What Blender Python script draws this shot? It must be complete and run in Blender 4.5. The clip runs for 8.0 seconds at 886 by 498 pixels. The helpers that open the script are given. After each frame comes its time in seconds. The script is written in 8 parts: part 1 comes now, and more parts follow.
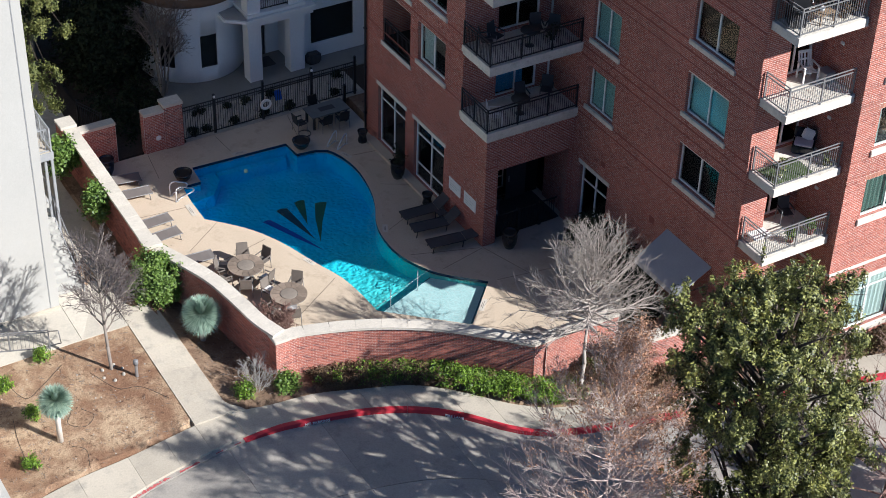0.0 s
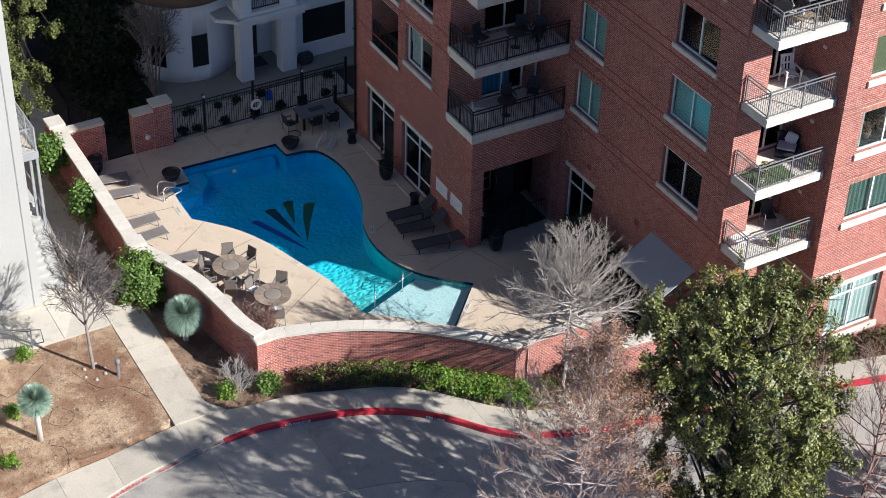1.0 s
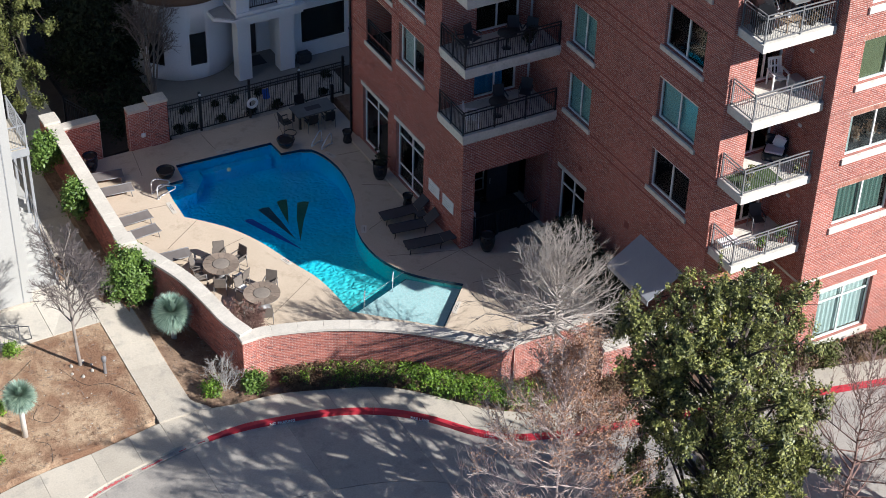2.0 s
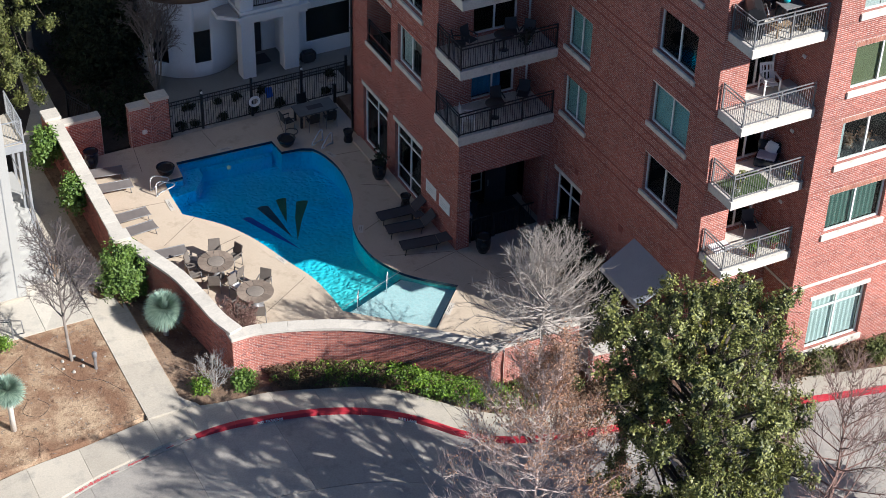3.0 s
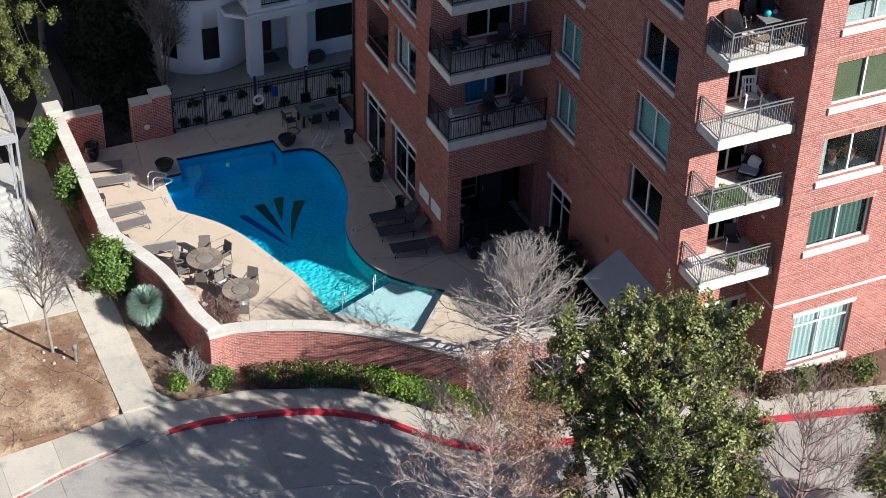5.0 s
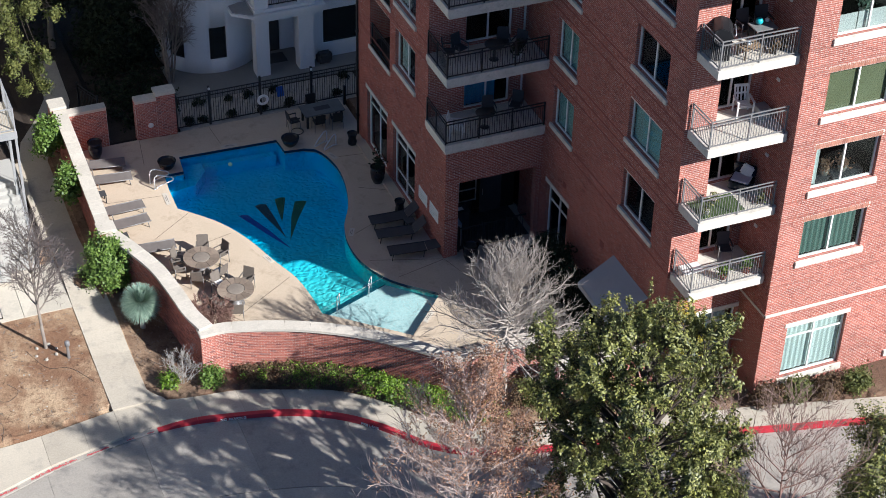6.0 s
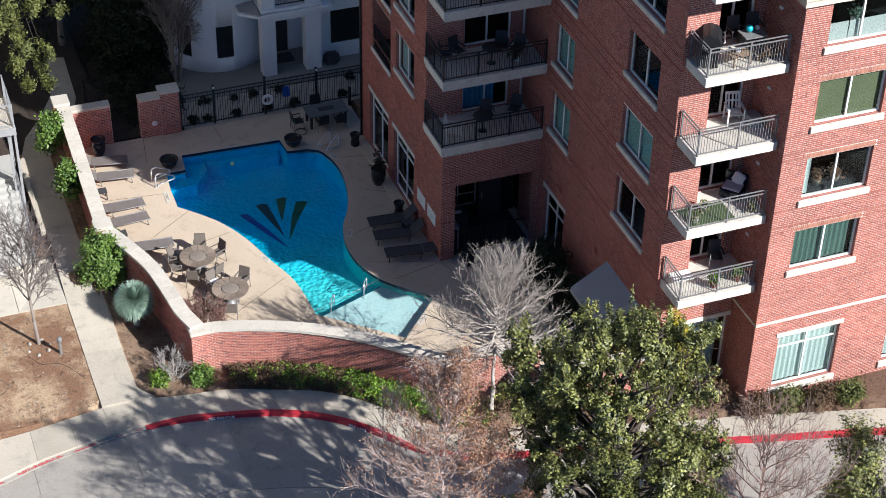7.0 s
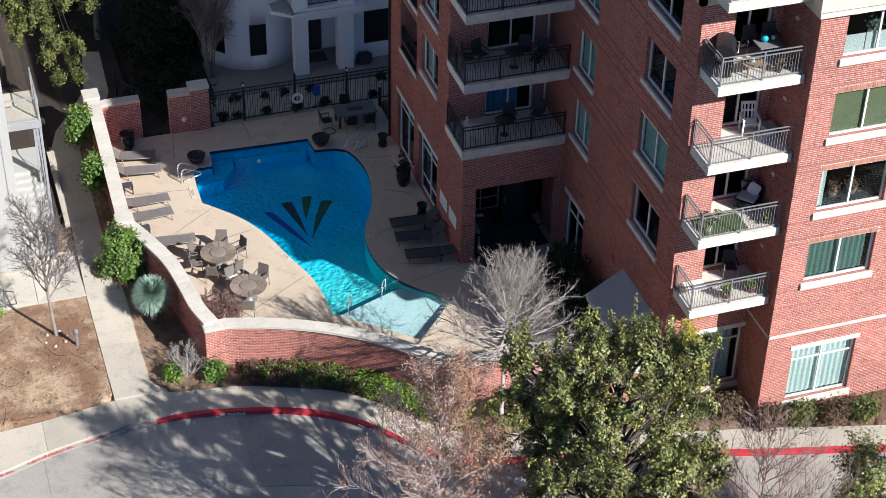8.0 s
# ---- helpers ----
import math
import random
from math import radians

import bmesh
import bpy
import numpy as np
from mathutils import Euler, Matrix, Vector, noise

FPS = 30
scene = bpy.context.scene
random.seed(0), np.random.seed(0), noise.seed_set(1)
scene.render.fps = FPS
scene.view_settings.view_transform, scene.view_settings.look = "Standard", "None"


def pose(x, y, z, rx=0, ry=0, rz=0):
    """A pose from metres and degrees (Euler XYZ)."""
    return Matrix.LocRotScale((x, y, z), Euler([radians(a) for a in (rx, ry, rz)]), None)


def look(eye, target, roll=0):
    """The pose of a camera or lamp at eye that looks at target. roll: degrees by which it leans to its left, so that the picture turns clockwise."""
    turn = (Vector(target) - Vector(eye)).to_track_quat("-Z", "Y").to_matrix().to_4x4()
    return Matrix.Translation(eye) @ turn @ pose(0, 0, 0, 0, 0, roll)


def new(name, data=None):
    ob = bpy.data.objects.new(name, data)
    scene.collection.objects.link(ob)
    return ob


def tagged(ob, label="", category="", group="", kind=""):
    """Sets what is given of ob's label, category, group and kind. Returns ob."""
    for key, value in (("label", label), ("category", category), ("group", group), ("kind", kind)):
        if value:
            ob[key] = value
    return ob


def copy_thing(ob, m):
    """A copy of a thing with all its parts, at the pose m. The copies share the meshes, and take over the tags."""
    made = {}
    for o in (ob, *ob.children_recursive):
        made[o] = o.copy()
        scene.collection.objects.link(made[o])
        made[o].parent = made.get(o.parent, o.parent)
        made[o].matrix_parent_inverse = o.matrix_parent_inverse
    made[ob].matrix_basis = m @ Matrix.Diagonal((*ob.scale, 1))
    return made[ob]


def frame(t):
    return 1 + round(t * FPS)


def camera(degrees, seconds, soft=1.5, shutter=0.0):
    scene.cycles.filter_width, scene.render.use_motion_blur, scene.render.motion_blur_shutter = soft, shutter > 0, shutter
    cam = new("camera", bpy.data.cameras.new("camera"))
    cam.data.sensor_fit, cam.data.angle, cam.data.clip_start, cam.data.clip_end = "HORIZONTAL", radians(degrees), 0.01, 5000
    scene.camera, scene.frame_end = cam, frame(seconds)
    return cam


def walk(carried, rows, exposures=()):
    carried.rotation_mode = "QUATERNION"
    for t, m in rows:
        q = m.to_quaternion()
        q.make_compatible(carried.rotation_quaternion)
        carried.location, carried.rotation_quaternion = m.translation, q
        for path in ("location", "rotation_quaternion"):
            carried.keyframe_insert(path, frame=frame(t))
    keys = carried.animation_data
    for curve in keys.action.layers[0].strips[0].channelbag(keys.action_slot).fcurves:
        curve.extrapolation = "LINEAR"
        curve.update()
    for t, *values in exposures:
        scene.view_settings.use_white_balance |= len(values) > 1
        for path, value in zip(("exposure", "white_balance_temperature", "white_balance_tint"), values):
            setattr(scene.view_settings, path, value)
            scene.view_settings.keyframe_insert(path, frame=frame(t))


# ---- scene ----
cam = camera(27.9, 8.0, 0.75)
PATH = [
    (0, (-33.022, -50.805, 44.849), (-32.184, -49.436, 43.657), 1.8),
    (0.5, (-32.361, -51.114, 44.869), (-31.533, -49.739, 43.675), 1.7),
    (1, (-31.731, -51.426, 44.91), (-30.912, -50.045, 43.716), 1.7),
    (1.5, (-31.021, -51.774, 44.943), (-30.216, -50.387, 43.749), 1.6),
    (3, (-28.704, -52.899, 45.058), (-27.952, -51.484, 43.861), 1.5),
    (3.5, (-27.919, -53.254, 45.08), (-27.185, -51.83, 43.883), 1.5),
    (4, (-27.058, -53.598, 45.089), (-26.342, -52.165, 43.892), 1.5),
    (4.5, (-26.194, -53.954, 45.101), (-25.498, -52.511, 43.904), 1.5),
    (6, (-23.56, -54.915, 45.252), (-22.929, -53.444, 44.054), 1.5),
    (6.5, (-22.583, -55.228, 45.262), (-21.974, -53.747, 44.064), 1.4),
    (7, (-21.613, -55.54, 45.306), (-21.029, -54.049, 44.107), 1.4),
    (7.5, (-20.646, -55.808, 45.345), (-20.094, -54.306, 44.145), 1.4),
    (8, (-19.662, -56.164, 45.338), (-19.151, -54.647, 44.14), 1.3),
]
walk(cam, [(t, look(e, g, r)) for t, e, g, r in PATH], [(0, 0.86, 5700, 10), (8, 0.86, 5700, 10)])

# world, sun
SUN_AZ, SUN_EL = 146.0, 34.3
world = bpy.data.worlds.new("sky")
scene.world = world
world.use_nodes = True
wn = world.node_tree.nodes
sky = wn.new("ShaderNodeTexSky")
sky.sky_type = 'NISHITA'
sky.sun_disc = False
sky.ozone_density, sky.dust_density = 9.0, 0.1
sky.sun_elevation, sky.sun_rotation = radians(SUN_EL), radians(SUN_AZ)
world.node_tree.links.new(sky.outputs[0], wn["Background"].inputs[0])
wn["Background"].inputs[1].default_value = 0.043
sun = new("sun", bpy.data.lights.new("sun", 'SUN'))
sun.data.energy, sun.data.angle, sun.data.color = 4.9, radians(0.5), (1.0, 0.917, 0.8)
sd = Vector((math.sin(radians(SUN_AZ)) * math.cos(radians(SUN_EL)), math.cos(radians(SUN_AZ)) * math.cos(radians(SUN_EL)), math.sin(radians(SUN_EL))))
sun.matrix_world = look(sd * 80, (0, 0, 0))


# ---- mesh helpers ----
def box(bm, x0, y0, z0, x1, y1, z1):
    v = [bm.verts.new(p) for p in ((x0, y0, z0), (x1, y0, z0), (x1, y1, z0), (x0, y1, z0), (x0, y0, z1), (x1, y0, z1), (x1, y1, z1), (x0, y1, z1))]
    for f in ((0, 3, 2, 1), (4, 5, 6, 7), (0, 1, 5, 4), (1, 2, 6, 5), (2, 3, 7, 6), (3, 0, 4, 7)):
        bm.faces.new([v[i] for i in f])
    return bm


def boxes(*dims):
    bm = bmesh.new()
    for d in dims:
        box(bm, *d)
    return bm


def soft_box(x0, y0, z0, x1, y1, z1, r=0.02):
    bm = boxes((x0, y0, z0, x1, y1, z1))
    bmesh.ops.bevel(bm, geom=bm.edges[:], offset=r, segments=2, affect='EDGES')
    return bm


def prism(bm, pts, z0, z1):
    """Upright prism over a plan outline; z1 may be a number or a list."""
    n = len(pts)
    tops = z1 if isinstance(z1, (list, tuple)) else [z1] * n
    a = [bm.verts.new((p[0], p[1], z0)) for p in pts]
    b = [bm.verts.new((p[0], p[1], t)) for p, t in zip(pts, tops)]
    area = sum(pts[i][0] * pts[(i + 1) % n][1] - pts[(i + 1) % n][0] * pts[i][1] for i in range(n))
    if area < 0:
        a.reverse(), b.reverse()
    bm.faces.new(b)
    bm.faces.new(a[::-1])
    for i in range(n):
        j = (i + 1) % n
        bm.faces.new((a[i], a[j], b[j], b[i]))
    return bm


def tube(bm, p0, p1, r0, r1=None, n=8, cap=True):
    p0, p1 = Vector(p0), Vector(p1)
    r1 = r0 if r1 is None else r1
    d = (p1 - p0).normalized()
    u = d.orthogonal().normalized()
    w = d.cross(u)
    rings = []
    for p, r in ((p0, r0), (p1, r1)):
        rings.append([bm.verts.new(p + (u * math.cos(2 * math.pi * k / n) + w * math.sin(2 * math.pi * k / n)) * r) for k in range(n)])
    for k in range(n):
        f = bm.faces.new((rings[0][k], rings[0][(k + 1) % n], rings[1][(k + 1) % n], rings[1][k]))
        f.smooth = n > 5
    if cap:
        bm.faces.new(rings[0][::-1])
        bm.faces.new(rings[1])
    return bm


def pipe(bm, pts, r, n=8):
    for a, b in zip(pts, pts[1:]):
        tube(bm, a, b, r, r, n)
    return bm


def lathe(profile, n=24, at=(0, 0, 0)):
    bm = bmesh.new()
    rings = []
    for r, z in profile:
        if r < 1e-6:
            rings.append([bm.verts.new((at[0], at[1], at[2] + z))])
        else:
            rings.append([bm.verts.new((at[0] + r * math.cos(2 * math.pi * k / n), at[1] + r * math.sin(2 * math.pi * k / n), at[2] + z)) for k in range(n)])
    for a, b in zip(rings, rings[1:]):
        for k in range(n):
            j = (k + 1) % n
            if len(a) == 1 and len(b) == 1:
                continue
            if len(a) == 1:
                f = bm.faces.new((a[0], b[j], b[k]))
            elif len(b) == 1:
                f = bm.faces.new((a[k], a[j], b[0]))
            else:
                f = bm.faces.new((a[k], a[j], b[j], b[k]))
            f.smooth = True
    return bm


def box_uv(me):
    """Lay metres over the faces by their main direction."""
    uv = me.uv_layers.new(name="metres")
    for p in me.polygons:
        nx, ny, nz = (abs(c) for c in p.normal)
        a, b = (1, 2) if nx >= ny and nx >= nz else ((0, 2) if ny >= nz else (0, 1))
        for li in p.loop_indices:
            co = me.vertices[me.loops[li].vertex_index].co
            uv.data[li].uv = (co[a], co[b])


def mesh_of(name, bm, material):
    me = bpy.data.meshes.new(name)
    bm.normal_update()
    bm.to_mesh(me)
    bm.free()
    if not me.uv_layers:
        box_uv(me)
    me.materials.append(material)
    return me


def part(name, bm, material, parent=None, label=""):
    """Link a bmesh as one mesh object under a thing or a part."""
    ob = new(name, mesh_of(name, bm, material))
    if parent:
        ob.parent = parent
    return tagged(ob, label)


def share(name, me, parent, m):
    ob = new(name, me)
    ob.parent = parent
    ob.matrix_basis = m
    return ob


def thing(name, label, category, group="", kind="", m=None):
    ob = new(name)
    ob.empty_display_size = 0.2
    if m is not None:
        ob.matrix_basis = m
    return tagged(ob, label, category, group, kind)


def solid(name, bm, material, label, category, group="", kind=""):
    """A thing that is one mesh."""
    return tagged(part(name, bm, material), label, category, group, kind)


def quads(name, verts, faces, material):
    me = bpy.data.meshes.new(name)
    me.from_pydata(verts, [], faces)
    me.update()
    me.materials.append(material)
    return me


def spline(pts, step=0.3):
    """A smooth line through plan points (Catmull-Rom), sampled about every step metres."""
    P = [np.array(p, float) for p in pts]
    P = [2 * P[0] - P[1]] + P + [2 * P[-1] - P[-2]]
    out = []
    for i in range(1, len(P) - 2):
        a, b, c, d = P[i - 1:i + 3]
        n = max(1, int(round(np.linalg.norm(c - b) / step)))
        for k in range(n):
            t = k / n
            out.append(0.5 * (2 * b + (c - a) * t + (2 * a - 5 * b + 4 * c - d) * t * t + (3 * b - a - 3 * c + d) * t ** 3))
    out.append(P[-2])
    return [tuple(float(x) for x in p) for p in out]


def offset(line, d):
    """The plan line moved d metres to its left."""
    out = []
    for i, p in enumerate(line):
        a, b = line[max(0, i - 1)], line[min(len(line) - 1, i + 1)]
        t = Vector((b[0] - a[0], b[1] - a[1])).normalized()
        out.append((p[0] - t.y * d, p[1] + t.x * d))
    return out


# ---- materials ----
def base_material(name):
    m = bpy.data.materials.new(name)
    m.use_nodes = True
    return m, m.node_tree.nodes, m.node_tree.links, m.node_tree.nodes["Principled BSDF"]


def rgba(c):
    return (*c, 1.0)


def noise_node(N, L, scale, detail=4.0, rough=0.6, coords="Object", stretch=None):
    tc = N.new("ShaderNodeTexCoord")
    n = N.new("ShaderNodeTexNoise")
    n.inputs["Scale"].default_value, n.inputs["Detail"].default_value, n.inputs["Roughness"].default_value = scale, detail, rough
    if stretch:
        mp = N.new("ShaderNodeMapping")
        mp.inputs["Scale"].default_value = stretch
        L.new(tc.outputs[coords], mp.inputs[0])
        L.new(mp.outputs[0], n.inputs["Vector"])
    else:
        L.new(tc.outputs[coords], n.inputs["Vector"])
    return n.outputs["Fac"]


def ramp(N, L, fac, stops):
    r = N.new("ShaderNodeValToRGB")
    e = r.color_ramp.elements
    while len(e) < len(stops):
        e.new(0.5)
    for el, (p, c) in zip(e, stops):
        el.position, el.color = p, rgba(c)
    L.new(fac, r.inputs[0])
    return r.outputs[0]


def blend(N, L, fac, a, b, mode='MIX'):
    m = N.new("ShaderNodeMix")
    m.data_type, m.blend_type = 'RGBA', mode
    for sock, v in ((m.inputs["Factor"], fac), (m.inputs["A"], a), (m.inputs["B"], b)):
        if isinstance(v, tuple):
            sock.default_value = rgba(v)
        elif isinstance(v, (int, float)):
            sock.default_value = v
        else:
            L.new(v, sock)
    return m.outputs["Result"]


def bump(N, L, bsdf, height, strength=0.3, dist=0.01):
    b = N.new("ShaderNodeBump")
    b.inputs["Strength"].default_value, b.inputs["Distance"].default_value = strength, dist
    L.new(height, b.inputs["Height"])
    L.new(b.outputs[0], bsdf.inputs["Normal"])


def surface(name, dark, light, rough=0.8, big=0.5, fine=9.0, relief=0.25, metal=0.0, stain=None, random=0.0, stretch=None, dist=0.01):
    """A two-scale material: broad blotches, fine grain, optional stains and change from piece to piece."""
    m, N, L, B = base_material(name)
    a = noise_node(N, L, big, 5, 0.65, stretch=stretch)
    f = noise_node(N, L, fine, 6, 0.7, stretch=stretch)
    col = ramp(N, L, a, [(0.3, dark), (0.7, light)])
    mid = tuple((x + y) / 2 for x, y in zip(dark, light))
    col = blend(N, L, 0.45, col, ramp(N, L, f, [(0.3, tuple(c * 0.72 for c in mid)), (0.7, tuple(min(1, c * 1.25) for c in mid))]))
    if stain:
        s = noise_node(N, L, big * 2.7, 8, 0.75)
        col = blend(N, L, ramp(N, L, s, [(0.52, (0, 0, 0)), (0.68, (0.8, 0.8, 0.8))]), col, stain)
    if random:
        oi = N.new("ShaderNodeObjectInfo")
        v = ramp(N, L, oi.outputs["Random"], [(0, (1 - random,) * 3), (1, (1 + random * 0.4,) * 3)])
        col = blend(N, L, 1.0, col, v, 'MULTIPLY')
    L.new(col, B.inputs["Base Color"])
    B.inputs["Roughness"].default_value, B.inputs["Metallic"].default_value = rough, metal
    if relief:
        bump(N, L, B, f, relief, dist)
    return m


def brick_material(name, c1, c2, mortar, soot=0.25):
    m, N, L, B = base_material(name)
    uv = N.new("ShaderNodeUVMap")
    bt = N.new("ShaderNodeTexBrick")
    L.new(uv.outputs[0], bt.inputs["Vector"])
    for k, v in (("Scale", 1.0), ("Brick Width", 0.22), ("Row Height", 0.08), ("Mortar Size", 0.012), ("Mortar Smooth", 0.2), ("Bias", -0.1)):
        bt.inputs[k].default_value = v
    bt.inputs["Color1"].default_value, bt.inputs["Color2"].default_value, bt.inputs["Mortar"].default_value = rgba(c1), rgba(c2), rgba(mortar)
    a = noise_node(N, L, 0.35, 6, 0.7)
    f = noise_node(N, L, 22, 5, 0.7)
    col = blend(N, L, 1.0, bt.outputs["Color"], ramp(N, L, a, [(0.3, (1 - soot,) * 3), (0.7, (1.12,) * 3)]), 'MULTIPLY')
    col = blend(N, L, 1.0, col, ramp(N, L, f, [(0.25, (0.8, 0.8, 0.8)), (0.75, (1.18, 1.18, 1.18))]), 'MULTIPLY')
    L.new(col, B.inputs["Base Color"])
    B.inputs["Roughness"].default_value = 0.85
    inv = N.new("ShaderNodeMath")
    inv.operation = 'SUBTRACT'
    inv.inputs[0].default_value = 1.0
    L.new(bt.outputs["Fac"], inv.inputs[1])
    bump(N, L, B, inv.outputs[0], 0.6, 0.012)
    return m


def sheen(N, L, least, most, normal=None):
    """How much a clear sheet mirrors: little face on, much at a glancing angle."""
    lw = N.new("ShaderNodeLayerWeight")
    lw.inputs["Blend"].default_value = 0.5
    if normal:
        L.new(normal, lw.inputs["Normal"])
    p = N.new("ShaderNodeMath")
    p.operation = 'POWER'
    p.inputs[1].default_value = 4.5
    L.new(lw.outputs["Facing"], p.inputs[0])
    r = N.new("ShaderNodeMapRange")
    r.inputs["To Min"].default_value, r.inputs["To Max"].default_value = least, most
    L.new(p.outputs[0], r.inputs["Value"])
    return r.outputs[0]


def glass_material(name, tint, haze=0.06):
    """Window glass: a clear pane with a mirror-like sheen."""
    m, N, L, B = base_material(name)
    tr = N.new("ShaderNodeBsdfTransparent")
    gl = N.new("ShaderNodeBsdfGlossy")
    gl.inputs["Roughness"].default_value = 0.02
    tr.inputs["Color"].default_value = rgba(tint)
    fr = sheen(N, L, 0.025, 0.85)
    mx = N.new("ShaderNodeMixShader")
    L.new(fr, mx.inputs[0])
    L.new(tr.outputs[0], mx.inputs[1])
    L.new(gl.outputs[0], mx.inputs[2])
    L.new(mx.outputs[0], N["Material Output"].inputs["Surface"])
    return m


BRICK = brick_material("red brick", (0.43, 0.138, 0.098), (0.28, 0.078, 0.06), (0.4, 0.27, 0.225))
MORTAR = surface("pale mortar", (0.63, 0.53, 0.465), (0.75, 0.65, 0.58), 0.95, 0.6, 20, 0.2)
MORTAR_LOW = surface("grey-pink mortar", (0.56, 0.46, 0.4), (0.7, 0.6, 0.53), 0.95, 0.6, 20, 0.2)


def piece_material(name, dark, light, soot=0.25):
    """One brick colour for each piece, with broad weathering over the wall."""
    m, N, L, B = base_material(name)
    g, oi, s = N.new("ShaderNodeNewGeometry"), N.new("ShaderNodeObjectInfo"), N.new("ShaderNodeMath")
    L.new(g.outputs["Random Per Island"], s.inputs[0])
    L.new(oi.outputs["Random"], s.inputs[1])
    fr = N.new("ShaderNodeMath")
    fr.operation = 'FRACT'
    L.new(s.outputs[0], fr.inputs[0])
    mid = tuple((a + b) / 2 for a, b in zip(dark, light))
    col = ramp(N, L, fr.outputs[0], [(0.0, dark), (0.18, mid), (0.75, light), (1.0, tuple(c * 1.12 for c in light))])
    a = noise_node(N, L, 0.35, 6, 0.7)
    f = noise_node(N, L, 24, 5, 0.7)
    col = blend(N, L, 1.0, col, ramp(N, L, a, [(0.3, (1 - soot,) * 3), (0.7, (1.1,) * 3)]), 'MULTIPLY')
    col = blend(N, L, 1.0, col, ramp(N, L, f, [(0.25, (0.8, 0.8, 0.8)), (0.75, (1.18, 1.18, 1.18))]), 'MULTIPLY')
    L.new(col, B.inputs["Base Color"])
    B.inputs["Roughness"].default_value = 0.85
    bump(N, L, B, f, 0.3, 0.006)
    return m


BRICK_PIECE = piece_material("red facade brick", (0.28, 0.09, 0.068), (0.415, 0.142, 0.102))
SOLDIER_PIECE = piece_material("tan soldier brick", (0.29, 0.115, 0.078), (0.44, 0.2, 0.135), 0.15)
BRICK_LOW_PIECE = piece_material("dark red garden brick", (0.21, 0.078, 0.068), (0.43, 0.15, 0.108), 0.25)
# unseen far ground, dark so that it throws little warm light back
SURROUNDS = surface("dark far ground out of view", (0.035, 0.04, 0.025), (0.07, 0.075, 0.055), 0.95, 0.05, 2, 0)
# mulch darkened in place of shade on the ground behind the walls
MULCH_SHADED = surface("mulch with shade in its colour", (0.02, 0.014, 0.01), (0.06, 0.042, 0.03), 0.95, 0.9, 7, 0.8, dist=0.05)
BRICK_LOW = brick_material("garden wall brick", (0.40, 0.10, 0.085), (0.22, 0.055, 0.06), (0.56, 0.45, 0.4), 0.3)
BRICK_DARK = surface("dark brick course", (0.2, 0.062, 0.048), (0.28, 0.09, 0.068), 0.9, 0.8, 14)
STONE = surface("cast stone", (0.55, 0.51, 0.44), (0.72, 0.68, 0.6), 0.85, 0.9, 12, 0.2, stain=(0.42, 0.38, 0.32))
CAPSTONE = surface("limestone cap", (0.5, 0.455, 0.385), (0.64, 0.59, 0.51), 0.85, 1.1, 14, 0.3, stain=(0.46, 0.425, 0.365), random=0.08)
STUCCO = surface("white stucco", (0.385, 0.375, 0.345), (0.44, 0.43, 0.4), 0.9, 0.4, 30, 0.15)
HOUSE_STUCCO = surface("pale stucco", (0.76, 0.76, 0.75), (0.86, 0.86, 0.85), 0.9, 0.35, 24, 0.15)
DECK = surface("pool deck concrete", (0.47, 0.38, 0.28), (0.58, 0.48, 0.365), 0.85, 0.45, 16, 0.15, stain=(0.37, 0.29, 0.21))
COPING = surface("pool coping", (0.48, 0.39, 0.29), (0.59, 0.49, 0.375), 0.8, 1.2, 18, 0.15)
JOINT = surface("joint sealant", (0.16, 0.13, 0.1), (0.22, 0.18, 0.14), 0.9, 2, 20, 0.1)
ROAD = surface("worn road concrete", (0.31, 0.282, 0.245), (0.43, 0.393, 0.342), 0.9, 0.3, 14, 0.25, stain=(0.22, 0.205, 0.19), random=0.1)
PAVING = surface("pavement concrete", (0.41, 0.36, 0.288), (0.53, 0.475, 0.385), 0.9, 0.5, 15, 0.2, stain=(0.31, 0.285, 0.245), random=0.1)
GAP = surface("dirt in joints", (0.2, 0.18, 0.155), (0.28, 0.25, 0.215), 0.95, 2, 20, 0.1)
DARK_SOIL = surface("damp potting soil", (0.015, 0.012, 0.01), (0.03, 0.024, 0.02), 0.95, 3, 20, 0.4)
def soil_material(name, dark, mid, light):
    """Bare earth: broad worn patches, thin leaf mould and crumbs."""
    m, N, L, B = base_material(name)
    broad, patch, mould, crumb = noise_node(N, L, 0.33, 5, 0.6), noise_node(N, L, 1.5, 6, 0.7), noise_node(N, L, 4.5, 8, 0.75), noise_node(N, L, 22, 4, 0.7)
    col = ramp(N, L, broad, [(0.43, mid), (0.57, light)])
    col = blend(N, L, ramp(N, L, patch, [(0.47, (0, 0, 0)), (0.6, (0.75, 0.75, 0.75))]), col, mid)
    col = blend(N, L, ramp(N, L, mould, [(0.54, (0, 0, 0)), (0.66, (0.85, 0.85, 0.85))]), col, dark)
    col = blend(N, L, 1.0, col, ramp(N, L, crumb, [(0.3, (0.7, 0.68, 0.66)), (0.72, (1.3, 1.3, 1.3))]), 'MULTIPLY')
    L.new(col, B.inputs["Base Color"])
    B.inputs["Roughness"].default_value = 0.95
    bump(N, L, B, mould, 1.0, 0.09)
    return m


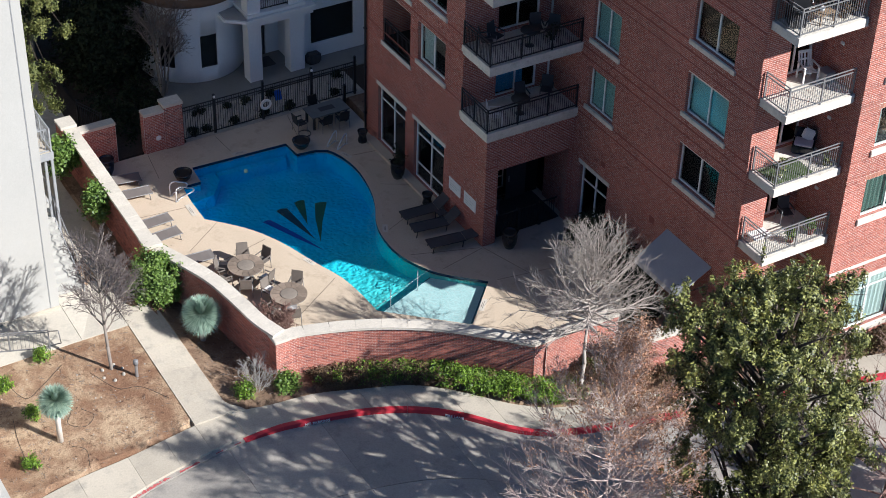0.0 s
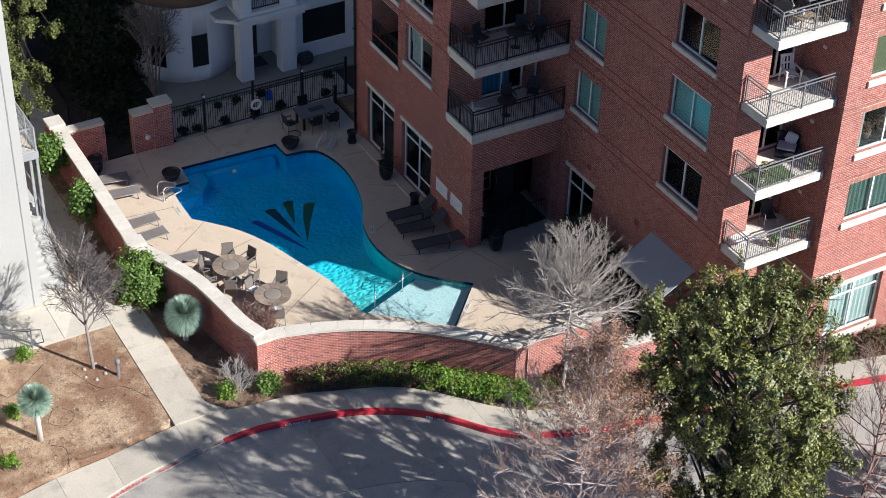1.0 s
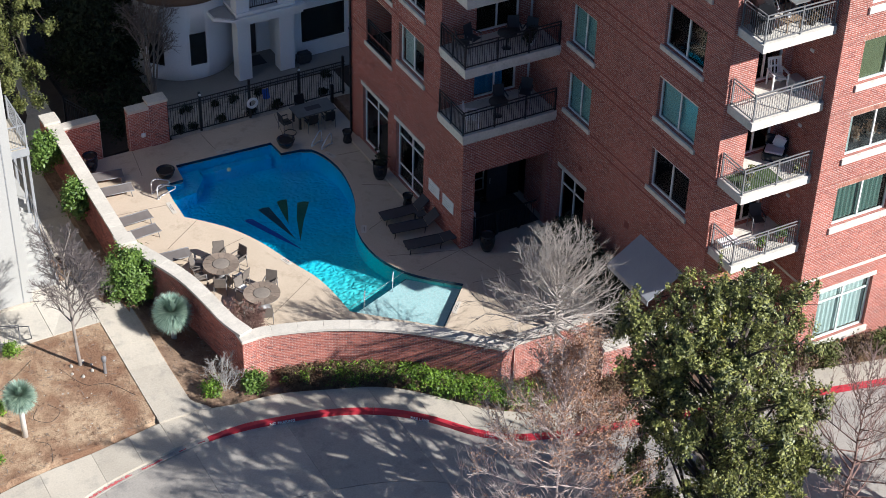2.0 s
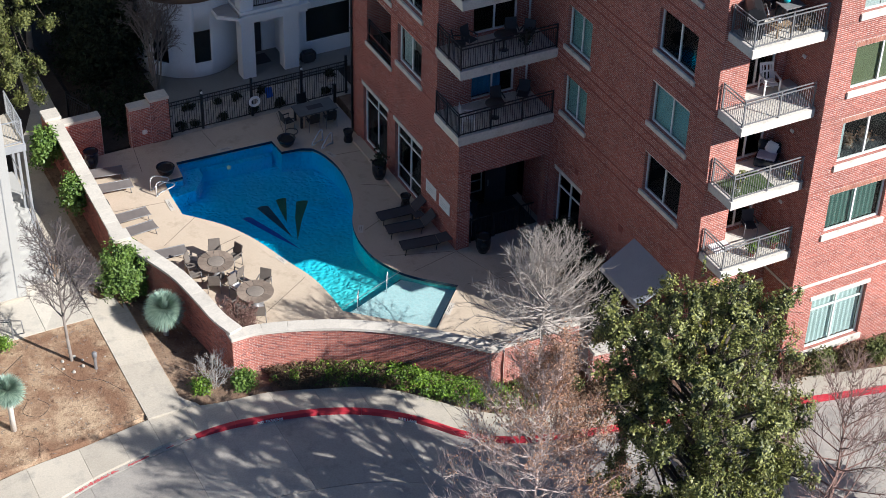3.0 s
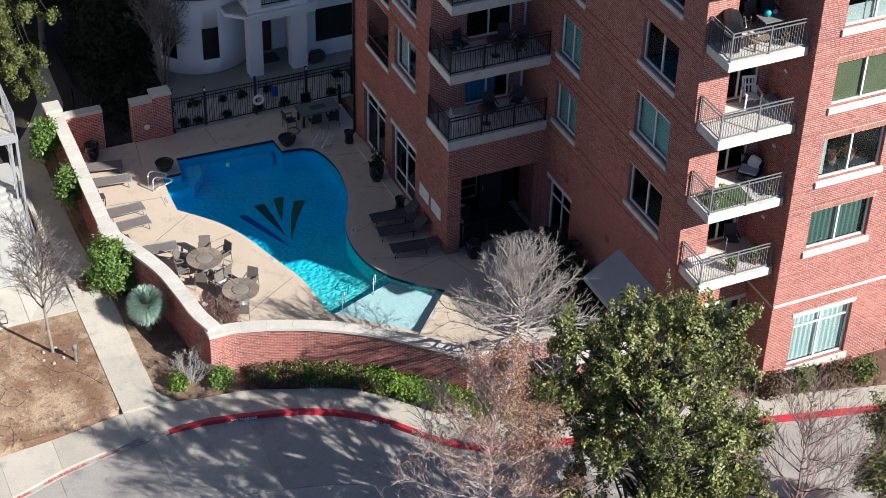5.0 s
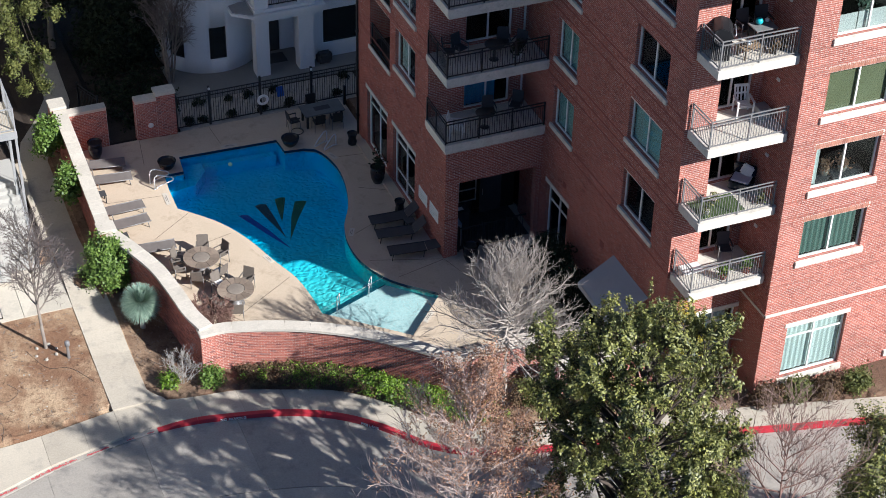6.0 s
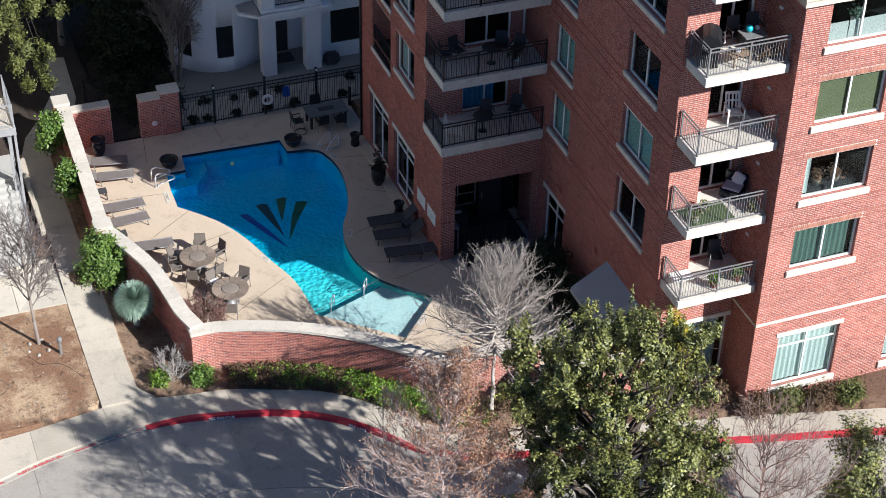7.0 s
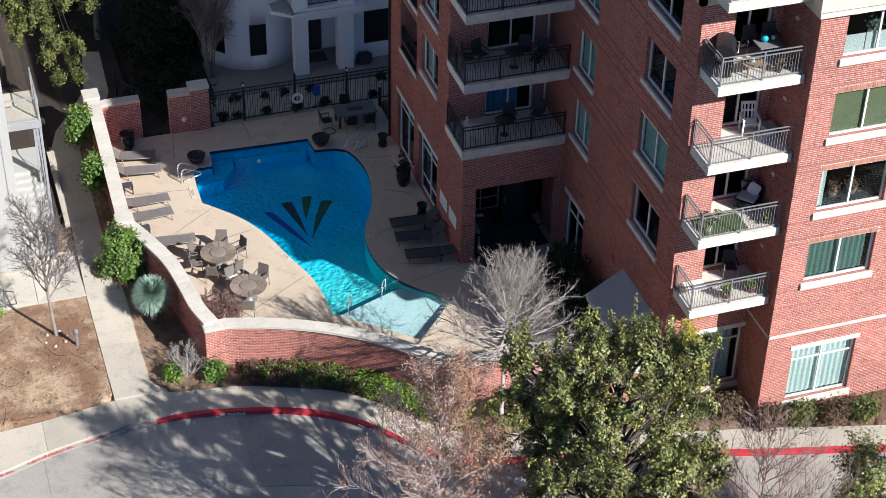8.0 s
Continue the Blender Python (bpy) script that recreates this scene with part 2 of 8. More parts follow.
SOIL = soil_material("mulch and bare soil", (0.07, 0.036, 0.022), (0.22, 0.122, 0.07), (0.46, 0.335, 0.215))
BED = soil_material("brown mulch bed", (0.04, 0.024, 0.017), (0.15, 0.088, 0.056), (0.29, 0.2, 0.13))
GRAVEL = surface("pale gravel", (0.3, 0.27, 0.22), (0.5, 0.46, 0.4), 0.95, 1.5, 12, 0.9, dist=0.03)
WHITE_PAINT = surface("white paint", (0.74, 0.73, 0.7), (0.82, 0.81, 0.78), 0.5, 0.8, 20, 0.05)
BLACK_METAL = surface("black painted metal", (0.012, 0.012, 0.014), (0.025, 0.025, 0.028), 0.4, 2, 30, 0.05)
GREY_METAL = surface("grey bronze metal", (0.16, 0.157, 0.157), (0.23, 0.226, 0.226), 0.4, 2, 30, 0.05)
GALVANISED = surface("galvanised steel", (0.34, 0.35, 0.36), (0.46, 0.47, 0.48), 0.5, 2, 24, 0.05, metal=0.4)
CHROME = surface("stainless steel", (0.6, 0.61, 0.62), (0.72, 0.73, 0.74), 0.35, 2, 30, 0.0, metal=0.6)
TURF = surface("artificial grass", (0.03, 0.06, 0.02), (0.09, 0.13, 0.045), 0.95, 3, 30, 0.5)
SLING = surface("taupe sling fabric", (0.13, 0.115, 0.105), (0.18, 0.16, 0.15), 0.85, 2, 60, 0.1)
SLING_DARK = surface("charcoal sling fabric", (0.035, 0.035, 0.04), (0.06, 0.06, 0.065), 0.8, 2, 60, 0.1)
TABLETOP = surface("weathered grey-brown tabletop", (0.17, 0.13, 0.1), (0.34, 0.27, 0.21), 0.65, 3, 18, 0.1, random=0.3)
POT_BLACK = surface("black glazed pot", (0.01, 0.01, 0.012), (0.025, 0.025, 0.03), 0.25, 2, 20, 0.05)
POT_NAVY = surface("navy glazed pot", (0.006, 0.009, 0.02), (0.014, 0.02, 0.04), 0.2, 2, 20, 0.05)
PORCH_DARK = surface("dark grey for porch shade and worktop", (0.03, 0.031, 0.034), (0.06, 0.062, 0.066), 0.7, 1.5, 14, 0.1)
# near-black colour in place of the shade inside the rooms and porch
DARK_ROOM = surface("near-black room shade", (0.005, 0.0048, 0.0048), (0.01, 0.0095, 0.009), 0.9, 1, 10, 0)
CURTAIN = surface("pale green curtain", (0.76, 0.86, 0.8), (0.88, 0.94, 0.9), 0.9, 1, 20, 0.1, stretch=(6, 6, 0.3))
BLIND_DEEP = surface("deep green roller blind", (0.11, 0.19, 0.155), (0.16, 0.25, 0.21), 0.8, 1, 20, 0.05)
BLIND = surface("teal roller blind", (0.4, 0.68, 0.64), (0.5, 0.78, 0.73), 0.8, 1, 20, 0.05)
BLIND_OLIVE = surface("olive roller blind", (0.2, 0.2, 0.1), (0.28, 0.28, 0.16), 0.8, 1, 20, 0.05)
CURTAIN_BLUE = surface("blue curtain", (0.07, 0.32, 0.62), (0.15, 0.48, 0.8), 0.9, 1, 20, 0.1, stretch=(8, 8, 0.3))
AWNING = surface("grey canvas", (0.3, 0.31, 0.33), (0.4, 0.41, 0.43), 0.8, 0.6, 30, 0.1)
GLASS = glass_material("window glass", (0.79, 0.835, 0.83))
def plaster_material():
    """Pool plaster: sun, shade and water depth put into the colour, aqua at the shallow end, blue at the deep end."""
    m, N, L, B = base_material("pool plaster")
    tc = N.new("ShaderNodeTexCoord")
    sx = N.new("ShaderNodeSeparateXYZ")
    L.new(tc.outputs["Object"], sx.inputs[0])
    r = N.new("ShaderNodeMapRange")
    r.inputs["From Min"].default_value, r.inputs["From Max"].default_value = -1.5, 6.0
    L.new(sx.outputs["Y"], r.inputs["Value"])
    col = ramp(N, L, r.outputs[0], [(0.0, (0.17, 0.68, 0.62)), (0.45, (0.08, 0.64, 0.68)), (1.0, (0.01, 0.53, 0.84))])
    n = noise_node(N, L, 0.8, 4, 0.6)
    col = blend(N, L, 1.0, col, ramp(N, L, n, [(0.3, (0.9, 0.9, 0.9)), (0.7, (1.08, 1.08, 1.08))]), 'MULTIPLY')
    L.new(col, B.inputs["Base Color"])
    B.inputs["Roughness"].default_value = 0.7
    nz = noise_node(N, L, 1.6, 2, 0.5)
    mp = N.new("ShaderNodeVectorMath")
    mp.operation = 'MULTIPLY_ADD'
    mp.inputs[1].default_value = (0.5, 0.5, 0)
    L.new(nz, mp.inputs[0])
    L.new(tc.outputs["Object"], mp.inputs[2])
    vo = N.new("ShaderNodeTexVoronoi")
    vo.feature = 'SMOOTH_F1'
    vo.inputs["Scale"].default_value = 5.2
    L.new(mp.outputs[0], vo.inputs["Vector"])
    bump(N, L, B, vo.outputs["Distance"], 1.0, 0.09)
    return m


PLASTER = plaster_material()
SHELF_PLASTER = surface("shallow shelf plaster", (0.52, 0.63, 0.61), (0.64, 0.74, 0.71), 0.7, 0.9, 12, 0.05)
TILE_TEAL = surface("teal pool tile", (0.015, 0.09, 0.13), (0.03, 0.14, 0.18), 0.3, 3, 20, 0.05)
TILE_NAVY = surface("navy pool tile", (0.008, 0.02, 0.05), (0.02, 0.045, 0.09), 0.2, 3, 20, 0.05)
LOGO_BLUE = surface("blue mosaic", (0.005, 0.05, 0.34), (0.01, 0.08, 0.44), 0.5, 3, 30, 0.0)
LOGO_TEAL = surface("dark green mosaic", (0.004, 0.03, 0.06), (0.008, 0.05, 0.07), 0.5, 3, 30, 0.0)
LOGO_GREEN = surface("green mosaic", (0.01, 0.08, 0.03), (0.02, 0.13, 0.05), 0.5, 3, 30, 0.0)
BARK = surface("grey bark", (0.16, 0.13, 0.11), (0.3, 0.26, 0.22), 0.95, 2, 20, 0.5)
TWIG_PALE = surface("pale grey twigs", (0.3, 0.262, 0.228), (0.46, 0.408, 0.364), 0.9, 1, 10, 0)
TWIG_PINK = surface("pinkish brown twigs", (0.36, 0.28, 0.245), (0.58, 0.475, 0.43), 0.9, 1, 10, 0)
BARK_DARK = surface("dark brown bark", (0.05, 0.038, 0.03), (0.1, 0.078, 0.062), 0.95, 2, 20, 0.4)
TWIG_SILVER = surface("silver-grey twigs", (0.3, 0.275, 0.25), (0.46, 0.43, 0.4), 0.9, 1, 10, 0)
BARK_RED = surface("reddish brown twigs", (0.16, 0.09, 0.07), (0.28, 0.17, 0.14), 0.9, 1, 10, 0)
TWIG_BROWN = surface("brown-pink twigs", (0.22, 0.14, 0.115), (0.42, 0.3, 0.26), 0.9, 1, 10, 0)
TWIG_DARK = surface("dark twigs", (0.1, 0.08, 0.075), (0.18, 0.15, 0.14), 0.9, 1, 10, 0)
TRUNK_WHITE = surface("bleached yucca trunk", (0.5, 0.45, 0.38), (0.66, 0.6, 0.52), 0.9, 3, 20, 0.5)


def leaf_material(name, dark, light, gloss=0.45, patch=0.9, deep=0.7, high=1.2):
    m, N, L, B = base_material(name)
    g = N.new("ShaderNodeNewGeometry")
    col = ramp(N, L, g.outputs["Random Per Island"], [(0.0, dark), (1.0, light)])
    n = noise_node(N, L, patch, 3, 0.6)
    col = blend(N, L, 1.0, col, ramp(N, L, n, [(0.3, (deep, deep * 1.07, deep)), (0.7, (high, high * 0.96, high * 0.83))]), 'MULTIPLY')
    L.new(col, B.inputs["Base Color"])
    B.inputs["Roughness"].default_value = gloss
    tl = N.new("ShaderNodeBsdfTranslucent")
    L.new(col, tl.inputs["Color"])
    mx = N.new("ShaderNodeMixShader")
    mx.inputs[0].default_value = 0.06
    L.new(B.outputs[0], mx.inputs[1])
    L.new(tl.outputs[0], mx.inputs[2])
    L.new(mx.outputs[0], N["Material Output"].inputs["Surface"])
    return m


LEAF_OAK = leaf_material("live oak leaf", (0.026, 0.038, 0.013), (0.325, 0.335, 0.105), 0.5, 1.3, 0.5, 1.45)
LEAF_BRIGHT = leaf_material("bright shrub leaf", (0.06, 0.12, 0.02), (0.2, 0.3, 0.06), 0.55)
LEAF_HEDGE = leaf_material("hedge leaf", (0.028, 0.06, 0.006), (0.25, 0.41, 0.035), 0.55)
LEAF_BROWN = leaf_material("dry brown leaf", (0.24, 0.125, 0.08), (0.5, 0.29, 0.2), 0.8)
LEAF_DEAD_SHADE = leaf_material("withered and shade-brown leaf", (0.07, 0.042, 0.025), (0.18, 0.115, 0.065), 0.8)
LEAF_YELLOW = leaf_material("yellow leaf", (0.2, 0.2, 0.02), (0.48, 0.4, 0.035))
LEAF_CEDAR = leaf_material("elm leaf", (0.05, 0.065, 0.014), (0.17, 0.18, 0.05), 0.7)
# far darker than real leaves: deep shade is put into this colour
LEAF_SHADE = leaf_material("foliage with shade in its colour", (0.01, 0.016, 0.007), (0.028, 0.04, 0.016), 0.95)
LEAF_YUCCA = leaf_material("blue-green yucca blade", (0.2, 0.3, 0.26), (0.46, 0.58, 0.5))
LEAF_STRAW = leaf_material("dry straw blade", (0.24, 0.19, 0.1), (0.45, 0.38, 0.22), 0.8)


def water_material(name, light_web):
    m, N, L, B = base_material(name)
    tr = N.new("ShaderNodeBsdfTransparent")
    gl = N.new("ShaderNodeBsdfGlossy")
    gl.inputs["Roughness"].default_value = 0.03
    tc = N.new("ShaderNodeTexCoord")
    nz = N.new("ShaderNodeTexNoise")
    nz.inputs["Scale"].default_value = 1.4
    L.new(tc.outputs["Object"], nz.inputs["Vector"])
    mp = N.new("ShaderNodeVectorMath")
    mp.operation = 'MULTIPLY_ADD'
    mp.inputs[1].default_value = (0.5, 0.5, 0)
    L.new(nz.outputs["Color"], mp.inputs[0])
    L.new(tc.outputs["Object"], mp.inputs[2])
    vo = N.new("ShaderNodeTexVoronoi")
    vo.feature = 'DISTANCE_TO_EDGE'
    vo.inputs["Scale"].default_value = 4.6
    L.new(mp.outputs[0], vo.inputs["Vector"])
    # bright lines in the tint stand in for sunlight focused by ripples
    tint = ramp(N, L, vo.outputs["Distance"], [(0.0, (0.85, 0.93, 0.94)), (0.3, (0.72, 0.86, 0.88))] if not light_web else [(0.0, (0.92, 1.0, 1.0)), (0.05, (0.86, 0.97, 0.98)), (0.12, (0.74, 0.91, 0.95)), (0.5, (0.7, 0.88, 0.94))])
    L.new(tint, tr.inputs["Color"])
    rp = noise_node(N, L, 3.0, 3, 0.5)
    b = N.new("ShaderNodeBump")
    b.inputs["Strength"].default_value, b.inputs["Distance"].default_value = 0.12, 0.02
    L.new(rp, b.inputs["Height"])
    L.new(b.outputs[0], gl.inputs["Normal"])
    fr = sheen(N, L, 0.03, 0.9, b.outputs[0])
    mx = N.new("ShaderNodeMixShader")
    L.new(fr, mx.inputs[0])
    L.new(tr.outputs[0], mx.inputs[1])
    L.new(gl.outputs[0], mx.inputs[2])
    L.new(mx.outputs[0], N["Material Output"].inputs["Surface"])
    return m


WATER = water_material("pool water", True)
WATER_CALM = water_material("shallow water", False)


def red_paint():
    m, N, L, B = base_material("red kerb paint")
    f = noise_node(N, L, 5, 8, 0.75)
    a = noise_node(N, L, 1.2, 4, 0.6)
    col = ramp(N, L, a, [(0.3, (0.42, 0.02, 0.035)), (0.7, (0.55, 0.04, 0.06))])
    col = blend(N, L, ramp(N, L, f, [(0.64, (0, 0, 0)), (0.74, (0.8, 0.8, 0.8))]), col, (0.5, 0.3, 0.27))
    L.new(col, B.inputs["Base Color"])
    B.inputs["Roughness"].default_value = 0.6
    bump(N, L, B, f, 0.2, 0.01)
    return m


RED_PAINT = red_paint()
RED_WORN = surface("worn red paint", (0.36, 0.02, 0.04), (0.45, 0.13, 0.12), 0.7, 3.0, 14, 0.1, stain=(0.43, 0.38, 0.32))
PLAZA = surface("pale plaza concrete", (0.47, 0.425, 0.35), (0.58, 0.53, 0.44), 0.9, 0.5, 15, 0.15, stain=(0.4, 0.37, 0.31))
PATIO = surface("grey patio concrete", (0.18, 0.175, 0.165), (0.26, 0.255, 0.24), 0.9, 0.6, 14, 0.15)


# ---- site ----
KERB = spline([(-26, -9.6), (-22, -8.2), (-19.25, -7.28), (-17.74, -6.78), (-15, -6.26), (-13.87, -6.16), (-12.76, -6.19), (-11.62, -6.37), (-9.36, -6.93), (-7.62, -7.76),
               (-6.25, -8.91), (-5.14, -10.29), (-4.19, -11.1), (-3.09, -11.63), (-1.47, -12.13), (0, -12.5), (4.86, -13.66), (8, -14.48), (11.5, -15.35), (20, -17.6), (30, -20)], 0.4)
INNER = spline([(-26, -6.6), (-20.7, -5.28), (-17.91, -4.97), (-15.2, -4.58), (-13.6, -4.6), (-12.34, -4.86), (-10.54, -5.1), (-8.88, -5.7), (-7.1, -6.43), (-5.9, -7.38),
                (-5.01, -8.38), (-4.2, -9.27), (-3.12, -10.08), (-2.09, -10.45), (-0.43, -10.84), (2.5, -11.75), (5.71, -12.61), (7.13, -12.9), (10.87, -13.88), (20, -16.2), (30, -18.6)], 0.4)


def y_on(line, x):
    return float(np.interp(x, [p[0] for p in line], [p[1] for p in line]))


def kerb_y(x):
    return y_on(KERB, x)


def inner_y(x):
    return y_on(INNER, x)


def smooth(a, b, v):
    t = min(1.0, max(0.0, (v - a) / (b - a)))
    return t * t * (3 - 2 * t)


def slope(x, y):
    """Height of the garden ground: it climbs from the street to the western entrance."""
    a = min(1.0, max(0.0, (-12.6 - x) / 2.0))
    fall = 1 - 0.8 * smooth(2.8, 6.5, y) * smooth(-15.9, -15.5, x)
    return 0.2 + a * fall * (0.06 + 0.075 * min(8.0, max(0.0, y + 4.6)))


# plan outlines of the pool and of the walls round the deck
POOL = ([(-8.39, 10.12), (-8.27, 11.3), (-3.72, 11.1), (-3.65, 10.09), (-2.75, 9.98)]
        + spline([(-2.75, 9.98), (-2.3, 9.75), (-1.97, 8.97), (-1.84, 7.66), (-2.08, 6.07), (-2.49, 4.84), (-3.05, 3.72), (-3.33, 2.49), (-3.28, 1.16), (-2.9, 0.05), (-2.3, -0.85), (-0.97, -2.11)], 0.35)[1:]
        + [(-3.01, -4.22)]
        + spline([(-5.93, -1.62), (-5.98, -0.33), (-6.16, 1.0), (-6.67, 2.51), (-7.23, 4.29), (-7.95, 5.74), (-8.83, 6.83), (-9.4, 7.43)], 0.35)
        + [(-9.37, 8.93), (-9.26, 10.13)])
WEST_A = [(-13.03, 13.3), (-13.08, 10.5), (-13.16, 7.5), (-13.24, 4.0)]
WEST_B = spline([(-13.1, 3.6), (-12.6, 2.45), (-11.98, 0.7), (-11.68, -1.05), (-11.5, -2.5), (-11.2, -3.55)], 0.3)
SOUTH_A = spline([(-11.2, -3.6), (-10.56, -3.58), (-9.0, -4.03), (-7.27, -4.79), (-5.45, -5.95), (-3.83, -7.42), (-2.84, -8.42)], 0.3)
DECK_LINE = [(0.3, 13.3), (-12.9, 13.3)] + [p for p in WEST_A[1:]] + WEST_B[1:] + SOUTH_A[1:] + [(0.9, -8.5), (4.5, -8.5), (4.5, 3.0), (0.3, 3.0)]


def inside(x, y, poly):
    c = False
    for i in range(len(poly)):
        (x0, y0), (x1, y1) = poly[i - 1], poly[i]
        if (y0 > y) != (y1 > y) and x < (x1 - x0) * (y - y0) / (y1 - y0) + x0:
            c = not c
    return c


def ground_height(x, y):
    if inside(x, y, DECK_LINE) or (0.2 < x < 17.5 and -8 < y < 10.2):
        return -1.6
    if y < kerb_y(x) + 0.12:
        return -0.12 if y > kerb_y(x) - 8.0 else 0.12
    if y < inner_y(x) + 0.12:
        return 0.05
    if 1.65 < y < 4.7 and x < -15.2:
        return 0.1
    if -15.05 < x < -14.05:
        return slope(x, y) - 0.12
    if y > 13.0 and x > -10.8:
        return -0.03
    return slope(x, y) - 0.005 + 0.02 * noise.noise(Vector((x * 0.9, y * 0.9, 0)))


def build_ground():
    xs = np.concatenate([[-1500, -400, -120, -60], np.arange(-30, 22.01, 0.25), [30, 60, 120, 400, 1500]])
    ys = np.concatenate([[-1500, -400, -120, -60], np.arange(-26, 32.01, 0.25), [60, 120, 400, 1500]])
    verts = [(float(x), float(y), ground_height(float(x), float(y)) if -31 < x < 23 and -27 < y < 33 else 0.1) for y in ys for x in xs]
    n = len(xs)
    faces = [(j * n + i, j * n + i + 1, (j + 1) * n + i + 1, (j + 1) * n + i) for j in range(len(ys) - 1) for i in range(n - 1)]
    me = quads("ground", verts, faces, SOIL)
    me.materials.append(SURROUNDS)
    me.materials.append(MULCH_SHADED)
    me.materials.append(BED)
    for p in me.polygons:
        x, y, z = p.center
        if not (-31 < x < 23 and -27 < y < 33):
            p.material_index = 1
        elif y > 6.6 and x < -15.3 or y > 13.2:
            p.material_index = 2
        elif x > -13.8:
            p.material_index = 3
    ob = new("ground", me)
    tagged(ob, "bare brown soil and mulch sloping beside the paths", "ground", kind="structure")


build_ground()

# gravel strip behind the pool fence
solid("gravel_bed", prism(bmesh.new(), [(-7.6, 13.31), (0.0, 13.31), (1.6, 13.31), (1.6, 15.55), (-7.6, 15.58)], -0.5, 0.0), GRAVEL, "pale gravel bed along the black pool fence", "gravel", kind="structure")


def panel(name, me_pts, z0, z1, material, parent):
    return part(name, prism(bmesh.new(), me_pts, z0, z1), material, parent)


def strip_panel(x0, x1, top, bottom, gap=0.005, n=4):
    xs = [x0 + gap + (x1 - x0 - 2 * gap) * k / n for k in range(n + 1)]
    return [(x, bottom(x) + gap) for x in xs] + [(x, top(x) - gap) for x in xs[::-1]]


# road of large concrete panels
road = tagged(part("road", prism(bmesh.new(), [(x, kerb_y(x) + 0.1) for x in np.arange(-26, 30.1, 1.0)] + [(x, kerb_y(x) - 8.1) for x in np.arange(30, -26.1, -1.0)], -0.3, 0.02), GAP),
              "worn grey concrete drive with cut joints", "road", kind="structure")
edges = [-26, -22, -18.2, -14.6, -11.0, -7.2, -3.4, 0.6, 4.4, 8.2, 12.0, 16.0, 20, 25, 30]
for x0, x1 in zip(edges, edges[1:]):
    for r in range(2):
        panel("road_panel", strip_panel(x0, x1, lambda x, r=r: kerb_y(x) - 0.02 - 4.0 * r, lambda x, r=r: kerb_y(x) - 4.0 * (r + 1), n=8), -0.1, 0.05, ROAD, road)

# pavement panels along the kerb
pavement = tagged(part("pavement", prism(bmesh.new(), [(p[0], p[1]) for p in INNER] + [(p[0], p[1] + 0.2) for p in KERB[::-1]], -0.2, 0.165), GAP),
                  "pale concrete pavement with joints along the drive", "pavement", kind="structure")
edges = [-26, -24, -22, -20, -18, -16.5, -15.2, -13.75, -12.2, -10.6, -9.0, -7.5, -6.1, -5.0, -4.0, -3.0, -1.6, 0.0, 1.6, 3.2, 4.8, 6.4, 8.0, 9.6, 11.2, 13, 16, 19, 22, 25]
for x0, x1 in zip(edges, edges[1:]):
    panel("paving_slab", strip_panel(x0, x1, lambda x: inner_y(x), lambda x: kerb_y(x) + 0.19), 0.0, 0.2, PAVING, pavement)


def kerb_piece(x0, x1, drop0, drop1, material, parent, n=5):
    """A length of kerb; drop lowers its top towards a ramp."""
    pts = [(x, kerb_y(x)) for x in np.linspace(x0, x1, n + 1)]
    back = offset(pts, 0.19)
    tops = [0.215 - (drop0 + (drop1 - drop0) * k / n) for k in range(n + 1)]
    bm = bmesh.new()
    prism(bm, pts + back[::-1], -0.15, tops + tops[::-1])
    return part("kerb_stone", bm, material, parent)


kerb = thing("kerb", "red-painted concrete kerb curving beside the drive", "kerb", kind="structure")
xs = list(np.arange(-13.9, 25, 1.5))
for x0, x1 in zip(xs, xs[1:]):
    kerb_piece(x0 + 0.004, x1 - 0.004, 0.1 if x0 < -13.5 else 0.0, 0.0, RED_PAINT, kerb)
xs = list(np.arange(-26, -13.8, 1.3445))
for x0, x1 in zip(xs, xs[1:]):
    kerb_piece(x0 + 0.004, x1 - 0.004, 0.12 if x0 > -20 else 0.05, 0.12 if x1 > -20 else 0.05, ROAD, kerb)
# worn red stripe where the kerb drops to a ramp
rng = random.Random(61)
x = -25.9
while x < -14.1:
    step = rng.uniform(0.18, 0.42)
    fade = min(1.0, max(0.15, (-14.0 - x) / 4.0))
    if rng.random() < 0.35 + 0.6 * fade:
        pts = [x + step * k / 5 for k in range(6)]
        lo = [(u, kerb_y(u) + 0.02 + 0.05 * rng.random() * fade) for u in pts]
        hi = [(u, kerb_y(u) + 0.05 + rng.uniform(0.03, 0.15) * fade) for u in pts]
        z = 0.215 - (0.05 if x < -20.6 else 0.12 if x > -19.3 else 0.05 + 0.07 * (x + 20.6) / 1.3) + 0.006
        part("paint_patch", prism(bmesh.new(), lo + hi[::-1], 0.0, z), RED_WORN, kerb, "worn red paint")
    x += step + rng.uniform(-0.02, 0.1) * (1.3 - fade)


def kerb_text(body, x, size):
    cu = bpy.data.curves.new("kerb_lettering", 'FONT')
    cu.body, cu.size, cu.extrude, cu.align_x = body, size, 0.03, 'CENTER'
    cu.materials.append(WHITE_PAINT)
    ob = new("kerb_lettering", cu)
    a, b = kerb_y(x - 0.4), kerb_y(x + 0.4)
    ang = math.degrees(math.atan2(b - a, 0.8))
    ob.matrix_basis = pose(x, kerb_y(x) - 0.012, 0.045, 90, 0, ang)
    ob.parent = kerb
    tagged(ob, "white stencilled words " + body)


kerb_text("NO PARKING", -11.12, 0.16)
kerb_text("FIRE LANE", -6.5, 0.16)


# garden path, entrance plaza and steps
def sloped(pts, lift=0.03):
    return prism(bmesh.new(), pts, -0.2, [slope(*p) + lift for p in pts])


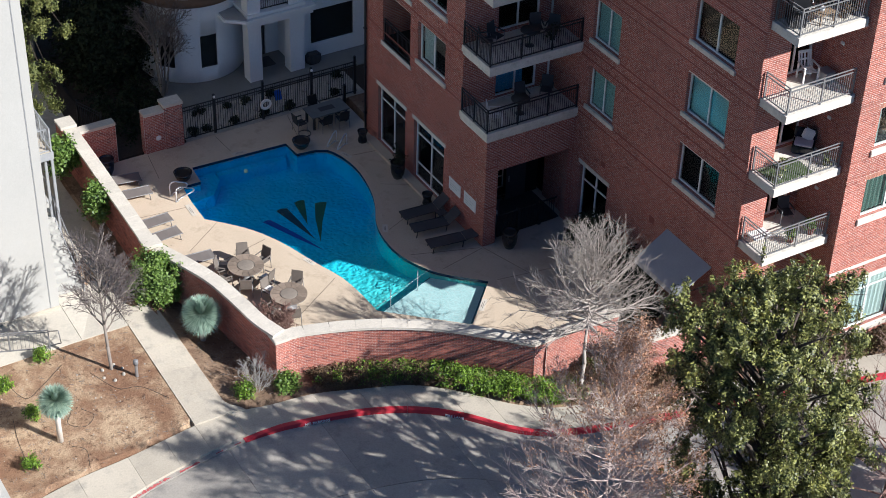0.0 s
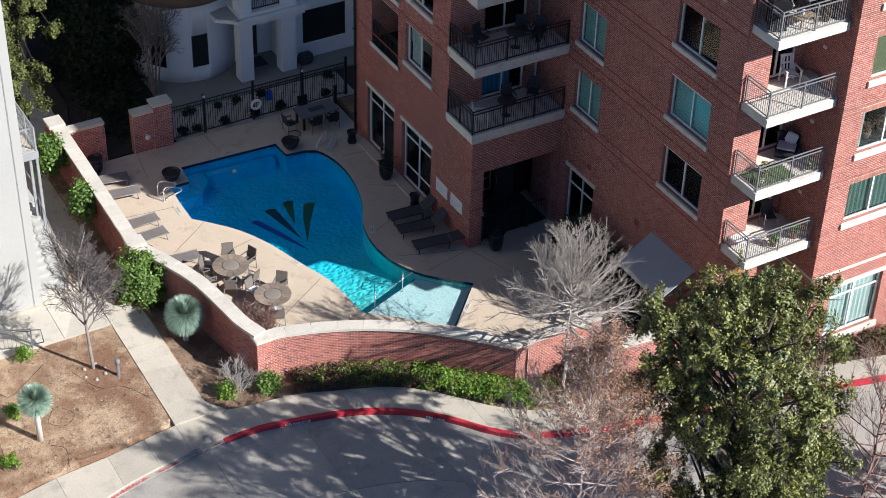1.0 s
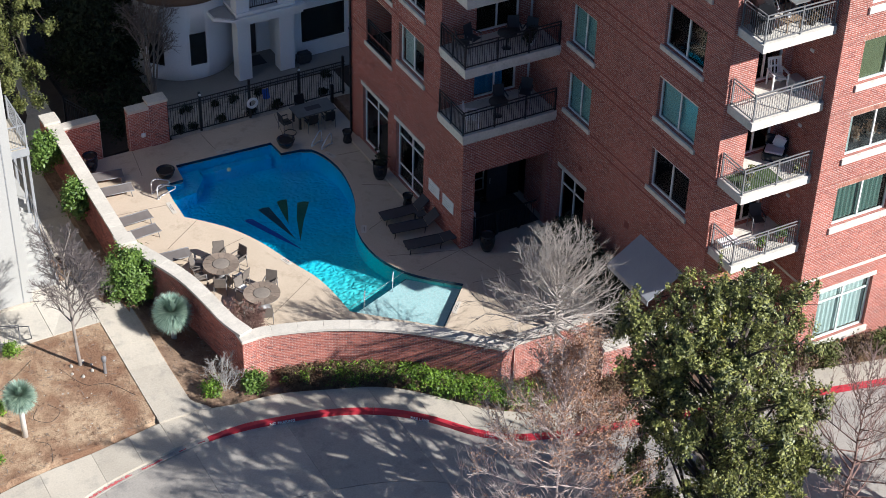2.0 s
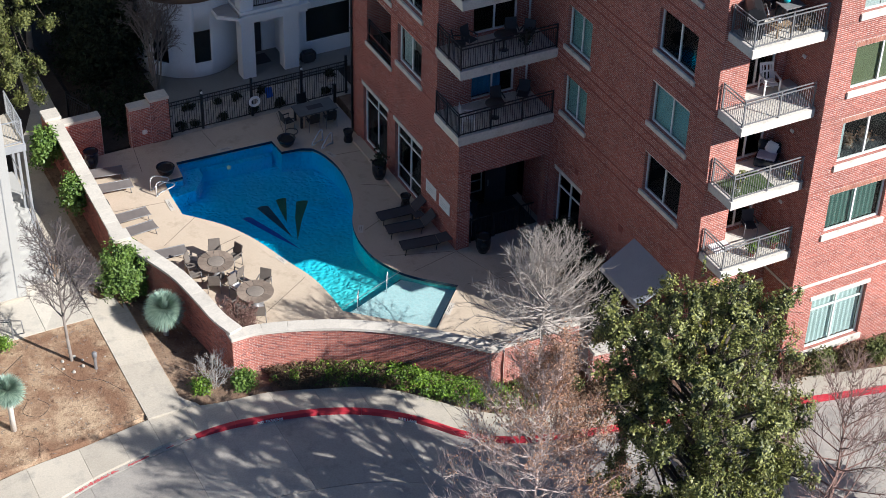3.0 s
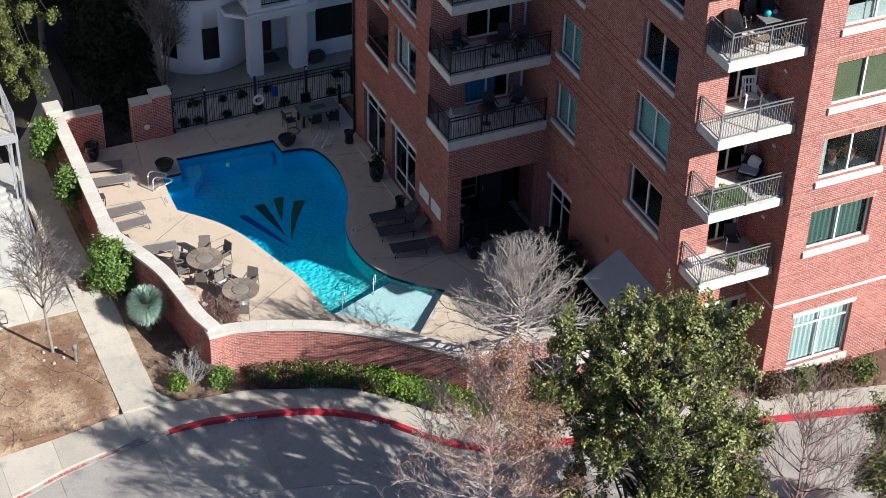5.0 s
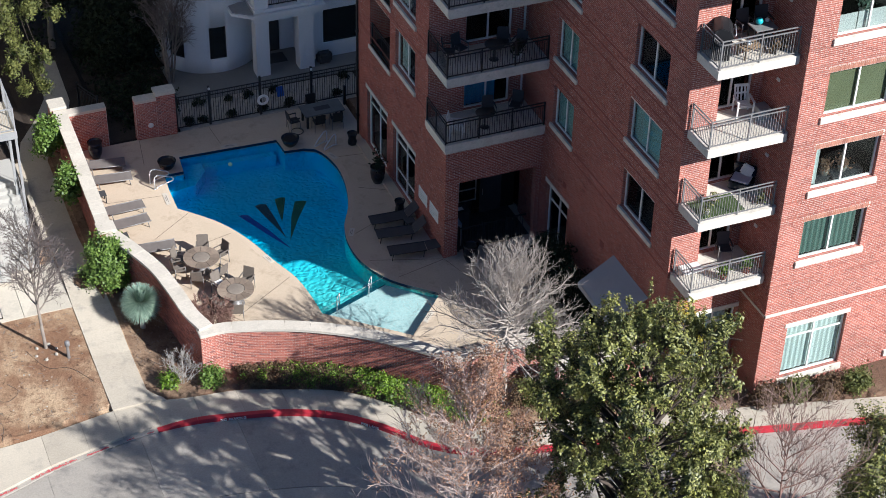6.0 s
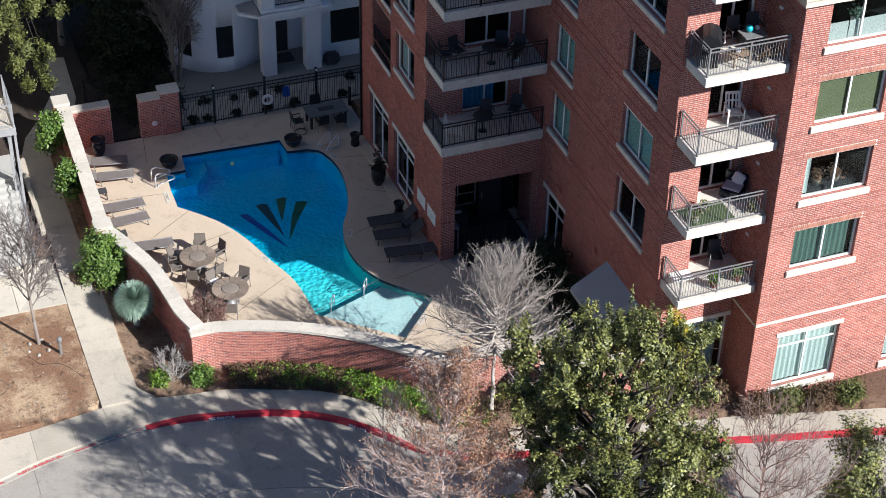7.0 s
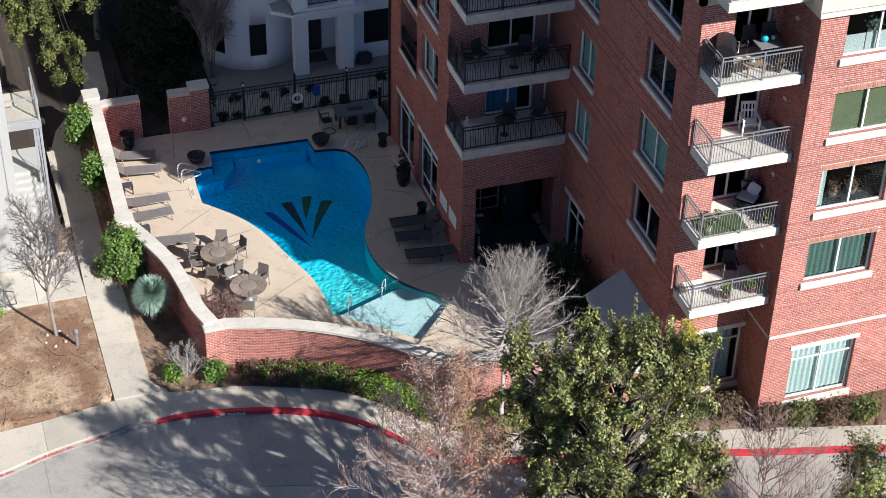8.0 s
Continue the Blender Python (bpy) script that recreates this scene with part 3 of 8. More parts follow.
path = thing("path", "pale concrete garden path between planting beds", "path", kind="structure")
left = [(-15.22, -4.6), (-15.25, -3.1), (-15.27, -1.6), (-15.29, -0.1), (-15.31, 1.4), (-15.25, 4.0), (-15.15, 6.7), (-15.2, 9.5), (-15.2, 12.8), (-14.75, 14.4), (-13.7, 16.2), (-12.95, 17.9), (-12.5, 21.4)]
right = [(-13.72, -4.6), (-13.78, -3.1), (-13.8, -1.6), (-13.8, -0.1), (-13.82, 1.4), (-13.9, 4.0), (-13.97, 6.4), (-13.95, 9.5), (-13.92, 12.6), (-13.4, 14.3), (-12.25, 16.0), (-11.85, 17.4), (-11.7, 21.2)]
for i in range(len(left) - 1):
    part("path_slab", sloped([left[i], right[i], (right[i + 1][0], right[i + 1][1] - 0.015), (left[i + 1][0], left[i + 1][1] - 0.015)]), PAVING, path)
part("curb_edge", sloped([(-13.72, -4.58), (-13.2, -4.72), (-13.3, -4.5), (-13.6, -4.2), (-13.76, -3.9)], 0.025), PAVING, path)
plaza = thing("plaza", "pale concrete entrance landing beside the white building", "paving", kind="structure")
for p in ([(-17.2, 1.42), (-15.32, 1.42), (-15.3, 4.9), (-17.2, 4.9)], [(-20.5, 1.42), (-17.22, 1.42), (-17.22, 4.9), (-20.5, 4.9)], [(-24, 1.42), (-20.52, 1.42), (-20.52, 4.9), (-24, 4.9)]):
    part("plaza_slab", sloped(p, 0.025), PLAZA, plaza)

# pool deck with a hole for the pool
def plate_with_hole(outer, hole, z0, z1):
    bm = bmesh.new()
    loops = []
    for line in (outer, hole):
        vs = [bm.verts.new((p[0], p[1], z1)) for p in line]
        loops.append([bm.edges.new((vs[i - 1], vs[i])) for i in range(len(vs))])
    bmesh.ops.triangle_fill(bm, edges=loops[0] + loops[1], use_beauty=True)
    for f in bm.faces:
        if f.normal.z < 0:
            f.normal_flip()
    ret = bmesh.ops.extrude_face_region(bm, geom=bm.faces[:])
    for v in ret["geom"]:
        if isinstance(v, bmesh.types.BMVert):
            v.co.z = z0
    bmesh.ops.recalc_face_normals(bm, faces=bm.faces)
    return bm


def loop_offset(poly, d):
    n = len(poly)
    area = sum(poly[i - 1][0] * poly[i][1] - poly[i][0] * poly[i - 1][1] for i in range(n))
    s = 1 if area > 0 else -1
    out = []
    for i in range(n):
        a, b, c = Vector(poly[i - 1]), Vector(poly[i]), Vector(poly[(i + 1) % n])
        n1 = Vector(((b - a).y, -(b - a).x)).normalized() * s
        n2 = Vector(((c - b).y, -(c - b).x)).normalized() * s
        m = n1 + n2
        m = m / max(0.5, m.length_squared / 2)
        out.append(tuple(b + m * d))
    return out


COPE = loop_offset(POOL, 0.28)
deck = tagged(part("deck", plate_with_hole(DECK_LINE, COPE, -0.25, 0.0), DECK), "warm beige concrete pool deck with saw-cut joints", "deck", kind="structure")
for a, b in (((-12.5, 8.9), (-9.7, 8.6)), ((-10.9, 5.6), (-9.0, 7.0)), ((-10.3, 4.3), (-7.75, 4.9)), ((-9.1, -0.6), (-6.4, 1.1)), ((-10.9, -0.6), (-7.2, -2.5)),
             ((-9.9, 11.2), (-9.6, 13.2)), ((-6.2, 11.7), (-6.3, 13.2)), ((-3.0, 11.2), (-2.6, 13.2)), ((-1.5, 8.8), (-0.1, 8.6)), ((-1.5, 6.2), (-0.1, 5.4)),
             ((-2.8, 3.0), (-0.1, 4.2)), ((-2.9, 1.0), (-0.1, 0.05)), ((-2.2, -0.5), (0.0, -0.02)), ((0.05, 0.0), (1.0, -3.0)), ((-0.6, -2.2), (4.2, -3.0)), ((1.6, -3.2), (2.0, -8.0)), ((-2.5, -4.6), (-0.6, -6.5))):
    d = Vector((b[0] - a[0], b[1] - a[1])).normalized() * 0.012
    part("joint", prism(bmesh.new(), [(a[0] - d.y, a[1] + d.x), (b[0] - d.y, b[1] + d.x), (b[0] + d.y, b[1] - d.x), (a[0] + d.y, a[1] - d.x)], -0.02, 0.004), JOINT, deck)

# ---- pool ----
pool = thing("swimming_pool", "free-form swimming pool with blue plaster and shallow shelf", "pool")
part("coping", plate_with_hole(COPE, POOL, -0.2, 0.003), COPING, pool, "pale concrete coping")


def ring_wall(poly, z0, z1, thick=0.05):
    outer = loop_offset(poly, thick)
    bm = bmesh.new()
    n = len(poly)
    rows = [[bm.verts.new((p[0], p[1], z)) for p in line] for line, z in ((poly, z1), (poly, z0), (outer, z0), (outer, z1))]
    for k in range(4):
        for i in range(n):
            bm.faces.new((rows[k][i - 1], rows[k][i], rows[(k + 1) % 4][i], rows[(k + 1) % 4][i - 1]))
    bmesh.ops.recalc_face_normals(bm, faces=bm.faces)
    return bm


part("waterline_tile", ring_wall(loop_offset(POOL, -0.004), -0.13, -0.005), TILE_NAVY, pool, "navy waterline tile")
part("pool_wall", ring_wall(POOL, -1.45, -0.13), PLASTER, pool)
DEEP = -1.12
floor_pts = loop_offset(POOL, 0.03)



def floor_z(y):
    return DEEP + 0.45 * (1 - smooth(-2.0, 4.0, y))


bm = bmesh.new()
bm.faces.new([bm.verts.new((p[0], p[1], 0)) for p in floor_pts])
for y in np.arange(-4.0, 4.6, 0.4):
    bmesh.ops.bisect_plane(bm, geom=bm.verts[:] + bm.edges[:] + bm.faces[:], plane_co=(0, y, 0), plane_no=(0, 1, 0))
bmesh.ops.triangulate(bm, faces=bm.faces[:])
for v in bm.verts:
    v.co.z = floor_z(v.co.y)
bmesh.ops.recalc_face_normals(bm, faces=bm.faces)
ret = bmesh.ops.extrude_face_region(bm, geom=bm.faces[:])
for v in ret["geom"]:
    if isinstance(v, bmesh.types.BMVert):
        v.co.z = -1.6
bmesh.ops.recalc_face_normals(bm, faces=bm.faces)
part("pool_floor", bm, PLASTER, pool, "blue plaster floor")
shelf_pts = [(-5.93, -1.6), (-2.75, -0.42), (-2.3, -0.85), (-0.97, -2.11), (-3.01, -4.22)]
part("shelf", prism(bmesh.new(), shelf_pts, -1.3, -0.32), SHELF_PLASTER, pool, "pale wading shelf")
part("shelf_edge", prism(bmesh.new(), [(-5.93, -1.6), (-2.75, -0.42), (-2.77, -0.38), (-5.94, -1.56)], -1.3, -0.31), TILE_TEAL, pool, "dark tile edge of the shelf")
part("shelf_border", prism(bmesh.new(), [(-3.01, -4.16), (-1.02, -2.1), (-1.09, -2.03), (-3.1, -4.08)], -0.34, -0.312), TILE_TEAL, pool, "dark tile band")
part("bench", prism(bmesh.new(), [(-8.3, 10.2), (-8.2, 11.22), (-7.3, 11.2), (-7.3, 10.5), (-8.0, 9.6), (-9.2, 9.4), (-9.2, 10.1)], -1.3, -0.5), PLASTER, pool)
part("bench", prism(bmesh.new(), [(-7.2, 11.2), (-3.9, 11.05), (-3.9, 10.7), (-7.2, 10.85)], -1.3, -0.55), PLASTER, pool)
for shallow in (False, True):
    bm = bmesh.new()
    bm.faces.new([bm.verts.new((p[0], p[1], -0.09)) for p in loop_offset(POOL, -0.006)])
    bmesh.ops.bisect_plane(bm, geom=bm.verts[:] + bm.edges[:] + bm.faces[:], plane_co=(-5.93, -1.58, 0), plane_no=(-1.18, 3.18, 0), clear_outer=shallow, clear_inner=not shallow)
    bmesh.ops.triangulate(bm, faces=bm.faces[:])
    bmesh.ops.recalc_face_normals(bm, faces=bm.faces)
    for f in bm.faces:
        if f.normal.z < 0:
            f.normal_flip()
    part("water", bm, WATER_CALM if shallow else WATER, pool, "clear still shallow water" if shallow else "clear rippled water with a painted light web")


def blade(pts, material):
    part("mosaic_blade", prism(bmesh.new(), [(x + 0.08, y + 0.21) for x, y in pts], DEEP - 0.02, DEEP + 0.006), material, pool, "leaf-shaped mosaic blade on the pool floor")


blade([(-6.75, 7.24), (-6.55, 7.3), (-6.38, 7.22), (-5.8, 5.7), (-5.33, 4.12), (-5.9, 5.3)], LOGO_BLUE)
blade([(-5.87, 7.74), (-5.6, 7.8), (-5.36, 7.69), (-5.3, 6.4), (-5.3, 5.05), (-5.55, 6.2)], LOGO_TEAL)
blade([(-4.88, 7.94), (-4.6, 7.98), (-4.39, 7.9), (-4.75, 7.0), (-5.1, 6.17), (-5.0, 7.1)], LOGO_GREEN)
blade([(-4.09, 7.45), (-3.8, 7.42), (-3.58, 7.29), (-4.4, 6.1), (-5.19, 4.75), (-4.6, 6.4)], LOGO_GREEN)


def grab_rail(at, turn, h=0.75, reach=0.5):
    t = thing("pool_ladder_rail", "bent stainless steel pool ladder handrails", "ladder", "pool ladders", m=pose(*at, 0, 0, turn))
    for y in (-0.26, 0.26):
        bm = bmesh.new()
        pts = [(-0.38, y, 0.0), (-0.38, y, h * 0.8), (-0.33, y, h * 0.95), (-0.22, y, h), (-0.08, y, h * 0.97), (reach * 0.8, y, h * 0.6), (reach, y, h * 0.48), (reach * 1.04, y, h * 0.38),
               (reach * 0.95, y, h * 0.3), (0.0, y, h * 0.2), (-0.25, y, h * 0.14), (-0.3, y, 0.0)]
        part("rail", pipe(bm, pts, 0.032), CHROME, t)
        part("escutcheon", lathe([(0.0, 0.0), (0.06, 0.0), (0.05, 0.025), (0.0, 0.03)], 12, (-0.38, y, 0.012)), CHROME, t)
    return t


grab_rail((-9.6, 9.5, 0.0), 8, 0.68, 0.5)
grab_rail((-1.75, 9.75, 0.0), 215, 0.62, 0.5)


def shelf_rail(x, y, turn):
    t = thing("pool_handrail", "low white-metal handrail at the wading shelf edge", "handrail", "shelf handrails", m=pose(x, y, -0.32, 0, 0, turn))
    bm = bmesh.new()
    pipe(bm, [(-0.3, 0, 0), (-0.3, 0, 0.72), (-0.24, 0, 0.78), (0.2, 0, 0.68), (0.28, 0, 0.6), (0.28, 0, 0.0)], 0.018)
    part("rail", bm, CHROME, t)
    bm = bmesh.new()
    pipe(bm, [(-0.3, 0, 0.4), (0.28, 0, 0.36)], 0.012)
    part("crossbar", bm, CHROME, t)


shelf_rail(-5.1, -1.25, 60)
shelf_rail(-3.5, -0.65, 60)
bm = bmesh.new()
pipe(bm, [(-5.9, -1.35, -0.06), (-4.5, -0.85, -0.07), (-2.7, -0.2, -0.06)], 0.007)
solid("safety_rope", bm, GALVANISED, "thin grey safety rope across the shallow shelf", "rope")
bm = bmesh.new()
bmesh.ops.create_icosphere(bm, subdivisions=3, radius=0.095)
bm.transform(Matrix.Translation((-6.25, 10.0, -0.06)))
solid("float_ball", bm, surface("pale green plastic", (0.62, 0.85, 0.5), (0.72, 0.92, 0.6), 0.4, 3, 20, 0), "small pale green ball floating in the pool", "ball")


def depth_mark(x, y, turn, w=0.5):
    t = thing("depth_marker", "white depth marker plate with dark print on the coping", "marker", "depth markers", m=pose(x, y, 0.014, 0, 0, turn))
    part("plate", boxes((-w / 2, -0.11, -0.004, w / 2, 0.11, 0.004)), CAPSTONE, t)
    part("print_bar", boxes((-w * 0.3, -0.035, 0.0041, w * 0.3, -0.012, 0.0062)), SLING, t)
    part("print_bar", boxes((-w * 0.2, 0.025, 0.0041, w * 0.2, 0.048, 0.0062)), SLING, t)


for x, y, a, w in ((-2.93, 3.15, 62, 0.55), (-1.75, 8.95, -70, 0.6), (-5.9, 11.37, -3, 0.75), (-2.0, -3.35, 46, 0.8), (-9.65, 8.3, 88, 0.9), (-6.83, 2.6, -72, 0.6)):
    depth_mark(x, y, a, w)


# ---- garden walls ----
GARDEN_LINES, PIERS = [], []


def line_wall(name, line, half, z0, z1, material, label, cap_w=0.3, cap_h=0.12, cap_len=0.95, cap_z=None):
    """A wall along a plan line with cap stones laid end to end."""
    t = thing(name, label, "wall", kind="structure")
    a, b = offset(line, half), offset(line, -half)
    s = [0.0]
    for p, q in zip(line, line[1:]):
        s.append(s[-1] + math.dist(p, q))
    bm = bmesh.new()
    uvl = bm.loops.layers.uv.new("metres")
    rows = []
    for i in range(len(line)):
        rows.append([bm.verts.new((*c, z)) for c, z in ((b[i], z0), (b[i], z1), (a[i], z1), (a[i], z0))])
    for i in range(len(line) - 1):
        for k in range(3):
            f = bm.faces.new((rows[i][k], rows[i + 1][k], rows[i + 1][k + 1], rows[i][k + 1]))
            for lp in f.loops:
                r = i if lp.vert in rows[i] else i + 1
                lp[uvl].uv = (s[r], lp.vert.co.z) if k != 1 else (lp.vert.co.x, lp.vert.co.y)
    for i in (0, len(line) - 1):
        f = bm.faces.new(rows[i])
        o = rows[i][0].co
        for lp in f.loops:
            lp[uvl].uv = ((lp.vert.co.xy - o.xy).length, lp.vert.co.z)
    bm.faces.ensure_lookup_table()
    for f in bm.faces[-2:]:
        f.material_index = 1
    bmesh.ops.recalc_face_normals(bm, faces=bm.faces)
    part("brickwork", bm, material, t).data.materials.append(BRICK_LOW)
    GARDEN_LINES.append((t, line, half, z0, z1))
    n = max(1, round(s[-1] / cap_len))
    def at(d):
        i = max(0, min(len(s) - 2, int(np.searchsorted(s, d)) - 1))
        u = (d - s[i]) / max(1e-6, s[i + 1] - s[i])
        return tuple(p + (q - p) * u for p, q in zip(line[i], line[i + 1]))
    for k in range(n):
        d0, d1 = s[-1] * k / n + 0.0015, s[-1] * (k + 1) / n - 0.0015
        seg = [at(d) for d in np.linspace(d0, d1, 4)]
        l, r = offset(seg, cap_w), offset(seg, -cap_w)
        bm = bmesh.new()
        prism(bm, r + l[::-1], z1 + 0.002, z1 + cap_h)
        bmesh.ops.bevel(bm, geom=[e for e in bm.edges if e.calc_length() > 0.05], offset=0.006, segments=1, affect='EDGES')
        part("cap_stone", bm, CAPSTONE, t)
    return t


def pier(x0, y0, x1, y1, z0, z1, parent, cap=0.05, cap_h=0.14):
    part("pier", boxes((x0, y0, z0, x1, y1, z1)), MORTAR_LOW, parent)
    PIERS.append((parent, x0, y0, x1, y1, z0, z1))
    part("pier_cap", soft_box(x0 - cap, y0 - cap, z1 + 0.002, x1 + cap, y1 + cap, z1 + cap_h, 0.015), CAPSTONE, parent)


w = line_wall("wall_west", WEST_A[::-1], 0.2, -0.3, 2.28, MORTAR_LOW, "straight red brick garden wall with pale limestone caps", 0.29)
pier(-13.4, 13.25, -12.75, 14.0, -0.3, 2.42, w)
pier(-13.55, 3.55, -12.9, 4.15, -0.3, 2.36, w, 0.05)
w = line_wall("wall_southwest", WEST_B, 0.2, -0.3, 2.2, MORTAR_LOW, "curved red brick garden wall with pale limestone caps", 0.29)
w = line_wall("wall_south", SOUTH_A, 0.19, -0.3, 2.02, MORTAR_LOW, "curved red brick pool wall facing the drive, pale stone caps", 0.27)
pier(-11.5, -3.9, -10.98, -3.36, -0.3, 2.08, w, 0.04)
pier(-2.97, -8.575, -2.5, -8.2, -0.3, 2.026, w, 0.06, 0.12)
w = line_wall("wall_southeast", [(-2.36, -8.27), (-0.7, -8.28), (0.92, -8.29)], 0.2, -0.3, 1.95, MORTAR_LOW, "short red brick wall with wide stone caps", 0.26)
w = line_wall("wall_garden", [(0.45, -10.1), (2.2, -10.25), (4.35, -10.4)], 0.2, -0.3, 1.95, MORTAR_LOW, "low red brick wall beside the apartment corner", 0.28)
w = line_wall("wall_north", [(-12.75, 13.45), (-10.95, 13.45)], 0.17, -0.3, 1.98, MORTAR_LOW, "red brick gate wall with stone cap", 0.24, 0.12, 1.75)
w = line_wall("wall_gate", [(-9.65, 13.45), (-8.66, 13.45)], 0.2, -0.3, 1.98, MORTAR_LOW, "red brick gate pier with stone caps and round lamp", 0.26, 0.12, 1.0)
pier(-8.65, 13.2, -7.8, 13.8, -0.3, 2.18, w)
lamp = solid("wall_lamp", lathe([(0, 0), (0.12, 0), (0.13, 0.03), (0.1, 0.07), (0, 0.09)], 20), WHITE_PAINT, "round white bulkhead lamp on the brick pier", "wall lamp")
lamp.matrix_basis = pose(-9.0, 13.245, 0.7, 90, 0, 0)


# ---- fences and railings ----
def fence_run(parent, a, b, z, h, material, gap=0.11, bar=0.018, posts=(), post_h=None, rails=(0.1, 1.0), rail_t=0.035, names=("rail", "picket", "post"), post_t=0.07):
    """Rails, pickets and posts between two plan points, each one a part."""
    a, b = Vector(a), Vector(b)
    L = (b - a).length
    ang = math.degrees(math.atan2(b.y - a.y, b.x - a.x))
    for f in rails:
        bm = boxes((0, -rail_t / 2, -rail_t / 2, L, rail_t / 2, rail_t / 2))
        ob = part(names[0], bm, material, parent)
        ob.matrix_basis = pose(a.x, a.y, z + h * f, 0, 0, ang)
    top = rails[-2] if names[1] == "baluster" and len(rails) > 2 else rails[-1]
    me = mesh_of("picket", boxes((-bar / 2, -bar / 2, 0, bar / 2, bar / 2, h * (top - rails[0]) - rail_t)), material)
    n = max(1, int(L / gap))
    for k in range(1, n):
        p = a.lerp(b, k / n)
        share(names[1], me, parent, pose(p.x, p.y, z + h * rails[0] + rail_t / 2, 0, 0, ang))
    ph = post_h or h + 0.02
    me = mesh_of("post", boxes((-post_t / 2, -post_t / 2, 0, post_t / 2, post_t / 2, ph)), material)
    for d in posts:
        p = a.lerp(b, d / L)
        share(names[2], me, parent, pose(p.x, p.y, z, 0, 0, ang))


fence = thing("pool_fence", "black steel picket fence round the pool", "fence")
fence_run(fence, (-7.8, 13.45), (1.2, 13.45), 0.0, 1.75, BLACK_METAL, 0.115, 0.02, (0.05, 1.65, 4.1, 6.6, 8.9), 2.05, (0.07, 0.9, 1.0), 0.04, post_t=0.1)
for x in (-6.15, -1.2):
    part("post_cap_light", lathe([(0.05, 0), (0.06, 0.02), (0.05, 0.09), (0, 0.11)], 12, (x, 13.38, 1.9)), WHITE_PAINT, fence, "small white lamp on a post")
gate = thing("pool_gate", "dark metal gate standing open between brick piers", "gate")
fence_run(gate, (-11.6, 16.4), (-11.0, 14.9), 0.05, 1.6, BLACK_METAL, 0.12, 0.02, (0.02, 1.6), 1.7, (0.07, 0.9, 1.0))

# ring buoy and rescue gear
bm = bmesh.new()
rings = []
for k in range(20):
    a = 2 * math.pi * k / 20
    rings.append([bm.verts.new(((0.22 + 0.065 * math.cos(b)) * math.cos(a), 0.065 * math.sin(b), (0.22 + 0.065 * math.cos(b)) * math.sin(a))) for b in np.linspace(0, 2 * math.pi, 8, endpoint=False)])
for k in range(20):
    for j in range(8):
        bm.faces.new((rings[k - 1][j - 1], rings[k][j - 1], rings[k][j], rings[k - 1][j])).smooth = True
buoy = solid("ring_buoy", bm, WHITE_PAINT, "white ring buoy hung on the pool fence", "ring buoy")
buoy.matrix_basis = pose(-3.62, 13.3, 0.85)
bm = soft_box(-0.17, -0.04, 0, 0.17, 0.04, 0.5, 0.03)
sgn = solid("notice_plate", bm, surface("blue enamel", (0.02, 0.08, 0.4), (0.03, 0.12, 0.5), 0.4, 3, 20, 0), "blue notice plate behind the fence", "sign")
sgn.matrix_basis = pose(-2.35, 14.6, 0.0, -20, 0, 0)


# ---- apartment building ----
apartment = thing("apartment_building", "tall red brick apartment building with stone sills and balconies", "building")
X_W, Y_S, X_A, Y_STRIP, X_R, Y_LIT, TOP = 0.05, 0.05, 4.39, -10.6, 7.69, -12.38, 24.0
FLOOR2, STOREY = 5.72, 3.1


BRICK_FACES = []


def wall(along, at, lo, hi, z0, z1, openings=(), thick=0.3, inward=1, material=None, label="", parent=None):
    """A wall in a plane with real openings. along: 'x' or 'y', the axis it runs along; inward: the sign of the way into the building."""
    us = sorted({lo, hi, *(c for o in openings for c in o[:2])})
    zs = sorted({z0, z1, *(c for o in openings for c in o[2:])})
    def is_open(u, z):
        return any(o[0] < u < o[1] and o[2] < z < o[3] for o in openings)
    bm = bmesh.new()
    cache = {}
    def V(u, z, d):
        k = (round(u, 4), round(z, 4), d)
        if k not in cache:
            depth = at + inward * thick * d
            cache[k] = bm.verts.new((u, depth, z) if along == 'x' else (depth, u, z))
        return cache[k]
    solid_cell = {}
    for i in range(len(us) - 1):
        for j in range(len(zs) - 1):
            solid_cell[i, j] = not is_open((us[i] + us[i + 1]) / 2, (zs[j] + zs[j + 1]) / 2)
    for (i, j), full in solid_cell.items():
        if not full:
            continue
        u0, u1, a, b = us[i], us[i + 1], zs[j], zs[j + 1]
        for d in (0, 1):
            bm.faces.new((V(u0, a, d), V(u1, a, d), V(u1, b, d), V(u0, b, d)))
        for di, dj, e in ((-1, 0, ((u0, a), (u0, b))), (1, 0, ((u1, a), (u1, b))), (0, -1, ((u0, a), (u1, a))), (0, 1, ((u0, b), (u1, b)))):
            if not solid_cell.get((i + di, j + dj), False):
                (p, q), (r, t) = e
                bm.faces.new((V(p, q, 0), V(r, t, 0), V(r, t, 1), V(p, q, 1)))
    bmesh.ops.recalc_face_normals(bm, faces=bm.faces)
    ob = part("wall", bm, material or BRICK, parent or apartment, label)
    if material is None:
        BRICK_FACES.append((along, at, lo, hi, z0, z1, tuple(openings), inward))
        ob.data.materials.append(MORTAR)
        ax = 1 if along == 'x' else 0
        for p in ob.data.polygons:
            if p.normal[ax] * inward < -0.9 and abs(p.center[ax] - at) < 0.01 or along == 'y' and p.normal[1] < -0.9 and abs(p.center[1] - lo) < 0.01:
                p.material_index = 1
    return ob


def storeys(u0, u1, z0, z1, count=6):
    return [(u0, u1, z0 + STOREY * k, z1 + STOREY * k) for k in range(count) if z1 + STOREY * k < TOP]


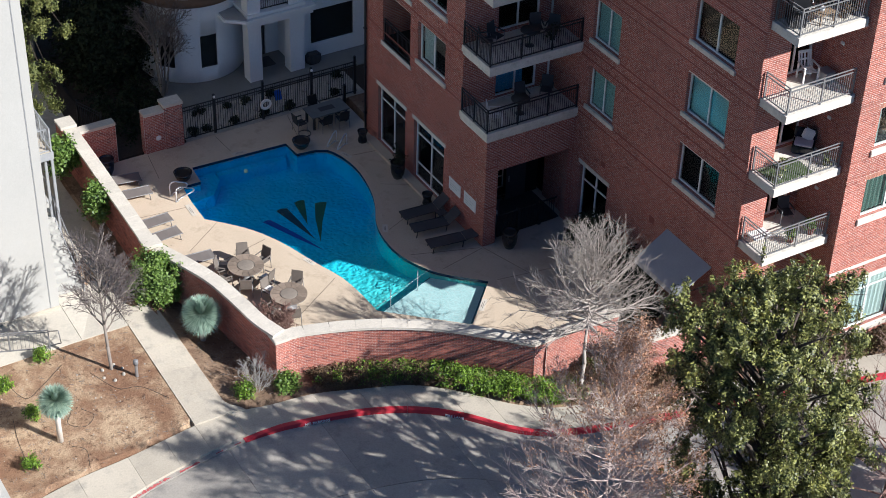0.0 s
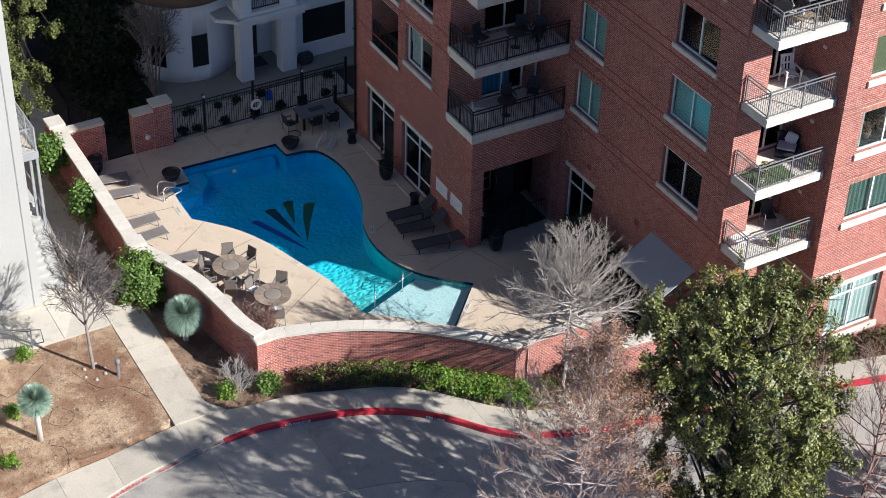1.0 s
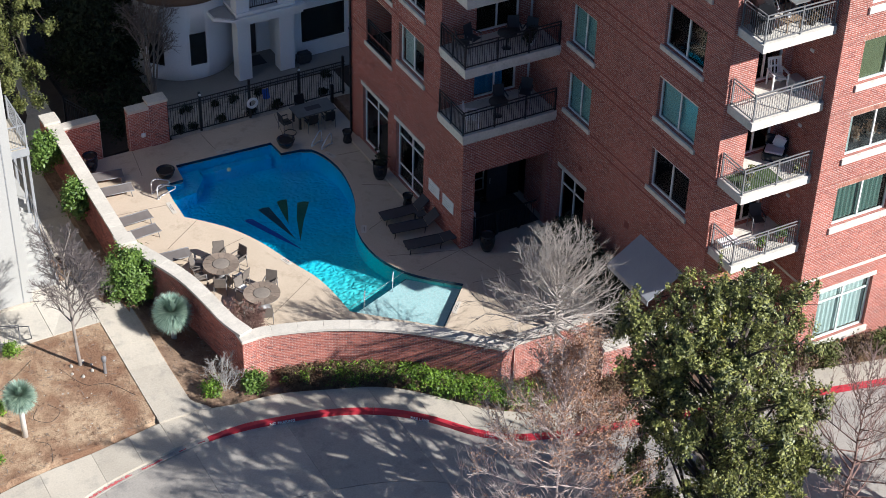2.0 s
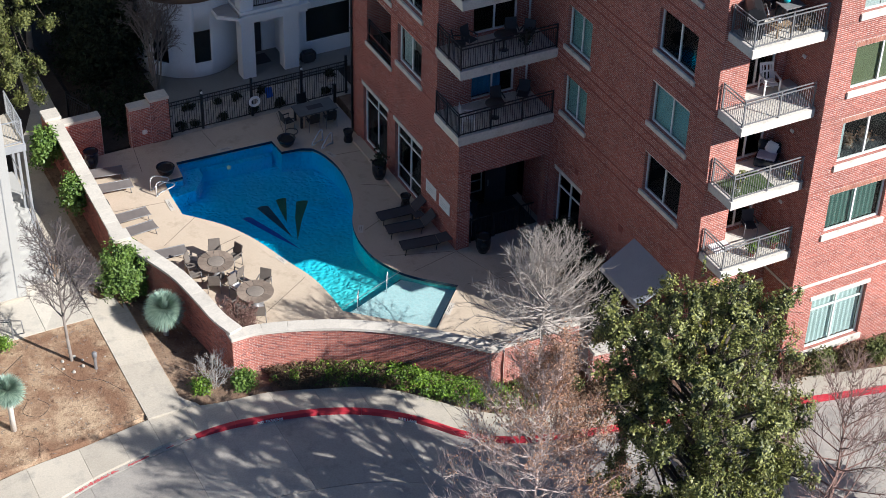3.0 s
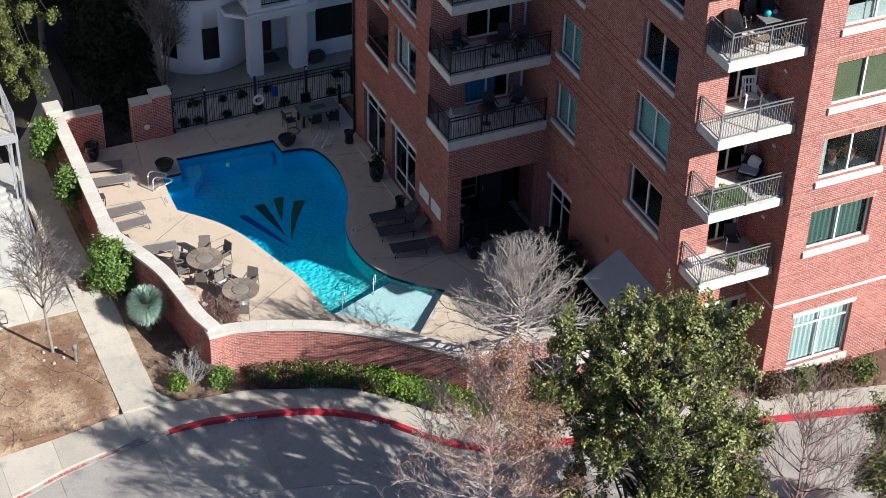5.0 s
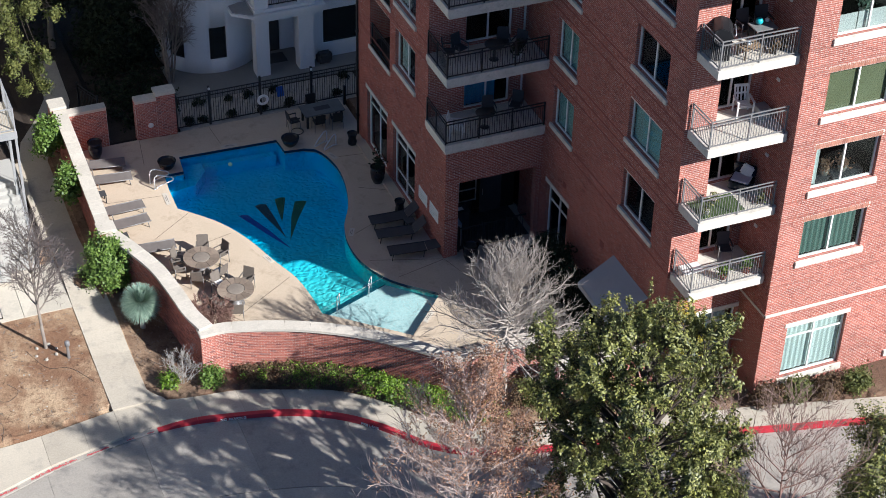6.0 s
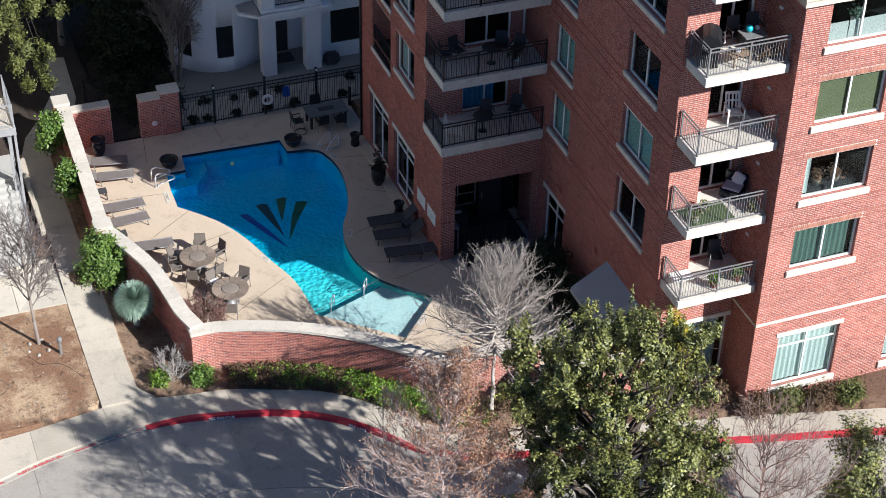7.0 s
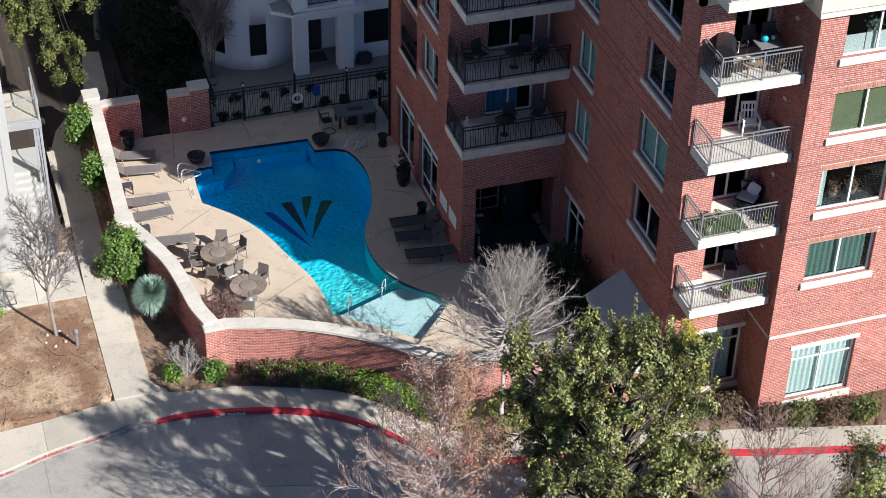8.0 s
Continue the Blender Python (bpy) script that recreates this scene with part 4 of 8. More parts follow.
# west face of the wing, its corner balcony, the ground floor porch
wall('y', X_W, Y_S, 10.4, -0.3, 5.445, [(6.72, 9.2, 0.1, 3.1), (3.38, 5.95, 0.1, 3.1)])
wall('y', X_W, 2.1, 10.4, 5.447, TOP, storeys(3.5, 5.75, 6.2, 8.05) + storeys(6.4, 8.8, 5.55, 8.05))
wall('x', 10.4, X_W, 17.7, -0.3, TOP, inward=-1)
wall('x', Y_S, X_W + 0.302, X_A - 0.002, -0.3, 5.445, [(0.65, 4.15, -0.3, 3.68)])
wall('x', 2.1, X_W + 0.302, X_A - 0.002, 5.72, TOP, storeys(1.65, 3.7, 5.78, 8.1))
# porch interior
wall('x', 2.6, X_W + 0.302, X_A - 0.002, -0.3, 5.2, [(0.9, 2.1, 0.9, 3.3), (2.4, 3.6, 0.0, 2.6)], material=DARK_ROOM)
# dark sheet laid over the pale deck in place of the porch's shade
solid("porch_floor", boxes((0.66, 0.36, 0.0, 4.14, 2.59, 0.006)), PORCH_DARK, "dark sheet for the shade on the porch floor", "floor", kind="structure")
sf_ = new("storefront")
sf_.parent = apartment
tagged(sf_, "thin pale metal storefront frame in the porch")
for x in (0.95, 1.75, 2.55):
    part("mullion", boxes((x - 0.022, 2.53, 0.75, x + 0.022, 2.595, 3.35)), GALVANISED, sf_)
for z in (0.78, 1.35, 3.33):
    part("transom", boxes((0.95, 2.535, z - 0.022, 2.55, 2.59, z + 0.022)), GALVANISED, sf_)
for x in (0.975, 1.775):
    part("pane", boxes((x, 2.56, 0.8, x + 0.75, 2.57, 3.31)), GLASS, sf_)
part("door", boxes((2.75, 2.54, 0.01, 3.75, 2.59, 2.3)), SLING_DARK, sf_, "dark porch door")
part("door_handle", tube(bmesh.new(), (2.86, 2.5, 0.95), (2.86, 2.5, 1.25), 0.015), CHROME, sf_)
# long shaded face
wall('y', X_A, Y_STRIP, 2.098, -0.3, TOP, [(-2.52, -0.55, 0.1, 3.25)] + [(-2.43, -0.63, 6.18 + STOREY * k, 8.0 + STOREY * k) for k in range(5)]
     + storeys(-9.17, -6.73, 6.13, 7.88, 5))
# lit strip, ground floor window and recess of the balconies
wall('x', Y_STRIP, X_A + 0.302, 5.6, 5.447, TOP)
wall('x', Y_STRIP, X_A + 0.302, X_R - 0.002, -0.3, 5.445, [(5.78, 7.6, 0.55, 3.25)])
wall('y', 5.62, Y_STRIP + 0.302, -10.002, 5.447, TOP, inward=-1)
wall('x', -10.0, 5.622, X_R - 0.002, 5.447, TOP, storeys(5.75, 7.3, 5.75, 8.1))
wall('y', X_R, Y_LIT, -8.9, -0.3, TOP)
wall('x', Y_LIT, X_R + 0.302, 18.0, -0.3, TOP, [(8.78, 11.4, 0.72, 3.2)] + storeys(8.7, 11.35, 6.35, 8.1, 5) + [(13.6, 16.2, 0.72, 3.2)] + storeys(13.6, 16.25, 6.35, 8.1, 5))
wall('y', 18.0, Y_LIT + 0.302, 10.1, -0.3, TOP, inward=-1)
part("roof", boxes((X_W + 0.31, 2.4, TOP - 0.4, 17.69, 10.09, TOP - 0.1), (X_A + 0.31, Y_STRIP + 0.31, TOP - 0.4, 17.69, 2.39, TOP - 0.1)), STONE, apartment)

# floor colour set near black so sun through the windows leaves rooms dark
ROOM_BLACK = surface("near-black room floor", (0.004, 0.0035, 0.003), (0.009, 0.008, 0.007), 0.95, 2, 30, 0.1)
# block added above the view, over the top balcony, to shade the deck
part("upper_bay", boxes((4.42, -12.05, 18.95, 7.68, -10.62, 22.5)), BRICK, apartment, "unseen block that casts the deck's shadow edge")
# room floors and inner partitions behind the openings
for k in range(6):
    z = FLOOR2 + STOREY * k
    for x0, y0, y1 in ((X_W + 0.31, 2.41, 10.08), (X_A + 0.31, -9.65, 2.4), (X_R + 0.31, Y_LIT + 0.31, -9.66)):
        part("room_floor", boxes((x0, y0, z - 0.25, 17.6, y1, z)), ROOM_BLACK, apartment)
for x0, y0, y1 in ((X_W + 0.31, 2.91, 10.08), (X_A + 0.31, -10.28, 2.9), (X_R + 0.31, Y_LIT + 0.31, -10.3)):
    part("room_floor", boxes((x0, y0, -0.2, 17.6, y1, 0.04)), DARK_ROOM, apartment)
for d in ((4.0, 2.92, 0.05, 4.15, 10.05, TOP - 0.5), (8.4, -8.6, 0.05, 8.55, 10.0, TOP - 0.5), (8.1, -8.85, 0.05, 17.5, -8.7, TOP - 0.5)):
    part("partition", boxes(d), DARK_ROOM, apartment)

# projecting brick courses
for k in range(6):
    for dz in (-0.12, 0.28, 2.55):
        z = FLOOR2 + STOREY * k + dz
        if z < TOP:
            part("brick_course", boxes((X_A - 0.016, Y_STRIP + 0.01, z, X_A - 0.001, 0.0, z + 0.05)), BRICK_DARK, apartment)
            if dz > 0:
                part("brick_course", boxes((X_W - 0.012, 2.12, z, X_W - 0.001, 10.38, z + 0.06)), BRICK_DARK, apartment)
for z in (0.9, 1.9, 2.9, 3.9, 4.9):
    part("brick_course", boxes((X_W - 0.015, Y_S + 0.001, z, X_W - 0.001, Y_S + 0.3, z + 0.03)), BRICK_DARK, apartment)
    part("brick_course", boxes((X_W - 0.015, Y_S - 0.015, z, 0.64, Y_S - 0.001, z + 0.03)), BRICK_DARK, apartment)
for k in range(5):
    for dz in (-0.42, 0.3, 2.45):
        z = FLOOR2 + STOREY * k + dz
        part("brick_course", boxes((X_R + 0.01, Y_LIT - 0.016, z, 17.9, Y_LIT - 0.001, z + 0.06)), BRICK, apartment)
part("stone_band", boxes((X_R - 0.03, Y_LIT - 0.05, 3.98, 17.95, Y_LIT - 0.001, 4.09), (X_R - 0.03, Y_LIT - 0.05, 3.98, X_R - 0.001, Y_STRIP - 0.01, 4.09)), STONE, apartment, "pale stone string course")
bm = boxes((X_R - 0.2, Y_LIT - 0.25, 17.42, 18.2, Y_LIT - 0.001, 17.7), (X_R - 0.28, Y_LIT - 0.35, 17.7, 18.2, Y_LIT - 0.001, 18.25), (X_R - 0.2, Y_LIT, 17.42, X_R - 0.001, -11.3, 18.25))
box(bm, X_A - 0.22, Y_STRIP - 0.22, 17.42, 5.75, Y_STRIP - 0.001, 17.8)
box(bm, X_A - 0.22, Y_STRIP - 0.22, 17.42, X_A - 0.001, -9.9, 17.8)
part("cornice", bm, surface("cream cast stone", (0.55, 0.485, 0.385), (0.68, 0.61, 0.5), 0.85, 0.9, 12, 0.2, stain=(0.45, 0.39, 0.3)), apartment, "cream stone cornice")


# ---- windows of the apartment building ----
def window(width, height, blind=None, panes=2, transom=0.0, sill=True, lintel=False, frame_mat=None, blind_w=1.0, sill_h=0.2):
    """A window built facing -y with its lower left corner at the origin, under the building."""
    fm = frame_mat or WHITE_PAINT
    t = new("window")
    t.parent = apartment
    f, d = 0.07, 0.14
    part("frame", boxes((0, d, 0, f, d + 0.08, height), (width - f, d, 0, width, d + 0.08, height), (f, d, 0, width - f, d + 0.08, f), (f, d, height - f, width - f, d + 0.08, height)), fm, t)
    for k in range(1, panes):
        x = width * k / panes
        part("mullion", boxes((x - 0.035, d + 0.005, f, x + 0.035, d + 0.075, height - f)), fm, t)
    if transom:
        part("transom", boxes((f, d + 0.005, transom - 0.03, width - f, d + 0.07, transom + 0.03)), fm, t)
    for k in range(panes):
        x0, x1 = width * k / panes + 0.04, width * (k + 1) / panes - 0.04
        ob = part("pane", boxes((x0, d + 0.03, f * 0.8, x1, d + 0.042, height - f * 0.8)), GLASS, t)
    if blind in (CURTAIN, CURTAIN_BLUE, BLIND_DEEP):
        part("curtain", wavy(0.06, width * blind_w - 0.06, d + 0.15, 0.05, height - 0.04), blind, t)
    elif blind:
        part("blind", boxes((0.05, d + 0.12, 0.04, width * blind_w - 0.05, d + 0.13, height - 0.03)), blind, t)
    if sill:
        part("sill", soft_box(-0.12, -0.09, -sill_h, width + 0.12, d - 0.002, -0.002, 0.01), STONE, t, "pale stone sill")
    if lintel:
        part("lintel", soft_box(-0.12, -0.04, height + 0.002, width + 0.12, d - 0.02, height + 0.2, 0.008), STONE, t, "pale stone lintel")
    return t


def wavy(x0, x1, y, z0, z1, amp=0.025, step=0.05):
    bm = bmesh.new()
    n = max(2, int((x1 - x0) / step))
    prev = None
    for k in range(n + 1):
        x = x0 + (x1 - x0) * k / n
        dy = amp * math.sin(x * 2 * math.pi / 0.22)
        cur = [bm.verts.new((x, y + dy, z)) for z in (z0, z1)] + [bm.verts.new((x, y + dy + 0.006, z)) for z in (z0, z1)]
        if prev:
            bm.faces.new((prev[0], cur[0], cur[1], prev[1]))
            bm.faces.new((cur[2], prev[2], prev[3], cur[3]))
        prev = cur
    return bm


WEST = -90
# long shaded face: far column and near column, storey by storey
wf = window(1.8, 1.82, BLIND)
wf.matrix_basis = pose(X_A, -0.63, 6.18, 0, 0, WEST)
for k in range(1, 5):
    copy_thing(wf, pose(X_A, -0.63, 6.18 + STOREY * k, 0, 0, WEST))
wb = window(2.44, 1.75, BLIND)
wb.matrix_basis = pose(X_A, -6.73, 6.13 + STOREY, 0, 0, WEST)
wd = window(2.44, 1.75)
wd.matrix_basis = pose(X_A, -6.73, 6.13, 0, 0, WEST)
copy_thing(wd, pose(X_A, -6.73, 6.13 + 2 * STOREY, 0, 0, WEST))
copy_thing(wd, pose(X_A, -6.73, 6.13 + 3 * STOREY, 0, 0, WEST))
copy_thing(wb, pose(X_A, -6.73, 6.13 + 4 * STOREY, 0, 0, WEST))
ob = window(1.97, 3.15, None, 2, 2.35, sill=False, lintel=True)
ob.matrix_basis = pose(X_A, -0.55, 0.1, 0, 0, WEST)
# wing
ww = window(2.25, 1.85, CURTAIN, blind_w=0.45)
ww.matrix_basis = pose(X_W, 5.75, 6.2, 0, 0, WEST)
for k in range(1, 4):
    copy_thing(ww, pose(X_W, 5.75, 6.2 + STOREY * k, 0, 0, WEST))
dd = window(2.48, 3.0, None, 2, 2.3, sill=False, lintel=True)
dd.matrix_basis = pose(X_W, 9.2, 0.1, 0, 0, WEST)
dd = window(2.57, 3.0, None, 2, 2.3, sill=False, lintel=True)
dd.matrix_basis = pose(X_W, 5.95, 0.1, 0, 0, WEST)
part("low_rail", boxes((0.08, 0.145, 0.75, 2.49, 0.2, 0.8)), WHITE_PAINT, dd)
# doors onto the wing balconies
for k, bl in enumerate((CURTAIN_BLUE, None, None, None)):
    ob = window(2.05, 2.32, bl, 2, sill=False, blind_w=0.75)
    ob.matrix_basis = pose(1.65, 2.1, 5.78 + STOREY * k)
    ob = solid("balcony_light", soft_box(-0.09, -0.08, 0, 0.09, 0.0, 0.12, 0.02), WHITE_PAINT, "small white wall light beside the balcony door", "wall light", "wing balcony lights")
    ob.matrix_basis = pose(3.93, 2.085, 7.6 + STOREY * k)
# lit face
for k, bl, bw in ((0, BLIND_DEEP, 0.94), (1, CURTAIN, 0.16), (2, BLIND_OLIVE, 1.0), (3, None, 1.0)):
    ob = window(2.65, 1.75, bl, 2, blind_w=bw, sill_h=0.26)
    ob.matrix_basis = pose(8.7, Y_LIT, 6.35 + STOREY * k)
    copy_thing(ob, pose(13.6, Y_LIT, 6.35 + STOREY * k))
    part("soldier_bed", boxes((8.62, Y_LIT - 0.011, 8.105 + STOREY * k, 11.45, Y_LIT - 0.001, 8.335 + STOREY * k)), MORTAR, apartment)
ob = window(2.62, 2.48, CURTAIN, 2, 1.85, lintel=True, sill_h=0.28)
ob.matrix_basis = pose(8.78, Y_LIT, 0.72)
copy_thing(ob, pose(13.6, Y_LIT, 0.72))
ob = window(1.82, 2.7, CURTAIN, 2, 2.1, lintel=True, blind_w=0.9)
ob.matrix_basis = pose(5.78, Y_STRIP, 0.55)
# doors onto the corner balconies
for k in range(5):
    ob = window(1.55, 2.35, None, 2, sill=False)
    ob.matrix_basis = pose(5.75, -10.0, 5.75 + STOREY * k)
# loggias of the west face
for k in range(3):
    z = 5.55 + STOREY * k
    lg = new("loggia")
    lg.parent = apartment
    part("floor_slab", boxes((X_W - 0.06, 6.3, z - 0.2, X_W + 1.5, 8.9, z)), STONE, lg)
    part("back_wall", boxes((X_W + 1.5, 6.0, z - 0.2, X_W + 1.6, 9.2, z + 2.7)), STUCCO, lg)
    part("side_wall", boxes((X_W + 0.31, 8.82, z, X_W + 1.5, 8.95, z + 2.7)), BRICK, lg)
    part("door", boxes((X_W + 1.44, 6.9, z, X_W + 1.5, 7.8, z + 2.1)), WHITE_PAINT, lg, "white balcony door")
    fence_run(lg, (X_W + 0.08, 6.42), (X_W + 0.08, 8.78), z, 1.07, BLACK_METAL, 0.11, 0.018, (0.02, 1.18, 2.34), None, (0.08, 0.88, 1.0), 0.04, post_t=0.05, names=("handrail", "baluster", "newel"))


# ---- balconies ----
def corner_balcony(k, railed_side=True):
    z = FLOOR2 + STOREY * k
    b = new("balcony")
    b.parent = apartment
    bm = bmesh.new()
    prism(bm, [(4.5, -12.05), (7.6, -12.05), (7.66, -11.98), (7.66, -10.02), (5.64, -10.02), (5.64, -10.62), (4.5, -10.62)], z - 0.33, z)
    part("slab", bm, STONE, b, "pale concrete balcony slab")
    fence_run(b, (4.58, -10.66), (4.58, -11.96), z, 1.07, GREY_METAL, 0.105, 0.015, (0.03, 1.3), None, (0.08, 0.87, 1.0), 0.035, post_t=0.05, names=("handrail", "baluster", "newel"))
    fence_run(b, (4.58, -11.96), (7.55, -11.96), z, 1.07, GREY_METAL, 0.105, 0.015, (1.5, 2.95), None, (0.08, 0.87, 1.0), 0.035, post_t=0.05, names=("handrail", "baluster", "newel"))
    return b


for k in range(5):
    corner_balcony(k)


def wing_balcony(k):
    z = FLOOR2 + STOREY * k
    b = new("balcony")
    b.parent = apartment
    part("slab", boxes((-0.06, -0.06, z - 0.29, X_A - 0.003, 2.09, z)), STONE, b, "pale concrete balcony slab")
    part("drip_band", boxes((-0.01, -0.01, z - 0.45, X_A - 0.004, 2.08, z - 0.292)), STONE, b)
    part("drainpipe", tube(bmesh.new(), (4.2, 2.03, z + 0.002), (4.2, 2.03, z + 2.6), 0.045), WHITE_PAINT, b, "pale drainpipe in the balcony corner")
    fence_run(b, (0.0, 2.06), (0.0, 0.02), z, 1.07, BLACK_METAL, 0.105, 0.018, (0.03, 1.0), None, (0.08, 0.87, 1.0), 0.04, post_t=0.055, names=("handrail", "baluster", "newel"))
    fence_run(b, (0.0, 0.02), (4.36, 0.02), z, 1.07, BLACK_METAL, 0.105, 0.018, (0.0, 1.45, 2.9, 4.33), None, (0.08, 0.87, 1.0), 0.04, post_t=0.055, names=("handrail", "baluster", "newel"))


for k in range(4):
    wing_balcony(k)

# porch railing panels, wall lights, vents
porch = thing("porch_railing", "dark metal railing panels across the shaded porch", "railing")
fence_run(porch, (0.75, 0.3), (3.9, 0.3), 0.0, 1.15, BLACK_METAL, 0.12, 0.018, (0.05, 1.2, 2.3), 1.25, (0.07, 1.0), 0.05, post_t=0.12)
for x, y, z, turn in ((7.69, -10.98, 7.2, WEST),):
    for k in range(4):
        ob = solid("balcony_light", soft_box(-0.09, -0.08, 0, 0.09, 0.0, 0.12, 0.02), WHITE_PAINT, "small white wall light beside the balcony door", "wall light", "balcony lights")
        ob.matrix_basis = pose(x, y, z + STOREY * k, 0, 0, WEST)
ob = solid("wall_vent", boxes((-0.15, -0.03, 0, 0.15, 0, 0.3)), BRICK_DARK, "small dark square vent on the brick wall", "vent")
ob.matrix_basis = pose(X_A, -5.6, 3.35, 0, 0, WEST)
for y in (2.87, 1.63):
    s = thing("wall_sign", "white pool rules board with small dark print on brick", "sign", "pool signs", m=pose(X_W, y, 1.33, 0, 0, WEST))
    part("board", soft_box(0, -0.03, 0, 0.95, -0.002, 0.62, 0.008), WHITE_PAINT, s)
    for j in range(4):
        part("print_bar", boxes((0.1, -0.033, 0.12 + 0.12 * j, 0.5 + 0.34 * ((j * 7) % 3) / 2, -0.0305, 0.132 + 0.12 * j)), GALVANISED, s)
ob = solid("wall_vent", boxes((-0.12, -0.03, 0, 0.12, 0, 0.24)), BRICK_DARK, "small dark square vent above the side door", "vent")
ob.matrix_basis = pose(X_A, -2.1, 3.95, 0, 0, WEST)
dp = thing("downpipe", "dark metal downpipe on the brick corner", "downpipe")
part("pipe", tube(bmesh.new(), (-0.02, 10.3, 0.0), (-0.02, 10.3, 12.0), 0.05, n=10), BLACK_METAL, dp)
for z in (1.0, 3.4, 5.4, 8.5):
    part("bracket", boxes((-0.09, 10.22, z, X_W - 0.002, 10.38, z + 0.06)), BLACK_METAL, dp)
ledge = solid("stone_ledge", boxes((-0.4, 3.2, 0.0, X_W - 0.002, 9.6, 0.12)), COPING, "low stone ledge under the tall pool-side windows", "ledge")

pd = thing("serving_counter", "dark serving counter with a pale sheet inside the porch", "counter", m=pose(1.1, 1.55, 0.006))
part("body", soft_box(0, 0, 0, 0.75, 0.55, 0.95, 0.015), SLING_DARK, pd)
part("worktop", soft_box(-0.04, -0.04, 0.951, 0.79, 0.59, 0.99, 0.01), PORCH_DARK, pd)
solid("paper_sheet", boxes((1.35, 1.7, 0.998, 1.65, 1.92, 1.004)), WHITE_PAINT, "pale paper sheet lying on the counter", "paper")
pn = thing("cabinet", "pale blue-grey cabinet at the porch edge", "cabinet", m=pose(0.72, 0.55, 0.006))
part("body", soft_box(0, 0, 0, 0.36, 0.5, 1.2, 0.02), surface("pale blue-grey panel", (0.2, 0.26, 0.34), (0.27, 0.33, 0.42), 0.5, 2, 20, 0.05), pn)
part("cabinet_door", boxes((0.03, -0.012, 0.06, 0.33, -0.001, 1.14)), GALVANISED, pn)

# awning over the side door
aw = thing("awning", "grey canvas awning sloping from the brick wall", "awning")
bm = bmesh.new()
v = [bm.verts.new(p) for p in ((4.37, -6.62, 3.72), (4.37, -9.5, 3.72), (2.87, -9.5, 2.9), (2.87, -6.72, 2.9), (4.37, -6.62, 3.68), (4.37, -9.5, 3.68), (2.87, -9.5, 2.86), (2.87, -6.72, 2.86))]
for f in ((0, 3, 2, 1), (4, 5, 6, 7), (0, 1, 5, 4), (1, 2, 6, 5), (2, 3, 7, 6), (3, 0, 4, 7)):
    bm.faces.new([v[i] for i in f])
part("canvas", bm, AWNING, aw)
part("valance", boxes((2.85, -9.5, 2.66, 2.868, -6.72, 2.88)), AWNING, aw)
bm = bmesh.new()
for y in (-6.8, -8.1, -9.4):
    tube(bm, (4.37, y, 2.75), (2.9, y, 2.85), 0.02)
part("arm", bm, BLACK_METAL, aw)


# ---- white house behind the fence ----
house = thing("white_house", "white stucco house with a round bay and columned porch", "house")
HC, HR = (-4.3, 20.3), 2.6


def arc_wall(a0, a1, z0, z1, openings, thick=0.25):
    steps = sorted({*np.arange(a0, a1 + 0.1, 5.0).tolist(), a1, *(c for o in openings for c in o[:2])})
    zs = sorted({z0, z1, *(c for o in openings for c in o[2:])})
    bm = bmesh.new()
    cache = {}
    def V(a, z, d):
        k = (round(a, 3), z, d)
        if k not in cache:
            r = HR - thick * d
            cache[k] = bm.verts.new((HC[0] + r * math.cos(radians(a)), HC[1] + r * math.sin(radians(a)), z))
        return cache[k]
    full = {}
    for i in range(len(steps) - 1):
        for j in range(len(zs) - 1):
            a, z = (steps[i] + steps[i + 1]) / 2, (zs[j] + zs[j + 1]) / 2
            full[i, j] = not any(o[0] < a < o[1] and o[2] < z < o[3] for o in openings)
    for (i, j), f in full.items():
        if f:
            p, q, a, b = steps[i], steps[i + 1], zs[j], zs[j + 1]
            for d in (0, 1):
                bm.faces.new((V(p, a, d), V(q, a, d), V(q, b, d), V(p, b, d))).smooth = True
            for di, dj, (e, g) in ((-1, 0, ((p, a), (p, b))), (1, 0, ((q, a), (q, b))), (0, -1, ((p, a), (q, a))), (0, 1, ((p, b), (q, b)))):
                if not full.get((i + di, j + dj), False):
                    bm.faces.new((V(*e, 0), V(*g, 0), V(*g, 1), V(*e, 1)))
    bmesh.ops.recalc_face_normals(bm, faces=bm.faces)
    return bm


part("bay_wall", arc_wall(-235, 0, -0.3, 7.6, [(-102, -83.5, 0.75, 2.5), (-149, -130, 0.75, 2.5), (-196, -177, 0.75, 2.5), (-102, -83.5, 4.9, 6.6), (-149, -130, 4.9, 6.6)]), HOUSE_STUCCO, house, "curved white stucco bay")


def house_window(x, y, turn, w, h):
    t = new("window")
    t.parent = house
    part("frame", boxes((-w / 2, 0.1, 0, -w / 2 + 0.05, 0.16, h), (w / 2 - 0.05, 0.1, 0, w / 2, 0.16, h), (-w / 2, 0.1, 0, w / 2, 0.16, 0.05), (-w / 2, 0.1, h - 0.05, w / 2, 0.16, h)), BLACK_METAL, t)
    ob = part("pane", boxes((-w / 2 + 0.03, 0.12, 0.03, w / 2 - 0.03, 0.13, h - 0.03)), GLASS, t)
    ob.visible_shadow = False
    part("dark_blind", boxes((-w / 2 + 0.02, 0.2, 0.02, w / 2 - 0.02, 0.21, h - 0.02)), SLING_DARK, t)
    t.matrix_basis = pose(x, y, 0.75, 0, 0, turn)
    return t


